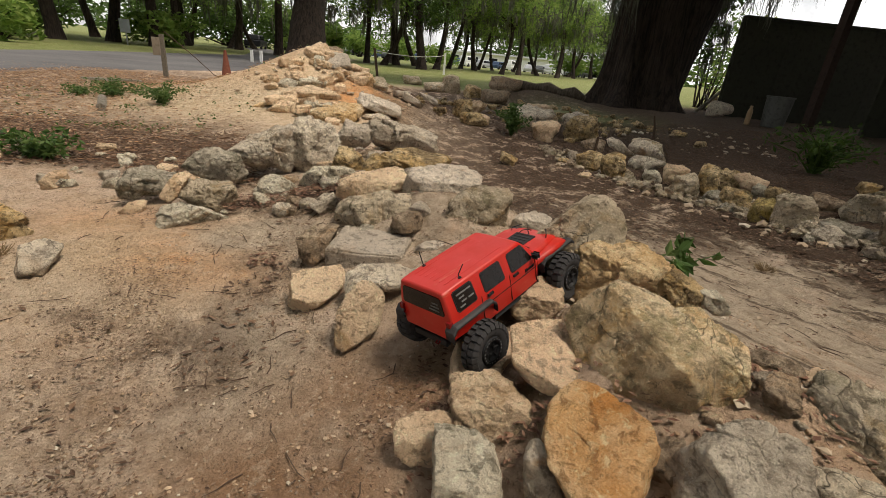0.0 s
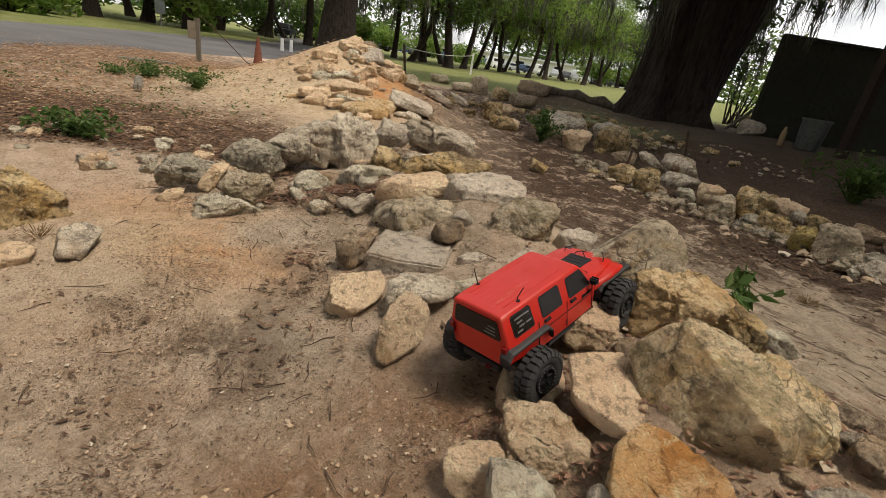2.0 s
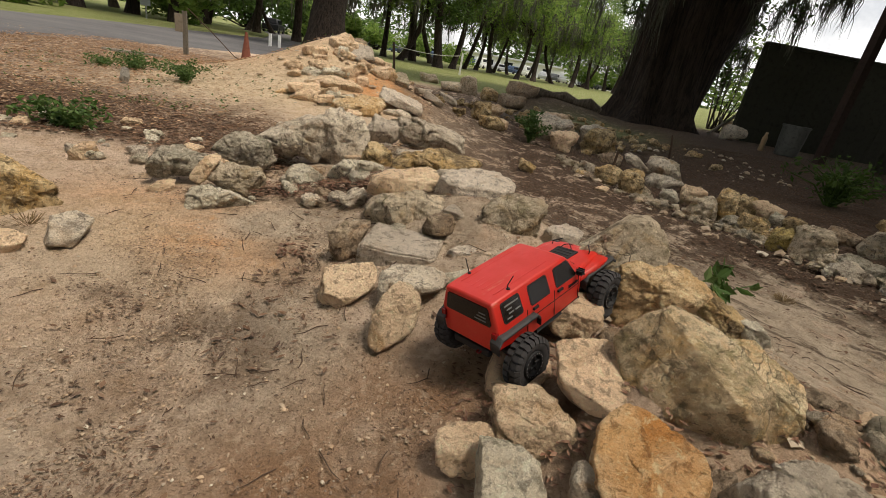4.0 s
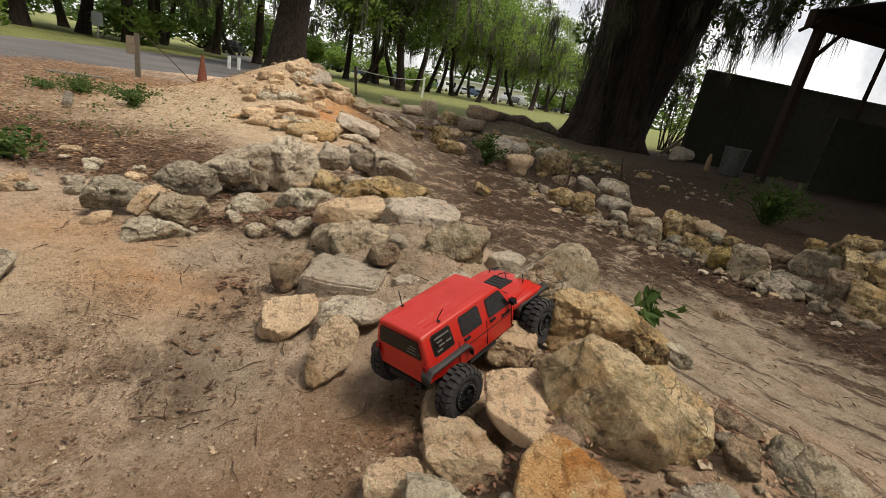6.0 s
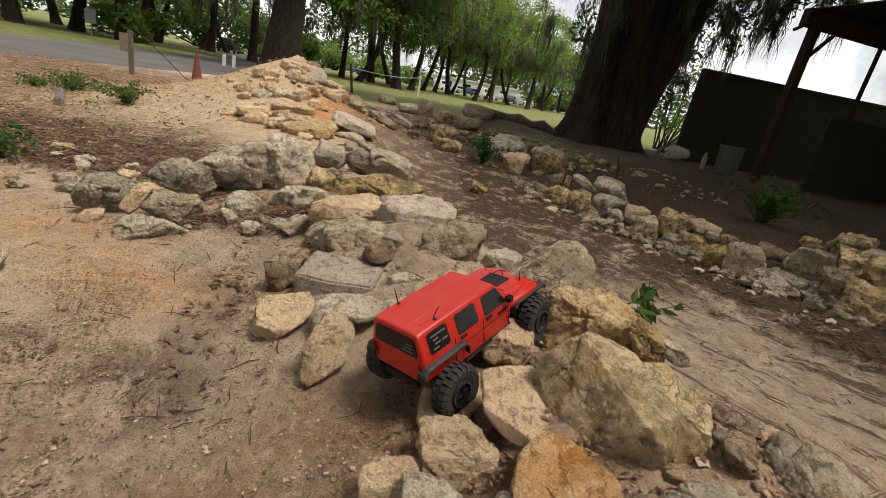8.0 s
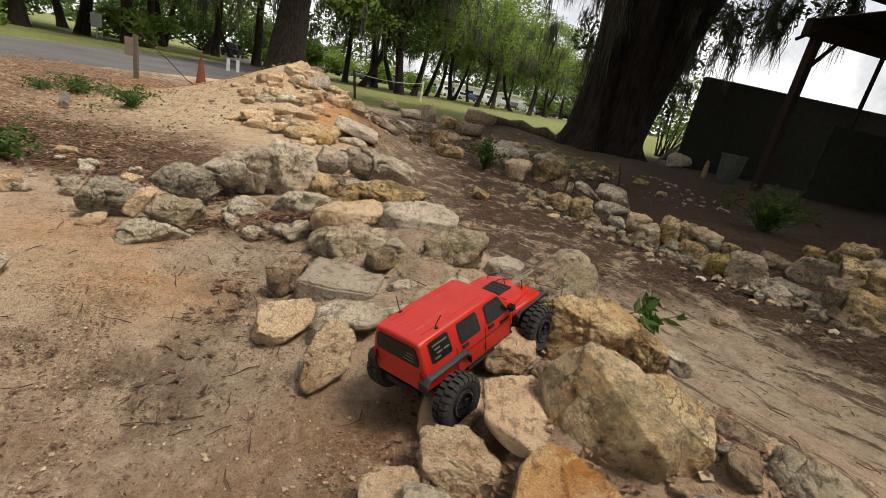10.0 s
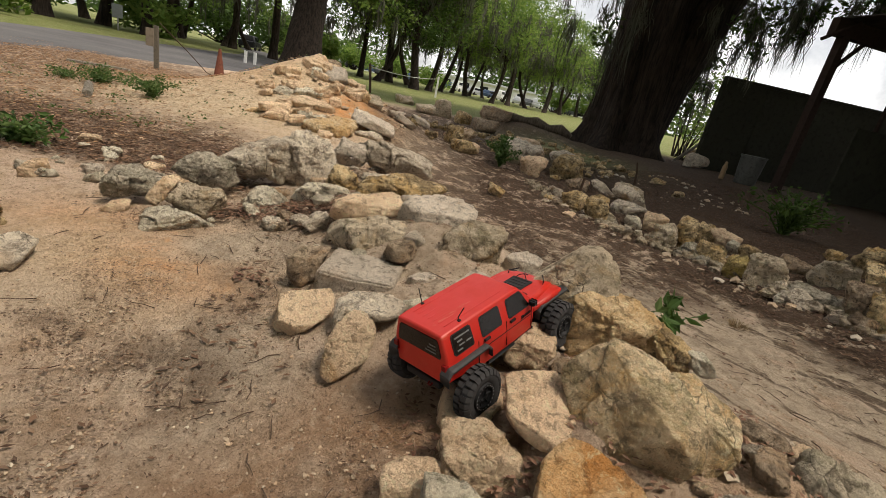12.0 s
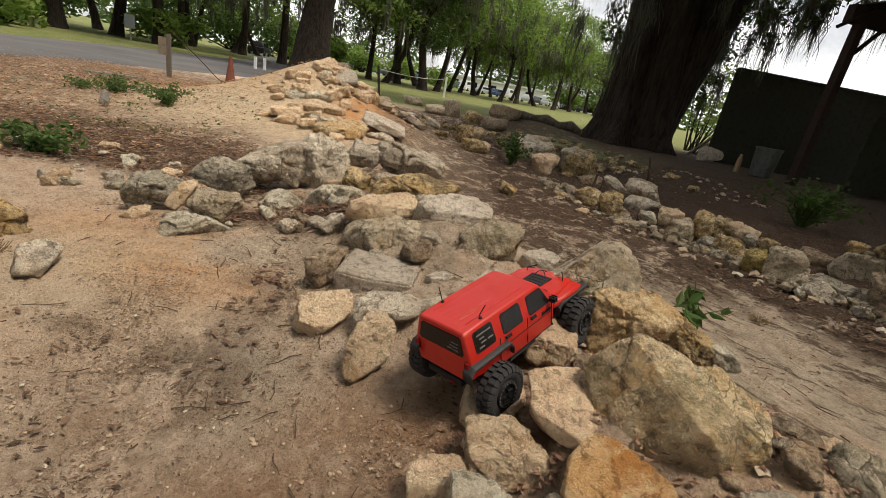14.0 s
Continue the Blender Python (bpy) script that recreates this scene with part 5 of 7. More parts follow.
def strands(rng, roots, per, length, width=0.02):
    """Hanging moss: wavering thin ribbons gathered into beards."""
    v, f = [], []
    for r in roots:
        beard = length * rng.uniform(0.25, 1.15)
        for _ in range(per):
            g = abs(rng.normal(0, 0.055)) * length
            a = rng.uniform(0, 2 * math.pi)
            x, y, z = r[0] + g * math.cos(a), r[1] + g * math.sin(a), r[2] + rng.uniform(-0.1, 0.1) * length
            l = beard * rng.uniform(0.2, 1.0)
            a = rng.uniform(0, math.pi)
            dx, dy = math.cos(a) * width, math.sin(a) * width
            i = len(v)
            for s in range(5):
                t = s / 4
                w = (0.25 + math.sin(math.pi * t ** 0.7)) * rng.uniform(0.4, 1.3) * (1.0 if s < 4 else 0.3)
                x, y = x + rng.normal(0, 0.03 * length) - (x - r[0]) * 0.05, y + rng.normal(0, 0.03 * length) - (y - r[1]) * 0.05
                v += [(x - dx * w, y - dy * w, z - l * t), (x + dx * w, y + dy * w, z - l * t)]
            f += [(i + 2 * s, i + 2 * s + 1, i + 2 * s + 3, i + 2 * s + 2) for s in range(4)]
    return v, f


def oak(seed, height, radius, crown_low, crown_r, count, leaf, material, name="oak_tree", label="oak tree with a tall trunk and hanging grey moss", moss=90, forks=4):
    rng = np.random.default_rng(seed)
    ob = thing(name, label, "tree", group="oaks of the park")
    g, tips = trunk_geo(rng, height, radius, forks=forks)
    part("trunk", g, BARK, ob, smooth_faces=True)
    centres = [tuple(t) for t in tips if t.z > crown_low] + [(rng.normal(0, crown_r * 0.5), rng.normal(0, crown_r * 0.5), rng.uniform(crown_low, height * 2.0)) for _ in range(26)]
    radii = [rng.uniform(0.25, 0.5) * crown_r for _ in centres]
    v, f = leaves(rng, centres, radii, count, leaf, 0.2, 0.6)
    part("crown", Geo().add(v, f), material, ob)
    if moss:
        roots = [(c[0] + rng.normal(0, 0.8), c[1] + rng.normal(0, 0.8), c[2] - 0.2) for c in (centres[rng.integers(len(centres))] for _ in range(moss)) if c[2] < height * 1.6]
        v, f = strands(rng, roots, 12, 1.9, 0.03)
        part("hanging_moss", Geo().add(v, f), MOSS_HANG, ob)
    return ob


def at_ground(x, y, turn=0.0, size=1.0):
    return Matrix.Translation((x, y, float(ground_z(x, y)))) @ Matrix.Rotation(radians(turn), 4, "Z") @ Matrix.Scale(size, 4)


KINDS = [
    oak(11, 6.0, 0.25, 3.9, 3.6, 7000, 0.15, SUNNY_LEAF, moss=150),
    oak(12, 6.5, 0.29, 4.0, 4.0, 7000, 0.15, SUNNY_LEAF, moss=150),
    oak(13, 6.5, 0.20, 3.6, 3.3, 6500, 0.14, SUNNY_LEAF, moss=140),
    oak(14, 7.0, 0.34, 3.8, 4.2, 11000, 0.15, OAK_LEAF, moss=150),
]
SPOTS = [(0, -6.1, 40), (2, -4.5, 38), (1, -4.0, 43), (3, -1.5, 36), (0, -0.5, 41), (2, 0.6, 50), (1, 3.5, 55), (0, 9.2, 60), (2, 11.9, 62), (0, 13.2, 57), (1, 18.6, 70),
         (2, -8.9, 30), (1, -11.4, 35), (0, 5.5, 46), (0, 8.0, 52), (3, 24.0, 75), (2, 15.5, 66), (2, -2.6, 47), (0, 2.1, 58), (2, 4.6, 64), (0, 7.0, 70), (2, -5.4, 52), (0, 10.6, 74), (0, 14.2, 78), (2, 21.5, 84), (1, 27.0, 90)]
LEFT = [(3, -15.9, 28), (1, -19.5, 30), (3, -19.0, 25), (1, -20.2, 40), (2, -19.0, 45), (1, -17.4, 43), (2, -19.4, 52), (1, -18.9, 36), (3, -21.5, 22), (1, -25, 30), (3, -27, 22), (1, -24, 16), (2, -23, 46), (1, -26, 38), (3, -30, 30)]
done = set()
for k, (kind, x, y) in enumerate(SPOTS + LEFT):
    m = at_ground(x, y, k * 77 % 360, 0.9 + 0.22 * ((k * 37) % 10) / 10)
    if kind in done:
        copy_thing(KINDS[kind], m)
    else:
        KINDS[kind].matrix_world = m
        done.add(kind)


def great_oak():
    """The old oak beside the clearing: a fluted double trunk, low crown far over the ground."""
    rng = np.random.default_rng(5)
    ob = thing("great_oak", "huge dark oak with fluted double trunk over bare ground", "tree", at_ground(5.2, 12.9))
    g = Geo()
    sides, levels = 72, 30
    v = []
    for i in range(levels):
        t = i / (levels - 1)
        z = -0.15 + 6.6 * t
        for k in range(sides):
            a = 2 * math.pi * k / sides
            r = 0.80 * (1 + 0.4 * math.exp(-z / 0.40)) * (1 - 0.02 * z)
            r *= 1 + (0.10 + 0.12 * math.exp(-z / 0.8)) * math.sin(a * 5 + 0.4 * z) * 0.9 + 0.055 * math.sin(a * 11 - 0.5 * z + 1.2 * math.sin(0.9 * z)) - 0.16 * math.exp(-((a - 4.4 + 0.05 * z) / 0.16) ** 2)
            v.append((r * math.cos(a) * 1.12  - 0.01 * z, r * math.sin(a) * 0.9, z))
    f = [(i * sides + k, i * sides + (k + 1) % sides, (i + 1) * sides + (k + 1) % sides, (i + 1) * sides + k) for i in range(levels - 1) for k in range(sides)]
    g.add(v, f)
    tips = []
    for a, up, l in ((264, 0.36, 7), (280, 0.32, 8.5), (294, 0.30, 10.5), (304, 0.28, 12), (313, 0.32, 12.5), (322, 0.30, 12), (336, 0.4, 10), (352, 0.5, 9), (30, 0.8, 7), (95, 0.8, 7), (160, 0.9, 7)):
        d = Vector((math.cos(radians(a)), math.sin(radians(a)), up)).normalized()
        p, limb = Vector((0.35, 0, 6.0)), []
        for s in range(7):
            limb.append(p.copy())
            p = p + (d + Vector(rng.normal(0, 0.16, 3))) * l / 6
        part("limb", Geo().tube(limb, [0.5 * (1 - s / 7.5) for s in range(7)], 9), BARK, ob, smooth_faces=True)
        tips += limb[2:]
    part("trunk", g, BARK, ob, smooth_faces=True)
    part("second_stem", Geo().tube([(0.30, -0.1, -0.1), (0.40, -0.1, 0.6), (0.62, -0.08, 1.6), (0.95, -0.05, 2.8), (1.4, 0, 4.2), (2.0, 0.1, 6.2)], [0.74, 0.62, 0.60, 0.60, 0.58, 0.5], 22), BARK, ob, smooth_faces=True)
    centres = [tuple(t + Vector((rng.normal(0, 1.2), rng.normal(0, 1.2), rng.uniform(0.2, 2.0)))) for t in tips for _ in range(4)]
    # extra leaf clusters above the view, added to keep sky light off the bank
    centres += [(rng.uniform(-1.5, 5.5), rng.uniform(-8.0, -1.0), rng.uniform(6.6, 8.6)) for _ in range(45)]
    v, f = leaves(rng, centres, [rng.uniform(1.0, 2.0) for _ in centres], 90000, 0.22, 0.2, 0.6)
    part("crown", Geo().add(v, f), OAK_LEAF, ob)
    low = [(2.3, 0.8, 3.6), (2.8, 0.4, 4.0), (3.2, -0.6, 4.1), (4.0, -1.6, 4.2), (2.0, 0.8, 4.4), (-2.0, -1.6, 3.6), (-1.7, -1.6, 4.2),
           (1.5, 1.7, 3.0), (1.8, 1.7, 3.6), (2.5, 1.7, 2.9), (2.2, 1.7, 4.0), (2.2, 1.7, 2.2), (1.9, 1.5, 1.6),
           (1.3, -1.5, 3.3), (1.7, -1.7, 2.8), (1.7, -1.7, 3.5), (2.3, -1.7, 3.3), (2.6, -1.7, 3.7), (3.0, -1.8, 4.0), (-1.6, -0.9, 2.5), (-1.5, -0.9, 2.9)]
    spray = part("low_branch", Geo().tube([(0.5, -0.4, 5.2), (2.0, -1.0, 4.9), (3.8, -1.6, 4.6), (5.4, -2.2, 4.2)], [0.2, 0.14, 0.09, 0.03], 8), BARK, ob)
    part("low_branch", Geo().tube([(0.0, -0.5, 5.6), (-1.2, -0.8, 5.4), (-2.4, -0.9, 5.0)], [0.16, 0.09, 0.03], 8), BARK, ob)
    v, f = leaves(rng, low, [0.7, 0.7, 0.5, 0.4, 0.7, 0.4, 0.4] + [0.55] * 6 + [0.34] * 6 + [0.32] * 2, 2700, 0.072, 0.3, 0.7)
    part("leaves", Geo().add(v, f), OAK_LEAF, spray)
    roots = [(t.x + rng.normal(0, 1), t.y + rng.normal(0, 1), t.z - 0.3) for t in tips]
    roots += [(a + rng.normal(0, 0.45), b + rng.normal(0, 0.45), c + 0.2) for a, b, c in low for _ in range(3)]
    roots += [(0.5 + 4.9 * t + rng.normal(0, 0.2), -0.4 - 1.8 * t + rng.normal(0, 0.3), 5.1 - 0.9 * t + rng.normal(0, 0.15)) for t in rng.uniform(0.25, 1.0, 11)]
    roots += [(-2.3 + rng.normal(0, 0.35), -1.4 + rng.normal(0, 0.3), 4.3 + rng.normal(0, 0.25)) for _ in range(14)]
    v, f = strands(rng, roots, 55, 1.4, 0.008)
    part("hanging_moss", Geo().add(v, f), MOSS_HANG, ob)


great_oak()


def plain_tree(name, x, y, height, radius, seed, crown, label, material=OAK_LEAF, count=9000, leaf=0.16, low=4.5, moss=30):
    rng = np.random.default_rng(seed)
    ob = thing(name, label, "tree", at_ground(x, y), "oaks of the park")
    g, tips = trunk_geo(rng, height, radius, 1.35, 4)
    part("trunk", g, BARK, ob, smooth_faces=True)
    centres = [tuple(t) for t in tips if t.z > low] + [(rng.normal(0, crown * 0.6), rng.normal(0, crown * 0.6), rng.uniform(low, height * 1.9)) for _ in range(30)]
    v, f = leaves(rng, centres, [rng.uniform(0.3, 0.5) * crown for _ in centres], count, leaf, 0.2, 0.6)
    part("crown", Geo().add(v, f), material, ob)
    v, f = strands(rng, [(c[0], c[1], c[2]) for c in centres[:moss]], 18, 2.0, 0.022)
    part("hanging_moss", Geo().add(v, f), MOSS_HANG, ob)


# unseen trees added behind and beside the camera to shade the clearing
for k, (kind, x, y, s) in enumerate([(3, -5.5, -3.0, 1.35), (1, -12.0, 1.0, 1.3), (3, -7, -9, 1.3), (1, 1, -11, 1.3), (3, 9, -11, 1.3), (1, 18, -2, 1.3), (3, 19, 5, 1.2), (1, -14, -3, 1.2), (3, 16, -9, 1.3), (1, -2, -17, 1.3), (3, 10.0, 1.6, 1.2), (1, 14.5, 7.0, 1.1)]):
    copy_thing(KINDS[kind], at_ground(x, y, k * 61, s))


plain_tree("oak_tree", -6.1, 22.5, 7.0, 0.78, 21, 4.5, "thick-trunked oak behind the sandy mound")


def bush(name, x, y, r, h, seed, count, leaf, material, label, clumps=9):
    rng = np.random.default_rng(seed)
    ob = thing(name, label, "bush", at_ground(x, y), "bushes")
    c = [(rng.normal(0, r * 0.45), rng.normal(0, r * 0.45), rng.uniform(0.2, 0.8) * h) for _ in range(clumps)]
    g = Geo()
    for p in c:
        g.tube([(0.1 * p[0], 0.1 * p[1], -0.05), (0.6 * p[0], 0.6 * p[1], 0.5 * p[2]), p], [0.02 * r + 0.01, 0.012 * r + 0.006, 0.005], 5)
    part("stalk", g, BARK, ob)
    v, f = leaves(rng, c, [rng.uniform(0.3, 0.5) * r for _ in c], count, leaf, 0.1, 0.8)
    v[:, 2] = np.maximum(v[:, 2], 0.02)
    part("foliage", Geo().add(v, f), material, ob)


for k, (x, y, r, h) in enumerate([(-12.5, 9.5, 1.3, 1.0), (-13.8, 11.2, 1.6, 1.3), (-14.5, 13.5, 1.6, 1.2), (-15.5, 16.5, 1.8, 1.3), (-13.0, 7.0, 1.6, 1.3), (-17.5, 20.0, 2.0, 1.4), (-16.5, 30.0, 2.2, 2.0), (-10.5, 46.0, 2.4, 2.8), (-13.5, 48.0, 2.4, 3.0)]):
    bush("bush", x, y, r, h, 40 + k, 1500, 0.10 + 0.003 * y, SUNNY_LEAF, "leafy light green roadside bush")
for k, (x, y, r, h) in enumerate([(-26, 62, 5, 6), (-34, 60, 5, 7), (-18, 66, 5, 5), (-40, 50, 5, 7), (-36, 38, 4, 6), (-33, 26, 4, 6), (-30, 16, 3.5, 5), (-22, 72, 5, 6)]):
    bush("bush", x, y, r, h, 80 + k, 2600, 0.30, OAK_LEAF, "dense dark green undergrowth below the park oaks", 18)
for k, (x, y, r, h) in enumerate([(-14, 84, 3.5, 4), (-8, 88, 3.5, 3.4), (-1, 86, 3, 3), (-19, 82, 3, 4.5), (22, 88, 3.5, 4), (30, 92, 4, 5)]):
    bush("bush", x, y, r, h, 95 + k, 1600, 0.30, SUNNY_LEAF, "sunlit yellow-green bush by the car park", 14)
for k, (x, y, r, h) in enumerate([(8.6, 15.8, 1.0, 4.4), (9.2, 17.4, 1.2, 4.6)]):
    bush("bush", x, y, r, h, 60 + k, 420, 0.085, SUNNY_LEAF, "dark open shrub behind the old oak", 7)


def far_woods():
    """The wood that closes the view all round, beyond the car park."""
    rng = np.random.default_rng(71)
    c, r = [], []
    for _ in range(420):
        a = rng.uniform(0, 2 * math.pi)
        d = rng.uniform(150, 190)
        c.append((d * math.sin(a), d * math.cos(a), rng.uniform(0.5, 8.5)))
        r.append(rng.uniform(3.5, 6.5))
    v, f = leaves(rng, c, r, 42000, 0.9, 0.1, 0.8)
    solo("far_woods", Geo().add(v, f), OAK_LEAF, "distant belt of green woodland trees", "woods", kind="stuff")


far_woods()

# ---- car park: building and parked cars ----
WHITE_PAINT = plain("white_paint", (0.78, 0.78, 0.76), 0.5, grain=0.05)
DARK_GLASS = plain("dark_glass", (0.02, 0.022, 0.025), 0.12, grain=0.1)
TYRE = plain("tyre_rubber", (0.028, 0.028, 0.03), 0.8, grain=0.15, scale=200)
STEEL = plain("dull_steel", (0.45, 0.45, 0.46), 0.4, 0.8)


def long_building():
    ob = thing("long_building", "long low white building with a flat metal roof", "building", pose(14, 118, 0, 0, 0, -3))
    part("wall", Geo().box(-42, 0, -0.3, 24, 9, 2.9), WHITE_PAINT, ob)
    part("roof", Geo().box(-42.6, -0.8, 2.9, 24.6, 9.6, 3.25, 0.03), plain("pale_roof_metal", (0.62, 0.63, 0.64), 0.45, 0.3), ob)
    for k in range(14):
        x = -40 + k * 4.6
        w = part("window", Geo().box(x, -0.05, 0.9, x + 2.0, 0.06, 2.2, 0.01), DARK_GLASS, ob)
        part("frame", Geo().box(x - 0.1, -0.08, 0.78, x + 2.1, -0.055, 0.88), STEEL, w)


long_building()


def parked_car(paint, van):
    k = plain(paint[0], paint[1], 0.3, 0.2, 0.04, 5)
    ob = thing("parked_car", paint[2], "car", group="parked cars")
    g = Geo().box(-2.2, -0.88, 0.28, 2.2, 0.88, 0.92, 0.16)
    part("body", g, k, ob, smooth_faces=False)
    if van:
        part("cabin", Geo().box(-2.15, -0.82, 0.9, 1.5, 0.82, 1.95, 0.18, 0.92), k, ob)
        win = [(-1.7, -0.5), (-0.4, 0.9)]
        z0, z1 = 1.25, 1.75
    else:
        part("cabin", Geo().box(-1.7, -0.76, 0.9, 1.0, 0.76, 1.5, 0.16, 0.82), k, ob)
        win = [(-1.25, -0.4), (-0.3, 0.6)]
        z0, z1 = 0.98, 1.36
    for a, b in win:
        for s in (-1, 1):
            part("window", Geo().box(a, s * 0.70, z0, b, s * (0.80 if van else 0.745), z1, 0.02), DARK_GLASS, ob)
    for x in (-1.35, 1.35):
        for s in (-1, 1):
            w = part("wheel", Geo().lathe([(0.02, s * 0.90), (0.20, s * 0.90), (0.32, s * 0.88), (0.33, s * 0.70), (0.02, s * 0.70)], 14, "y"), TYRE, ob, smooth_faces=False)
            w.location = (x, 0, 0.33)
    return ob


PAINTS = [("silver_paint", (0.45, 0.46, 0.48), "silver parked saloon car", False), ("black_paint", (0.02, 0.02, 0.024), "black parked car on the grass", False), ("white_car_paint", (0.75, 0.75, 0.74), "white parked van beside the lawn", True),
          ("grey_paint", (0.12, 0.125, 0.13), "dark grey parked car", False), ("blue_paint", (0.06, 0.09, 0.15), "dark blue parked car", False)]
CARS = [parked_car(p[:3], p[3]) for p in PAINTS]
used = set()
for k in range(22):
    kind = (k * 3 + k // 4) % 5
    m = pose(-22 + k * 2.75 + 0.5 * math.sin(k * 2.3), 104 - 0.42 * k + 1.2 * math.sin(k * 1.7), 0, 0, 0, 62 + 14 * math.sin(k))
    if kind in used:
        copy_thing(CARS[kind], m)
    else:
        CARS[kind].matrix_world = m
        used.add(kind)
copy_thing(CARS[1], pose(-21.5, 58, 0, 0, 0, 100))

# ---- yard on the right: board wall, shed, bin ----
BOARD = plain("weathered_plywood", (0.052, 0.052, 0.037), 0.85, grain=0.2, scale=9)
SHED_WOOD = plain("red_brown_timber", (0.045, 0.028, 0.022), 0.85, grain=0.2, scale=14)
ROOF_TIN = plain("rusty_tin", (0.07, 0.06, 0.055), 0.7, 0.2, 0.25, 6)


def board_wall():
    ob = thing("board_wall", "tall dark weathered board wall behind the oak", "wall", pose(7.35, 12.7, 0, 0, 0, 0), kind="structure")
    for k in range(5):
        g = Geo().box(k * 1.22, 0, -0.1, k * 1.22 + 1.212, 0.05 + 0.006 * (k % 2), 2.40 + 0.02 * math.sin(k * 5), 0.004)
        part("panel", g, BOARD, ob)
    part("top_rail", Geo().box(-0.02, -0.05, 2.385, 6.12, 0.1, 2.46, 0.008), BOARD, ob)
    for k in range(6):
        part("post", Geo().box(k * 1.2, 0.065, -0.2, k * 1.2 + 0.09, 0.16, 2.42, 0.005), BOARD, ob)


board_wall()


def open_shed():
    ob = thing("open_shed", "dark open shed with timber posts and tin roof", "shed", pose(7.05, 9.1, 0.08, 0, 0, 10))
    for x, y, w in ((0, 0, 0.075), (1.78, 0.02, 0.03), (4.2, 0, 0.075), (0, -4.2, 0.075), (4.2, -4.2, 0.075)):
        part("post", Geo().box(x - w, y - w, -0.25, x + w, y + w, 2.95, 0.006), SHED_WOOD, ob)
    part("brace", Geo().tube([(0.03, 0, 2.38), (0.55, 0.02, 2.95)], 0.04, 6), SHED_WOOD, ob)
    part("eave_beam", Geo().box(-0.3, -0.07, 2.93, 5.2, 0.09, 3.22, 0.01), SHED_WOOD, ob)
    part("rafter_tail", Geo().tube([(-0.55, -0.1, 2.80), (0.1, -0.12, 3.2)], 0.035, 6), SHED_WOOD, ob)
    for k in range(24):
        x = -0.15 + k * 0.23
        part("roof_sheet", Geo().box(x, -4.8, 3.23 + 0.01 * (k % 2), x + 0.228, 0.15, 3.25 + 0.01 * (k % 2)), ROOF_TIN, ob)
    part("side_wall", Geo().box(4.35, -4.4, -0.2, 4.42, 0.1, 3.0), BOARD, ob)
    part("low_wall", Geo().box(1.25, -0.05, -0.2, 4.3, 0.0, 1.55, 0.004), BOARD, ob)


open_shed()


def trash_bin():
    ob = thing("trash_bin", "dented grey metal bin beside the board wall", "bin", at_ground(6.65, 9.5))
    zinc = plain("weathered_zinc", (0.11, 0.11, 0.10), 0.6, 0.4, 0.2, 20)
    part("body", Geo().lathe([(0.0, 0.0), (0.19, 0.0), (0.20, 0.02), (0.215, 0.25), (0.22, 0.26), (0.235, 0.56), (0.22, 0.56), (0.19, 0.05), (0.0, 0.04)], 28), zinc, ob, smooth_faces=False)
    part("rim", Geo().lathe([(0.225, 0.55), (0.25, 0.555), (0.25, 0.585), (0.225, 0.59), (0.225, 0.55)], 28), zinc, ob)


trash_bin()
g = Geo().lathe([(0.0, 0.0), (0.045, 0.0), (0.05, 0.02), (0.05, 0.26), (0.028, 0.32), (0.025, 0.37), (0.0, 0.37)], 16)
solo("jug", g, plain("amber_plastic", (0.30, 0.20, 0.11), 0.5), "amber plastic jug standing beside the bin", "jug", at_ground(6.2, 9.6), smooth_faces=True)

# ---- roadside: sign, cone, posts, rope ----
def sign_post():
    ob = thing("sign_post", "small weathered board sign on a wooden post", "sign", at_ground(-4.75, 8.55, 12, 0.74))
    wood = plain("grey_wood", (0.17, 0.15, 0.12), 0.9, grain=0.2, scale=25)
    part("post", Geo().box(-0.045, -0.045, -0.2, 0.045, 0.045, 0.93, 0.006), wood, ob)
    part("board", Geo().box(-0.19, -0.075, 0.48, -0.03, -0.05, 0.86, 0.004), plain("board_tan", (0.26, 0.22, 0.17), 0.8, grain=0.15, scale=20), ob)


sign_post()


def traffic_cone():
    ob = thing("traffic_cone", "faded orange-brown traffic cone on the ground", "cone", at_ground(-4.2, 9.7, 0, 0.88))
    rubber = plain("faded_cone", (0.17, 0.055, 0.032), 0.7, grain=0.2, scale=20)
    part("cone_body", Geo().lathe([(0.0, 0.60), (0.02, 0.60), (0.028, 0.58), (0.105, 0.05), (0.12, 0.03), (0.0, 0.03)], 24), rubber, ob, smooth_faces=True)
    part("base", Geo().box(-0.15, -0.15, -0.02, 0.15, 0.15, 0.03, 0.01), rubber, ob)


traffic_cone()
solo("cable", Geo().tube([(-4.72, 8.6, 0.78), (-4.5, 9.0, 0.45), (-4.3, 9.4, 0.10), (-4.2, 9.6, 0.03)], 0.008, 5), TWIG, "dark cable running from the sign post to the ground", "cable")


def notice():
    ob = thing("notice_board", "pale notice board on a thin post under trees", "sign", at_ground(-16.2, 26.0, 8, 0.7))
    part("post", Geo().box(-0.04, -0.04, -0.2, 0.04, 0.04, 1.5, 0.006), STEEL, ob)
    part("panel", Geo().box(-0.35, -0.07, 0.85, 0.35, -0.04, 1.75, 0.006), plain("pale_panel", (0.25, 0.27, 0.28), 0.5), ob)


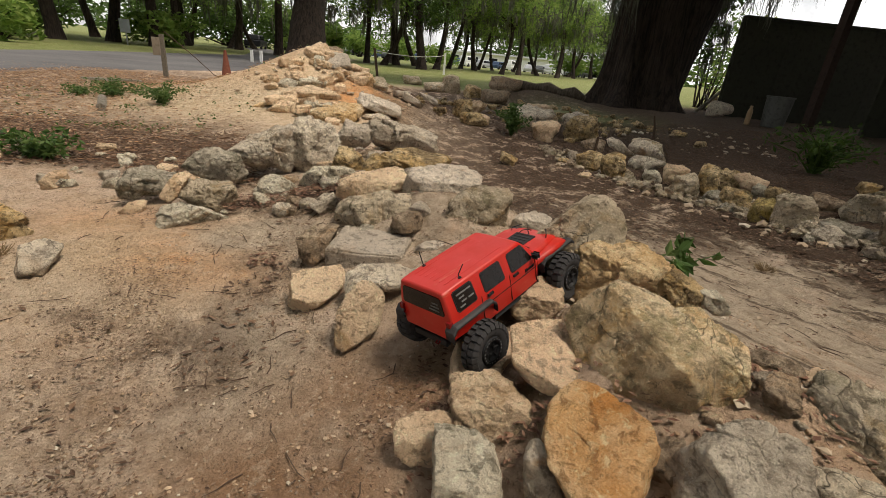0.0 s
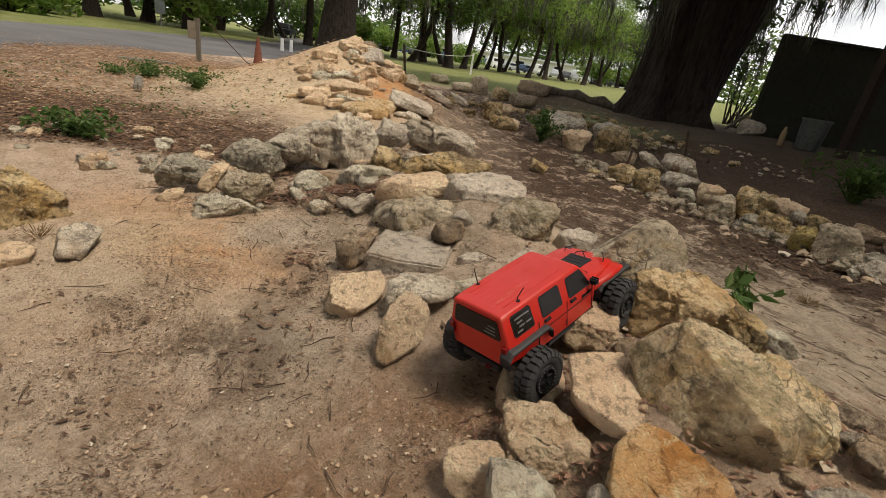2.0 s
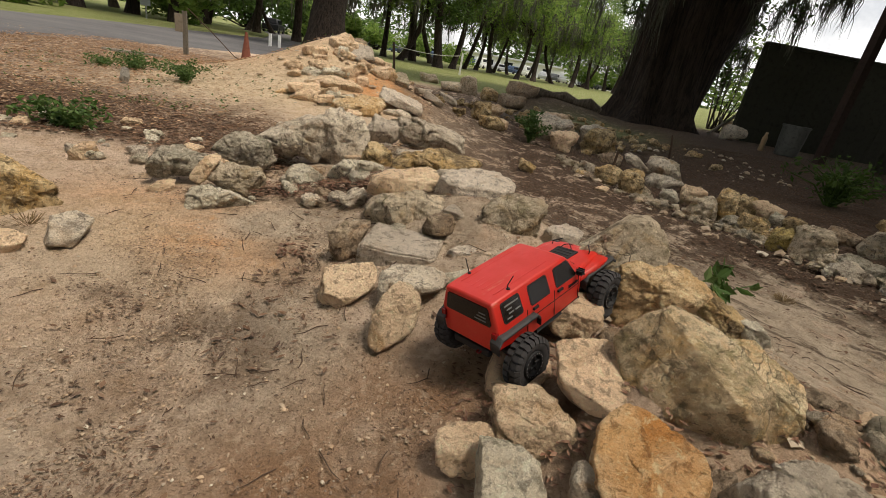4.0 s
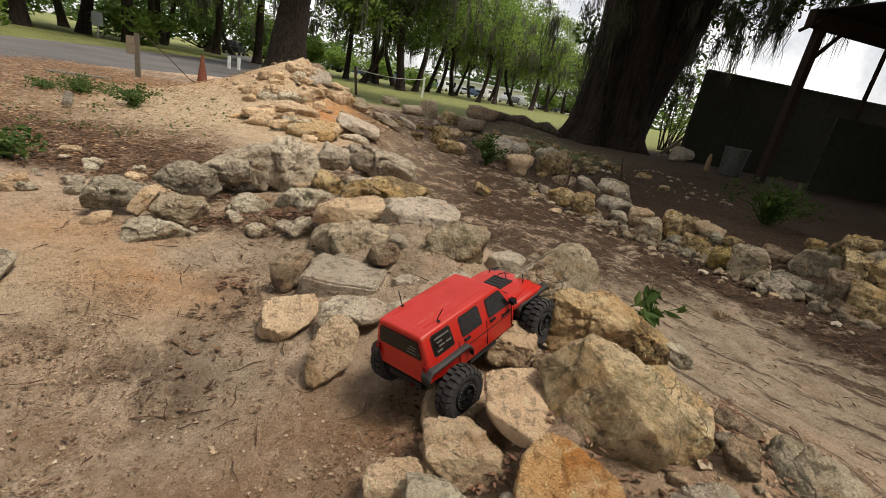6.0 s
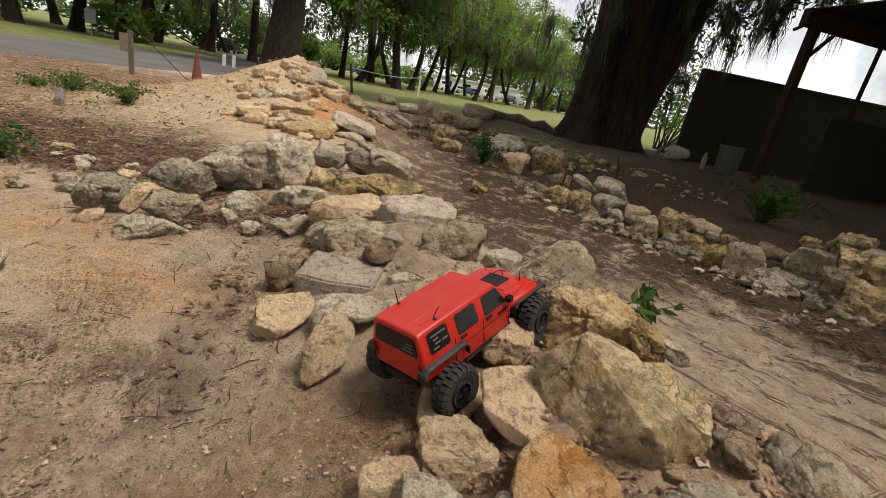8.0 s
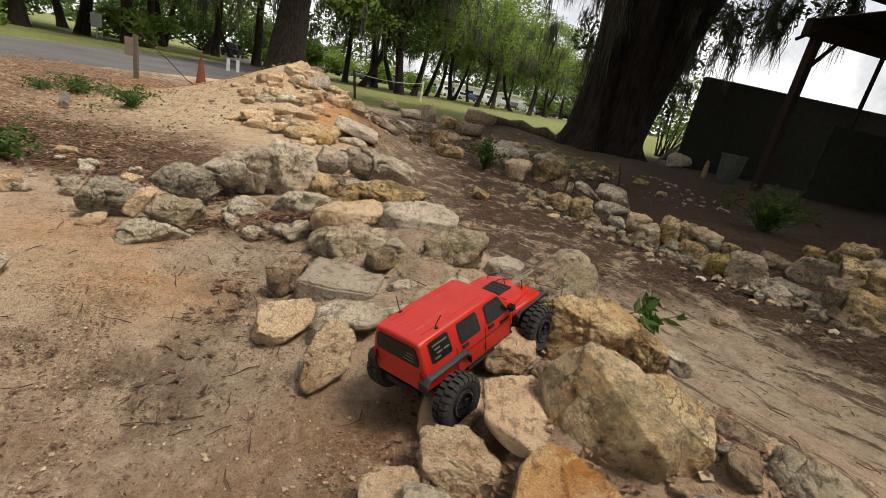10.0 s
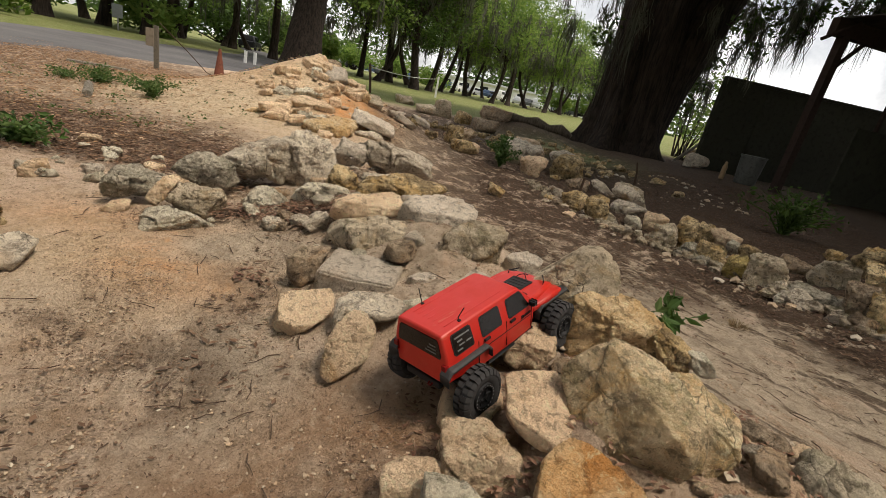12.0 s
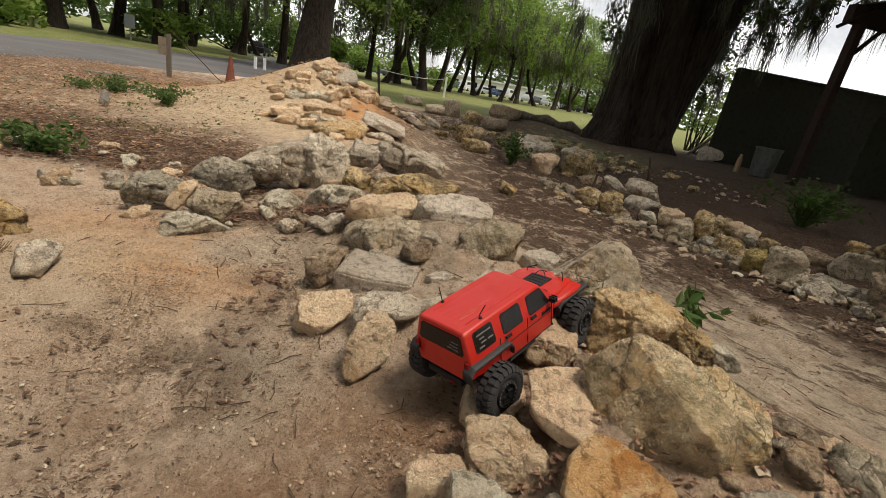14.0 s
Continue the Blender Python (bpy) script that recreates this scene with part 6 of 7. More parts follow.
notice()
for k, (x, y) in enumerate([(-7.3, 19.2), (-7.0, 19.35)]):
    solo("bollard", Geo().box(-0.05, -0.05, -0.2, 0.045, 0.045, 0.46, 0.008), WHITE_PAINT, "white painted wooden bollard at the lane", "bollard", at_ground(x, y), "white bollards")
solo("stake", Geo().box(-0.04, -0.03, -0.3, 0.04, 0.03, 0.95, 0.006), TWIG, "dark leaning wooden stake holding a rope", "stake", at_ground(-2.2, 17.0) @ pose(0, 0, 0, 0, -8, 0))
solo("white_post", Geo().box(-0.055, -0.055, -0.3, 0.055, 0.055, 1.1, 0.008), WHITE_PAINT, "white painted post on the lawn", "post", at_ground(0.1, 27.0))
rope = [(-2.33 + 2.43 * t, 17.0 + 10.0 * t, 0.85 + 0.15 * t - 0.5 * t * (1 - t)) for t in np.linspace(0, 1, 14)]
solo("rope", Geo().tube(rope, 0.014, 5), plain("pale_rope", (0.5, 0.48, 0.42), 0.9), "pale sagging rope between stake and post", "rope")


# ---- the crawler ----
def red_shell():
    """Red plastic with dust, fine scratches and pale scuffs."""
    k = Nodes("red_shell", 0.36)
    dust, fine = k.noise(14.0, 6, 0.65), k.noise(160.0, 4, 0.7)
    scratch = k.noise(60.0, 5, 0.7, None, 0.3, (0.10, 1, 1))
    c = k.mix(k.ramp(dust, (0.4, 0.0), (0.7, 0.5)), (0.52, 0.017, 0.010), (0.42, 0.032, 0.018))
    c = k.mix(k.math("MULTIPLY", k.ramp(scratch, (0.60, 0.0), (0.66, 0.8)), k.ramp(k.noise(9.0, 3), (0.48, 0.0), (0.58, 1.0))), c, (0.50, 0.17, 0.10))
    c = k.mix(k.ramp(fine, (0.66, 0.0), (0.74, 0.5)), c, (0.30, 0.10, 0.06))
    k.bsdf.inputs["Specular IOR Level"].default_value = 0.5
    return k.done(c, k.bump(scratch, 0.12, 0.002), k.ramp(dust, (0.35, 0.28), (0.7, 0.55)))


RED = red_shell()
SMOKED = plain("smoked_window", (0.014, 0.011, 0.010), 0.2, grain=0.2, scale=40)
RUBBER = plain("dusty_rubber", (0.05, 0.048, 0.05), 0.85, grain=0.2, scale=120)
FLARE = plain("faded_plastic", (0.055, 0.053, 0.055), 0.65, grain=0.2, scale=80)
BLACK = plain("black_plastic", (0.02, 0.02, 0.022), 0.6, grain=0.15, scale=150)


def loft(sections):
    """A closed skin through cross sections, each a ring of points."""
    n = len(sections[0])
    f = [(i * n + k, i * n + (k + 1) % n, (i + 1) * n + (k + 1) % n, (i + 1) * n + k) for i in range(len(sections) - 1) for k in range(n)]
    f += [tuple(range(n - 1, -1, -1)), tuple(range((len(sections) - 1) * n, len(sections) * n))]
    return Geo().add([p for s in sections for p in s], f)


def rounded(ob, width, segments=3):
    """Rounds the hard edges of a part."""
    m = ob.modifiers.new("bevel", "BEVEL")
    m.width, m.segments, m.limit_method, m.angle_limit, m.harden_normals = width, segments, "ANGLE", radians(24), True
    ob.data.polygons.foreach_set("use_smooth", [True] * len(ob.data.polygons))
    return ob


def crawler():
    ob = thing("toy_truck", "red toy rock-crawler truck climbing the rocks, black knobbly tyres", "toy truck", Matrix.Translation((0.174, 1.010, 0.234)) @ Matrix.Rotation(radians(46.3), 4, "Z") @ Matrix.Rotation(radians(-13.5), 4, "Y") @ Matrix.Rotation(radians(-8), 4, "X"))
    hw, wr, sill, belt, roof = 0.080, 0.0645, 0.022, 0.0985, 0.1505

    def ring(x, z0, z1, w0, w1, rake=0.0):
        """A cross section of the shell: sill, waist, shoulder, crowned roof."""
        half = [(w0 - 0.004, z0), (w0 + 0.001, (z0 + belt) / 2), (w0, min(belt, z1 - 0.006)), (w1, z1), (w1 * 0.5, z1 + 0.0016)]
        pts = [(-w, z) for w, z in half] + [(w, z) for w, z in half[::-1]]
        return [(x + rake * (z - z0), y, z) for y, z in pts]

    tub = loft([ring(-0.2175, 0.036, roof - 0.002, hw - 0.003, wr - 0.001, 0.03), ring(-0.19, 0.038, roof, hw, wr, 0.02), ring(-0.10, sill, roof + 0.001, hw, wr), ring(0.0, sill, roof + 0.0005, hw, wr), ring(0.034, sill, roof - 0.001, hw, wr), ring(0.041, sill, roof - 0.005, hw, wr - 0.001), ring(0.082, sill, belt + 0.006, hw - 0.001, hw - 0.006)])
    rounded(part("body", tub, RED, ob, "glossy scuffed red plastic shell"), 0.0055, 4)
    hood = loft([ring(0.080, 0.050, belt + 0.004, 0.0745, 0.070), ring(0.12, 0.050, belt + 0.004, 0.072, 0.067), ring(0.165, 0.050, belt + 0.001, 0.066, 0.060), ring(0.198, 0.050, belt - 0.006, 0.058, 0.052), ring(0.206, 0.050, belt - 0.013, 0.055, 0.048)])
    rounded(part("hood", hood, RED, ob), 0.005, 3)
    glass = loft([[(0.0405, y, roof - 0.0105) for y in (-wr + 0.008, wr - 0.008)] + [(0.0725, y, belt + 0.016) for y in (hw - 0.014, -hw + 0.014)], [(0.0435, y, roof - 0.0095) for y in (-wr + 0.008, wr - 0.008)] + [(0.0755, y, belt + 0.017) for y in (hw - 0.014, -hw + 0.014)]])
    part("windscreen", glass, SMOKED, ob, "dark tinted windscreen")
    for s in (-1, 1):
        fender = loft([[(x, s * 0.058, z + 0.002), (x, s * (y - 0.004), z), (x, s * y, z - 0.005), (x, s * (y - 0.001), z - 0.016), (x, s * 0.058, z - 0.016)] for x, y, z in ((0.079, 0.0805, 0.084), (0.100, 0.088, 0.0895), (0.13, 0.091, 0.0915), (0.17, 0.090, 0.0905), (0.198, 0.086, 0.085), (0.212, 0.080, 0.076))])
        rounded(part("front_fender", fender, RED, ob), 0.003, 2)
    vent = part("hood_vent", Geo().box(0.094, -0.030, belt - 0.004, 0.150, 0.028, belt + 0.0076, 0.002), BLACK, ob, "black open vent on the hood")
    for k in range(4):
        part("vent_bar", Geo().box(0.102 + 0.013 * k, -0.024, belt + 0.0066, 0.106 + 0.013 * k, 0.022, belt + 0.0092, 0.001), RUBBER, vent)
    for y, bend in ((-0.012, 0.020), (0.020, -0.014)):
        part("wire", Geo().tube([(0.148, y, belt + 0.006), (0.156, y + bend * 0.4, belt + 0.012), (0.168, y + bend, belt + 0.011), (0.178, y + bend * 1.2, belt + 0.004)], 0.0013, 6), BLACK, ob)
    for y in (-0.046, 0.046):
        part("hood_catch", Geo().tube([(0.160, y * 1.15, belt), (0.163, y * 1.15, belt + 0.010), (0.185, y * 0.8, belt + 0.012)], 0.0016, 5), BLACK, ob)
    for k in range(7):
        y = -0.045 + k * 0.015
        part("roof_rib", Geo().box(-0.185, y - 0.0016, roof + 0.0004, -0.005, y + 0.0016, roof + 0.0022, 0.0006), RED, ob)
    # side glass and door lines, both sides
    def side(z):
        return hw + 0.0008 - max(0.0, z - belt) / (roof - belt) * (hw - wr)

    for s in (-1, 1):
        for name, x0, x1 in (("quarter_window", -0.192, -0.136), ("rear_door_window", -0.107, -0.043), ("front_door_window", -0.016, 0.057)):
            z0, z1 = belt + 0.002, roof - 0.0105
            x2 = x1 - (0.019 if name == "front_door_window" else 0.001)
            ring1 = [(x0 + 0.004, z0), (x1 - 0.003, z0), (x1, z0 + 0.004), (x2, z1 - 0.004), (x2 - 0.004, z1), (x0 + 0.005, z1), (x0 + 0.001, z1 - 0.004), (x0, z0 + 0.004)]
            rim1 = [(x + (0.0022 if x > (x0 + x1) / 2 else -0.0022), z + (0.0022 if z > (z0 + z1) / 2 else -0.0022)) for x, z in ring1]
            g = loft([[(x, s * (side(z) - 0.003), z) for x, z in ring1], [(x, s * (side(z) + 0.0007), z) for x, z in ring1]])
            w = part(name, g, SMOKED, ob, "dark tinted window")
            part("seal", loft([[(x, s * (side(z) - 0.003), z) for x, z in rim1], [(x, s * (side(z) + 0.0002), z) for x, z in rim1]]), BLACK, w)
            if name == "quarter_window":
                for r in range(4):
                    z = z1 - 0.009 - r * 0.0085
                    for q in range(2 - (r % 2)):
                        xa = x0 + 0.007 + q * 0.021 + 0.004 * (r % 3)
                        xb = xa + 0.016 + 0.006 * (r == 0)
                        part("print_bar", Geo().add([(xa, s * (side(z) + 0.0013), z), (xb, s * (side(z) + 0.0013), z), (xb, s * (side(z + 0.0034) + 0.0013), z + 0.0034), (xa, s * (side(z + 0.0034) + 0.0013), z + 0.0034)], [(0, 1, 2, 3)]), plain_grey, w)
        part("door_seam", Geo().box(-0.092, s * (hw - 0.0005), 0.0705, 0.066, s * (hw + 0.0016), 0.0722), BLACK, ob, "dark crease along the doors")
        for x in (-0.122, -0.026, 0.070):
            part("door_seam", Geo().box(x - 0.0006, s * (hw - 0.0006), sill + 0.012, x + 0.0006, s * (hw + 0.0014), belt - 0.001), BLACK, ob)
        for x in (-0.096, -0.006):
            part("door_handle", Geo().box(x - 0.008, s * (hw - 0.001), 0.0885, x + 0.008, s * (hw + 0.0042), 0.0925, 0.0012), BLACK, ob)
        badge = part("badge", Geo().box(0.030, s * (hw - 0.001), 0.0765, 0.036, s * (hw + 0.0016), 0.0835, 0.001), BLACK, ob, "small dark badge bars")
        for k in range(4):
            part("badge_bar", Geo().box(0.038 + 0.007 * k, s * (hw - 0.001), 0.0775, 0.043 + 0.007 * k, s * (hw + 0.0016), 0.0815 + 0.001 * (k % 2), 0.0008), BLACK, badge)
        mirror = part("mirror", Geo().box(0.058, s * (hw + 0.005), belt + 0.004, 0.067, s * (hw + 0.015), belt + 0.014, 0.003), BLACK, ob)
        part("mirror_arm", Geo().tube([(0.062, s * (hw - 0.002), belt + 0.003), (0.062, s * (hw + 0.008), belt + 0.007)], 0.0018, 6), BLACK, mirror)
        part("sill", Geo().box(-0.085, s * (hw - 0.018), sill - 0.007, 0.082, s * (hw - 0.006), sill + 0.003, 0.003), BLACK, ob)
        # flares
        for cx in (-0.158, 0.158):
            arc = []
            for k in range(11):
                a = radians(27 + 126 * k / 10)
                rx, rz = 0.076, 0.072
                arc.append((cx - rx * max(-0.90, min(0.90, 1.22 * math.cos(a))), 0.013 + rz * min(0.94, 1.22 * math.sin(a))))
            sec = [[(x, s * 0.066, z + 0.002), (x, s * 0.088, z + 0.0005), (x, s * 0.0925, z - 0.003), (x, s * 0.0915, z - 0.0085), (x, s * 0.086, z - 0.0095), (x, s * 0.066, z - 0.004)] for x, z in arc]
            rounded(part("fender_flare", loft(sec), FLARE, ob, "faded grey-black fender flare"), 0.002, 2)
    # tail
    def tail(z):
        return -0.2188 + 0.03 * (z - 0.036)

    back = [(-0.060, belt - 0.002), (0.060, belt - 0.002), (0.063, belt + 0.003), (0.0565, 0.134), (0.052, 0.138), (-0.052, 0.138), (-0.0565, 0.134), (-0.063, belt + 0.003)]
    rear = loft([[(tail(z) + 0.004, y, z) for y, z in back], [(tail(z) - 0.0006, y, z) for y, z in back]])
    w = part("rear_window", rear, SMOKED, ob, "dark tinted rear window")
    for r in range(3):
        z = 0.104 + r * 0.008
        part("print_bar", Geo().box(tail(z) - 0.0012, -0.050, z, tail(z) - 0.0004, -0.050 + 0.030 - 0.006 * r, z + 0.003), plain_grey, w)
    lamp_red = plain("tail_lamp_red", (0.22, 0.01, 0.01), 0.25)
    for s in (-1, 1):
        part("tail_lamp", Geo().box(-0.2215, s * 0.072 - 0.006, 0.066, -0.210, s * 0.072 + 0.006, 0.088, 0.002), lamp_red, ob)
        aerial = part("aerial", Geo().tube([(-0.150, s * 0.054, roof - 0.002), (-0.152, s * 0.054, roof + 0.010), (-0.149, s * 0.060, roof + 0.022), (-0.146, s * 0.066, roof + 0.034)], [0.0012, 0.0012, 0.0011, 0.0010], 6), BLACK, ob, "thin black stub aerial")
        part("aerial_foot", Geo().lathe([(0.0, 0.0), (0.0045, 0.0), (0.004, 0.003), (0.0, 0.0035)], 12), BLACK, aerial).location = (-0.150, s * 0.054, roof)
    part("rear_bumper", Geo().box(-0.216, -0.050, 0.014, -0.202, 0.050, 0.030, 0.003), BLACK, ob)
    part("tow_hook", Geo().tube([(-0.215, -0.03, 0.022), (-0.222, -0.03, 0.020), (-0.222, -0.022, 0.020), (-0.215, -0.022, 0.022)], 0.002, 6), lamp_red, ob)
    part("front_bumper", Geo().box(0.208, -0.062, 0.030, 0.226, 0.062, 0.046, 0.004), BLACK, ob)
    part("grille", Geo().box(0.2045, -0.042, 0.056, 0.2085, 0.042, 0.080, 0.001), BLACK, ob)
    part("chassis", Geo().box(-0.20, -0.035, 0.004, 0.20, 0.035, 0.040, 0.005).box(-0.16, -0.05, -0.004, 0.16, -0.04, 0.016).box(-0.16, 0.04, -0.004, 0.16, 0.05, 0.016), BLACK, ob)
    # wheels, each pair on its axle's own tilt
    knobs = 24
    tyre = Geo().lathe([(0.030, -0.015), (0.034, -0.0180), (0.046, -0.0200), (0.0535, -0.0180), (0.0565, -0.0145), (0.0572, 0.0), (0.0565, 0.0145), (0.0535, 0.0180), (0.046, 0.0200), (0.034, 0.0180), (0.030, 0.015)], 48, "y")
    tread = {}
    for s in (-1, 1):
        t, pts = 0.0052, []
        for rad, yy in ((0.0545, 0.002), (0.0545, 0.0160), (0.047, 0.0198), (0.0610, 0.002), (0.0603, 0.0155), (0.0505, 0.0214)):
            pts += [(rad, s * yy, -t), (rad, s * yy, t)]
        tread[s] = Geo().add(pts, [(6, 7, 9, 8), (8, 9, 11, 10), (0, 2, 8, 6), (2, 4, 10, 8), (1, 7, 9, 3), (3, 9, 11, 5), (4, 5, 11, 10), (0, 6, 7, 1)]).mesh("tread_knob", RUBBER)
    for x, droop in ((-0.1565, 0.0045), (0.1565, -0.0055)):
        part("axle", Geo().tube([(x, -0.09, -droop), (x, 0.09, droop)], 0.008, 10).box(x - 0.016, -0.028, -0.016, x + 0.016, 0.012, 0.016, 0.005), BLACK, ob)
        for s in (-1, 1):
            w = part("wheel", tyre, RUBBER, ob, "dusty black knobbly tyre", True)
            w.location = (x, s * 0.1025, s * droop)
            for k in range(knobs):
                for q in (-1, 1):
                    knob = new("tread_knob", tread[q])
                    knob.parent, knob.rotation_euler = w, (0, 2 * math.pi * (k + 0.25 * q) / knobs, 0)
            part("rim", Geo().lathe([(0.0, s * 0.010), (0.010, s * 0.010), (0.012, s * 0.015), (0.019, s * 0.014), (0.022, s * 0.0175), (0.0235, s * 0.0205), (0.0300, s * 0.0210), (0.0312, s * 0.0175), (0.031, -s * 0.015), (0.0, -s * 0.015)], 32, "y"), BLACK, w)
            for k in range(6):
                a = 2 * math.pi * k / 6
                part("spoke", Geo().tube([(0.009 * math.cos(a), s * 0.0135, 0.009 * math.sin(a)), (0.023 * math.cos(a), s * 0.016, 0.023 * math.sin(a))], 0.0022, 5), BLACK, w)
            b = Geo()
            for k in range(20):
                a = 2 * math.pi * k / 20
                b.box(0.0268 * math.cos(a) - 0.0011, s * 0.0208 - 0.001, 0.0268 * math.sin(a) - 0.0011, 0.0268 * math.cos(a) + 0.0011, s * 0.0208 + 0.0016, 0.0268 * math.sin(a) + 0.0011)
            part("rim_bolts", b, STEEL, w)
    for x in (-0.135, 0.135):
        for s in (-1, 1):
            part("shock_absorber", Geo().tube([(x, s * 0.055, 0.0), (x * 0.9, s * 0.045, 0.075)], 0.006, 8), STEEL, ob)
    return ob


plain_grey = plain("pale_print", (0.15, 0.15, 0.15), 0.6)
crawler()


# ---- litter, pebbles, twigs ----
def scatter(rng, count, x0, x1, y0, y1, chance):
    """Places on the ground kept by chance(x, y)."""
    x, y = rng.uniform(x0, x1, count), rng.uniform(y0, y1, count)
    keep = rng.uniform(0, 1, count) < chance(x, y)
    x, y = x[keep], y[keep]
    return x, y, ground_z(x, y)


def ground_leaves(name, rng, x, y, z, size, material, label, lift=0.006):
    n = len(x)
    a = rng.uniform(0, 2 * math.pi, n)
    s = size * rng.uniform(0.5, 1.3, n)
    w = s * rng.uniform(0.25, 0.5, n)
    curl = s * rng.uniform(0.03, 0.24, n)
    tip = rng.normal(0, 0.25, n) * s
    c, q = np.cos(a), np.sin(a)
    z = z + lift + rng.uniform(0, 0.008, n)

    def at(u, v, h):
        return np.stack([x + u * c - v * q, y + u * q + v * c, z + h], 1)

    v = np.stack([at(-s, 0 * s, tip * 0.3 + curl * 0.6), at(-0.1 * s, w, curl), at(s, 0 * s, curl * 0.7 - tip * 0.3), at(-0.1 * s, -w, curl * 0.9), at(-0.1 * s, 0 * s, 0 * s)], 1).reshape(-1, 3)
    i = np.arange(n) * 5
    f = np.concatenate([np.stack([i, i + 1, i + 4], 1), np.stack([i + 1, i + 2, i + 4], 1), np.stack([i + 2, i + 3, i + 4], 1), np.stack([i + 3, i, i + 4], 1)])
    solo(name, Geo().add(v, f.tolist()), material, label, "leaf litter", kind="stuff")


rng = np.random.default_rng(303)
x, y, z = scatter(rng, 60000, -6, 1.0, 1.9, 9, lambda x, y: np.clip(zones(x, y)[0], 0, 1) * (x < -0.3) * 0.75)
ground_leaves("russet_leaf_litter", rng, x, y, z, 0.018, RED_LEAF, "russet dry leaves strewn over the soil", 0.012)
x, y, z = scatter(rng, 16000, -1.1, 0.2, 1.0, 2.6, lambda x, y: (zones(x, y)[0] > 0.55) * (y > 1.36) * 0.8)
ground_leaves("rock_leaf_litter", rng, x, y, z, 0.012, POCKET_LEAF, "dark russet leaf scraps caught between the rocks", 0.012)
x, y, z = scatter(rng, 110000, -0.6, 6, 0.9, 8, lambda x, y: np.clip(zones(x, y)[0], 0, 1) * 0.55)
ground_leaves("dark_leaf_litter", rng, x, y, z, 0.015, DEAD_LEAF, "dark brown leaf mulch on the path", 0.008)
x, y, z = scatter(rng, 60000, -4.0, -0.8, 2.05, 3.9, lambda x, y: np.clip(zones(x, y)[0], 0, 1) * (1 - smooth(2.9, 3.9, y)) * 0.6)
ground_leaves("brown_leaf_litter", rng, x, y, z, 0.014, DEAD_LEAF, "dark brown leaf litter between pale stones", 0.012)


x, y, z = scatter(rng, 34000, -7.5, -1.7, 2.6, 9.5, lambda x, y: (0.25 + 0.75 * smooth(2.0, 3.4, -x + 0.1 * (y - 5))) * (1 - smooth(7.6, 9.2, y + 0.5 * (x + 4))))
ground_leaves("tan_leaf_litter", rng, x, y, z, 0.020, TAN_LEAF, "tan and orange dry leaves strewn over pale sand", 0.012)


def clumps(x, y):
    """Patchy chance: litter gathers in drifts."""
    return np.array([max(0.0, noise.fractal(Vector((a * 4.2, b * 4.2, 7.0)), 0.8, 2.0, 3) + 0.12) for a, b in zip(x, y)])


x, y, z = scatter(rng, 30000, -1.5, 0.1, 0.3, 2.1, lambda x, y: np.clip(zones(x, y)[0] * 0.8 + clumps(x, y) ** 1.6 * 2.0, 0, 1) * 0.8)
ground_leaves("scattered_leaves", rng, x, y, z, 0.005, DEAD_LEAF, "small dead leaves scattered on sand", 0.004)
x, y, z = scatter(rng, 1100, -1.3, 0.1, 0.4, 1.7, lambda x, y: 0.03 + 0.5 * np.exp(-((x + 0.85) / 0.35) ** 2 - ((y - 0.6) / 0.3) ** 2) + 0.20 * np.exp(-((x + 0.66) / 0.22) ** 2 - ((y - 1.05) / 0.13) ** 2) + 0.16 * np.exp(-((x + 0.54) / 0.12) ** 2 - ((y - 1.34) / 0.18) ** 2))
ground_leaves("fallen_leaves", rng, x, y, z, 0.011, DEAD_LEAF, "larger curled brown leaves on sand", 0.006)


x, y, z = scatter(rng, 5200, 0.0, 0.95, 0.42, 1.05, lambda x, y: 0.30 + 0.5 * (np.sin(31 * x + 5) * np.sin(27 * y) > 0.2))
ground_leaves("crevice_litter", rng, x, y, z, 0.009, POCKET_LEAF, "dark leaf scraps caught between the rocks", 0.006)


def pebbles(name, rng, x, y, z, lo, hi, label, material=PEBBLE):
    base = np.array([(1, 0, 0), (-1, 0, 0), (0, 1, 0), (0, -1, 0), (0, 0, 1), (0, 0, -1), (0.6, 0.6, 0.55), (-0.6, 0.6, 0.55), (0.6, -0.6, 0.55), (-0.6, -0.6, 0.55)])
    tri = [(4, 6, 7), (4, 7, 9), (4, 9, 8), (4, 8, 6), (0, 6, 8), (1, 9, 7), (2, 7, 6), (3, 8, 9), (0, 2, 6), (1, 7, 2), (1, 3, 9), (0, 8, 3)]
    g = Geo()
    for a, b, c in zip(x, y, z):
        s = lo * (hi / lo) ** (rng.uniform() ** 2.2)
        t = rng.uniform(0, 6.28)
        p = base * rng.uniform(0.7, 1.2, (10, 1)) * s * np.array([1, rng.uniform(0.6, 1), rng.uniform(0.5, 0.9)])
        g.add(np.stack([a + p[:, 0] * math.cos(t) - p[:, 1] * math.sin(t), b + p[:, 0] * math.sin(t) + p[:, 1] * math.cos(t), c + p[:, 2] + 0.15 * s], 1), tri)
    solo(name, g, material, label, "pebbles", kind="stuff")


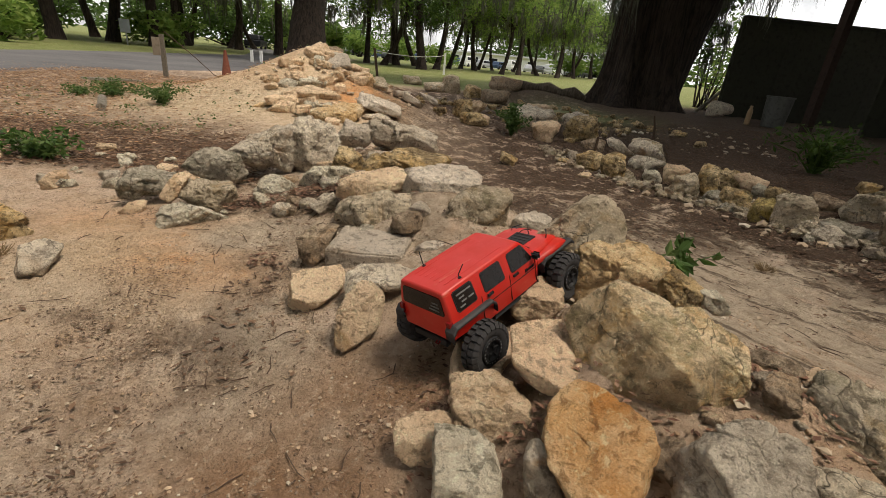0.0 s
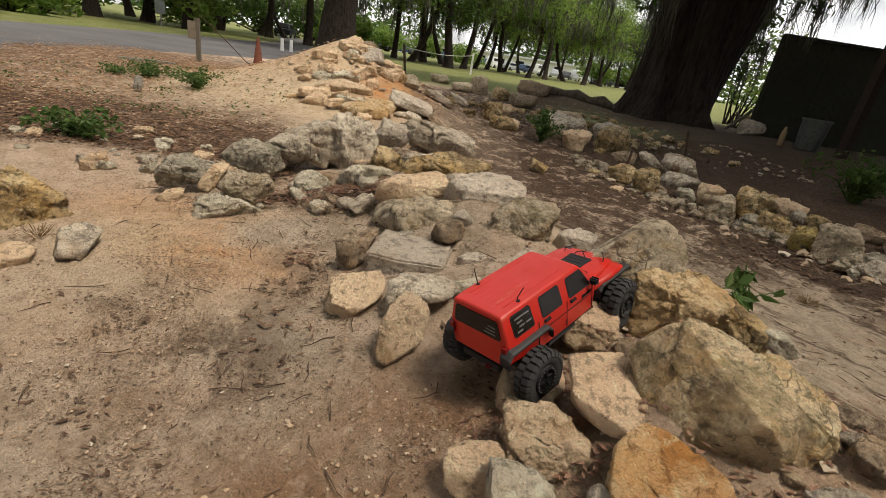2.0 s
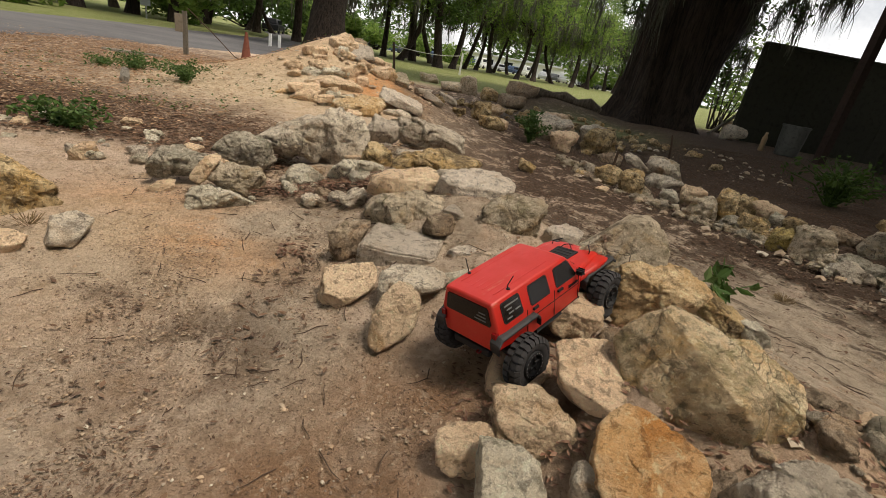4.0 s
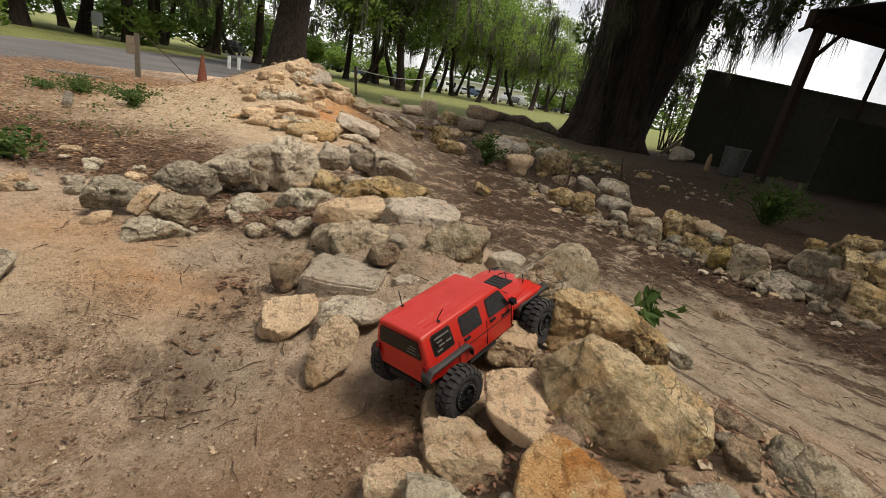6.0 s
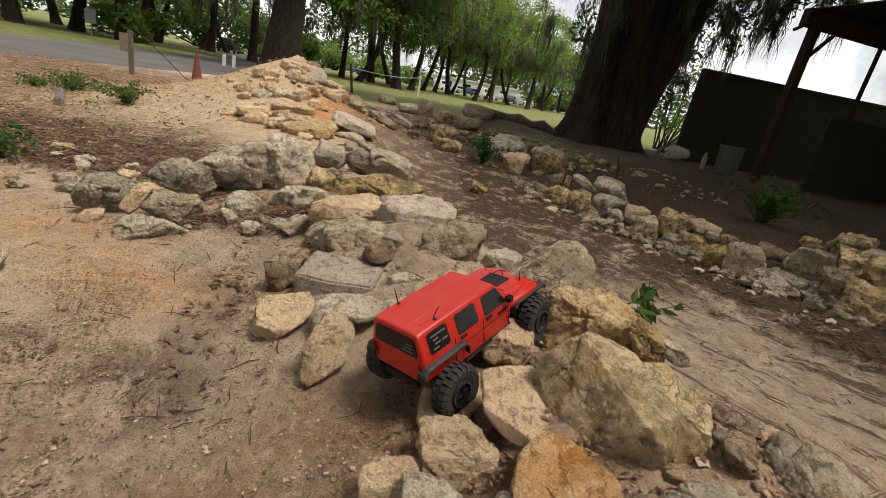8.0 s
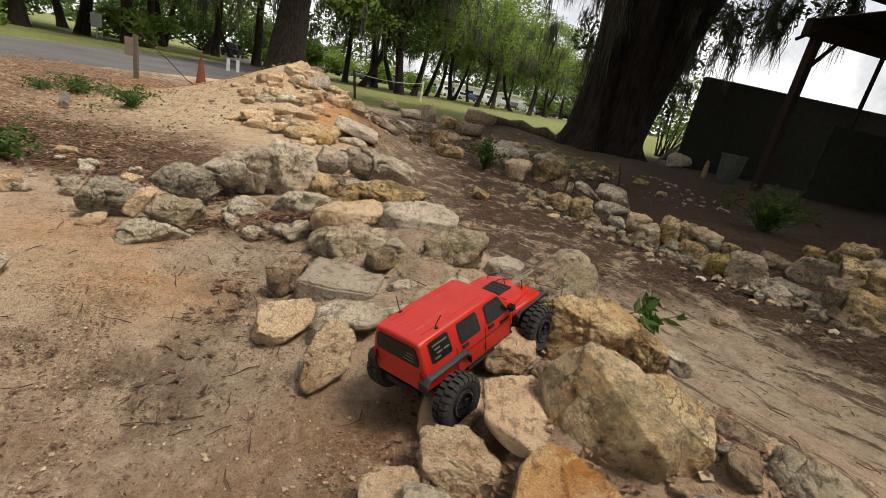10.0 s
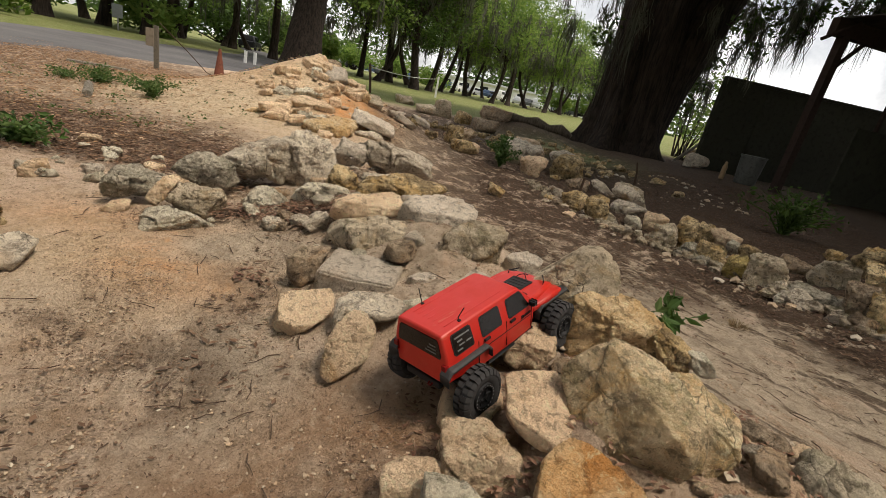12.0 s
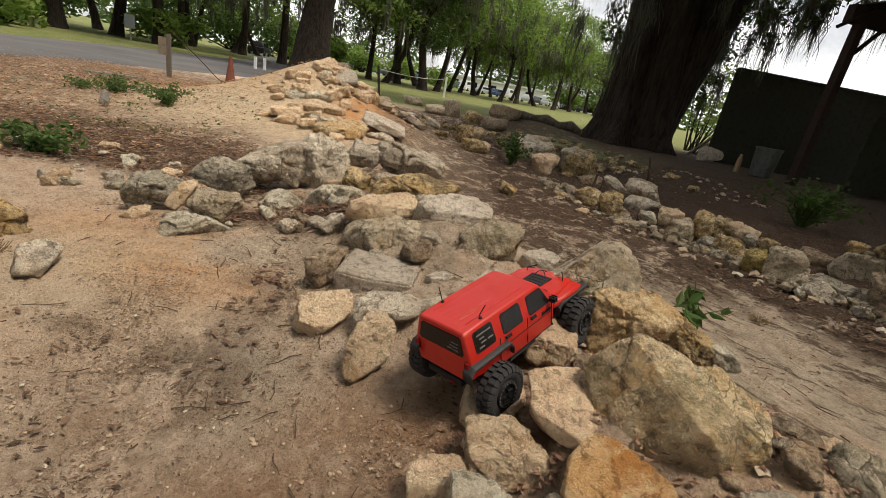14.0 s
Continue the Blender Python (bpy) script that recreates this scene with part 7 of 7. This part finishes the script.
x, y, z = scatter(rng, 9000, -1.4, 1.8, 0.35, 2.4, lambda x, y: 0.35 + 0.4 * zones(x, y)[1])
pebbles("grit", rng, x, y, z, 0.0012, 0.007, "fine pale grit on the sand")
x, y, z = scatter(rng, 420, -1.4, 2.4, 0.4, 3.6, lambda x, y: 0.4 + 0.3 * zones(x, y)[1])
pebbles("pebbles", rng, x, y, z, 0.005, 0.016, "small pale pebbles on the soil")
x, y, z = scatter(rng, 30000, -1.4, 1.2, 0.35, 2.0, lambda x, y: np.clip(0.12 + clumps(x * 1.7 + 5, y * 1.7) * 1.3, 0, 1) * np.exp(-0.5 * (y - 0.4)))
pebbles("soil_clods", rng, x, y, z, 0.0016, 0.0065, "crumbs and small clods of trodden sandy soil", CLOD)
x, y, z = scatter(rng, 70000, -1.4, 0.2, 0.38, 1.9, lambda x, y: np.clip(1.1 * np.exp(-((x + 0.65) / 0.20) ** 2 - ((y - 1.04) / 0.10) ** 2) + 1.1 * np.exp(-((x + 0.53) / 0.11) ** 2 - ((y - 1.30) / 0.22) ** 2) + np.exp(-((x + 0.93) / 0.10) ** 2 - ((y - 1.10) / 0.05) ** 2) + 0.8 * np.exp(-((x + 0.85) / 0.3) ** 2 - ((y - 0.55) / 0.22) ** 2) + 0.5 * np.exp(-((x + 0.5) / 0.3) ** 2 - ((y - 1.5) / 0.12) ** 2) + 0.07, 0, 1) * np.clip(clumps(x * 2.3, y * 2.3) * 3.4, 0, 1))
pebbles("dark_debris", rng, x, y, z, 0.0013, 0.0055, "dark crumbs of bark and leaf lying in drifts on sand", DEBRIS)
x, y, z = scatter(rng, 700, 0.25, 1.0, 0.35, 1.0, lambda x, y: 0.6 + 0 * x)
pebbles("crevice_stones", rng, x, y, z, 0.003, 0.016, "small stones and crumbs in the soil between rocks")
t = rng.uniform(0, 1, 130)
x, y = 1.25 + 1.1 * t ** 1.2 + rng.normal(0, 0.16, 130), 4.6 - 2.5 * t + rng.normal(0, 0.16, 130)
pebbles("path_edge_stones", rng, x, y, ground_z(x, y), 0.012, 0.045, "small pale stones beside the edging row")
x, y = rng.uniform(1.8, 4.2, 120), rng.uniform(5.0, 7.5, 120)
pebbles("bank_stones", rng, x, y, ground_z(x, y), 0.015, 0.06, "small pale stones on the shady bank")
x, y = rng.normal(-1.2, 0.6, 160), rng.normal(5.4, 0.5, 160)
pebbles("mound_stones", rng, x, y, ground_z(x, y), 0.012, 0.05, "small yellow stones on the mound")


def twigs(rng, x, y, z, lo, hi):
    g = Geo()
    for a, b, c in zip(x, y, z):
        l, t = rng.uniform(lo, hi), rng.uniform(0, 6.28)
        p = [(a, b, c + 0.006)]
        for _ in range(3):
            t += rng.normal(0, 0.3)
            q = (p[-1][0] + math.cos(t) * l / 3, p[-1][1] + math.sin(t) * l / 3)
            p.append((q[0], q[1], float(ground_z(*q)) + 0.005 + rng.uniform(0, 0.006)))
        g.tube(p, [0.0015, 0.0014, 0.0011, 0.0006], 5)
    solo("twigs", g, TWIG, "thin dry twigs lying on the sand", "twigs", kind="stuff")


x, y, z = scatter(rng, 240, -1.3, 1.9, 0.45, 2.2, lambda x, y: 0.6 * ((x < 0.1) | (x > 0.95)))
twigs(rng, x, y, z, 0.02, 0.10)


# ---- weeds ----
def weed(name, x, y, r, h, seed, stems, leaf, per, label, z=None, material=WEED_LEAF):
    rng = np.random.default_rng(seed)
    ob = thing(name, label, "weed", Matrix.Translation((x, y, float(ground_z(x, y)) - 0.01 if z is None else z)), "green weeds")
    g, c = Geo(), []
    for _ in range(stems):
        a, u = rng.uniform(0, 6.28), rng.uniform(0.2, 1)
        e = Vector((math.cos(a) * r * u, math.sin(a) * r * u, h * rng.uniform(0.5, 1.0) * (1.1 - 0.5 * u)))
        p = [Vector((0, 0, 0)), Vector((e.x * 0.35, e.y * 0.35, e.z * 0.7)), e]
        g.tube(p, [0.006 * h / 0.3, 0.004 * h / 0.3, 0.0015], 5)
        c += [tuple(p[0].lerp(p[1], 0.6)), tuple(p[1]), tuple(p[1].lerp(e, 0.5)), tuple(e)]
    part("stalk", g, material, ob)
    v, f = leaves(rng, c, [r * 0.16] * len(c), per, leaf, 0.15, 0.8)
    part("leaves", Geo().add(v, f), material, ob)


weed("weed", -3.3, 4.9, 0.36, 0.19, 1, 26, 0.014, 1100, "low green weeds among russet leaves")
weed("weed", -2.55, 4.5, 0.26, 0.23, 2, 26, 0.014, 1100, "low green weeds beside the sandy mound")
weed("weed", -3.7, 5.0, 0.30, 0.12, 3, 14, 0.015, 400, "low green weeds among russet leaves")
weed("weed", -1.95, 2.3, 0.22, 0.17, 4, 16, 0.022, 520, "dark green weed among stones and litter")
weed("fern_weed", 0.86, 5.5, 0.20, 0.44, 5, 26, 0.022, 1100, "tall feathery green weed at the path edge")
# takes the darker oak leaf colour to paint the shade it stands in
weed("fern_weed", 3.55, 4.3, 0.50, 0.55, 6, 30, 0.03, 600, "drooping green plant behind the edging stones", material=OAK_LEAF)
weed("seedling", 0.70, 1.15, 0.10, 0.12, 7, 8, 0.024, 60, "bright green seedling growing between rocks", 0.27)


# ---- odd timber ----
log_bark = bark_material("bleached_wood", (0.46, 0.42, 0.36), (0.30, 0.26, 0.21), 30.0)
solo("log", Geo().tube([(-3.20, 4.62, 0.135), (-3.02, 4.35, 0.125), (-2.88, 4.12, 0.12)], [0.034, 0.038, 0.036], 12), log_bark, "short bleached log lying among russet leaves", "log")
solo("plank", Geo().box(-0.35, -0.05, 0, 0.35, 0.05, 0.03, 0.004), log_bark, "bleached plank lying at the lane's edge", "plank", at_ground(-4.6, 6.9, 25) @ pose(0, 0, 0.015))
solo("driftwood_log", Geo().tube([(1.5 + 0.31 * k, 12.7 - 0.055 * k + 0.05 * math.sin(2.1 * k), float(ground_z(1.5 + 0.31 * k, 12.7 - 0.055 * k)) + 0.09 + 0.05 * math.sin(3.3 * k)) for k in range(8)], [0.08 + 0.07 * abs(math.sin(1.7 * k + 0.6)) for k in range(8)], 12), bark_material("rotten_wood", (0.2, 0.16, 0.12), (0.09, 0.07, 0.05), 20.0), "rotten fallen log lying on the bank", "log", smooth_faces=True)
stack = thing("scrap_boards", "weathered boards leaning together behind the oak", "boards", at_ground(7.55, 13.6))
for k, (x0, x1, y) in enumerate(((-0.35, 0.25, 0.0), (0.30, -0.10, 0.14), (0.42, 0.18, -0.1))):
    part("board", Geo().tube([(x0, y, -0.02), (x1, y, 0.62 - 0.12 * k)], [0.045, 0.045], 4), log_bark, stack)
for x, y, h, a in ((1.42, 4.25, 0.28, 8), (2.85, 6.2, 0.32, -10)):
    solo("stake", Geo().tube([(0, 0, -0.05), (0.01, 0, h * 0.5), (0, 0.01, h)], [0.016, 0.014, 0.011], 7), TWIG, "short wooden stake stuck in the bank", "stake", at_ground(x, y) @ pose(0, 0, 0, 0, a, 0), "short stakes")
x, y, z = scatter(rng, 3200, -4.6, -1.6, 3.2, 6.6, lambda x, y: np.clip(clumps(x * 0.4, y * 0.4) * 1.2, 0, 1))
v, f = leaves(rng, np.stack([x, y, z + 0.02], 1), np.full(len(x), 0.02), 2 * len(x), 0.012, 0.0, 0.6)
solo("sparse_grass", Geo().add(v, f), WEED_LEAF, "thin green sprouts among russet leaves", "grass", kind="stuff")


def tuft(x, y, seed, r, h, count, z=None):
    """A tuft of dry grass blades."""
    rng = np.random.default_rng(seed)
    g = Geo()
    for _ in range(count):
        a, u = rng.uniform(0, 6.28), rng.uniform(0.1, 1.0)
        bx, by = math.cos(a) * r * u * 0.5, math.sin(a) * r * u * 0.5
        ex, ey, ez = bx + math.cos(a) * r * rng.uniform(0.3, 1.0), by + math.sin(a) * r * rng.uniform(0.3, 1.0), h * rng.uniform(0.3, 1.0)
        w = 0.0016
        g.add([(bx - w, by, 0), (bx + w, by, 0), ((bx + ex) / 2 + w, (by + ey) / 2, ez * 0.8), ((bx + ex) / 2 - w, (by + ey) / 2, ez * 0.8), (ex, ey, ez * 0.75)], [(0, 1, 2, 3), (3, 2, 4)])
    solo("dry_grass_tuft", g, DRY_GRASS, "tuft of dry straw-coloured grass on soil", "grass", Matrix.Translation((x, y, float(ground_z(x, y)) if z is None else z)), "dry tufts")


tuft(-1.36, 1.36, 2, 0.06, 0.04, 50)
tuft(1.62, 2.02, 3, 0.07, 0.035, 90)
tuft(0.90, 0.66, 4, 0.10, 0.08, 60)
tuft(-0.72, 2.75, 5, 0.14, 0.06, 150)
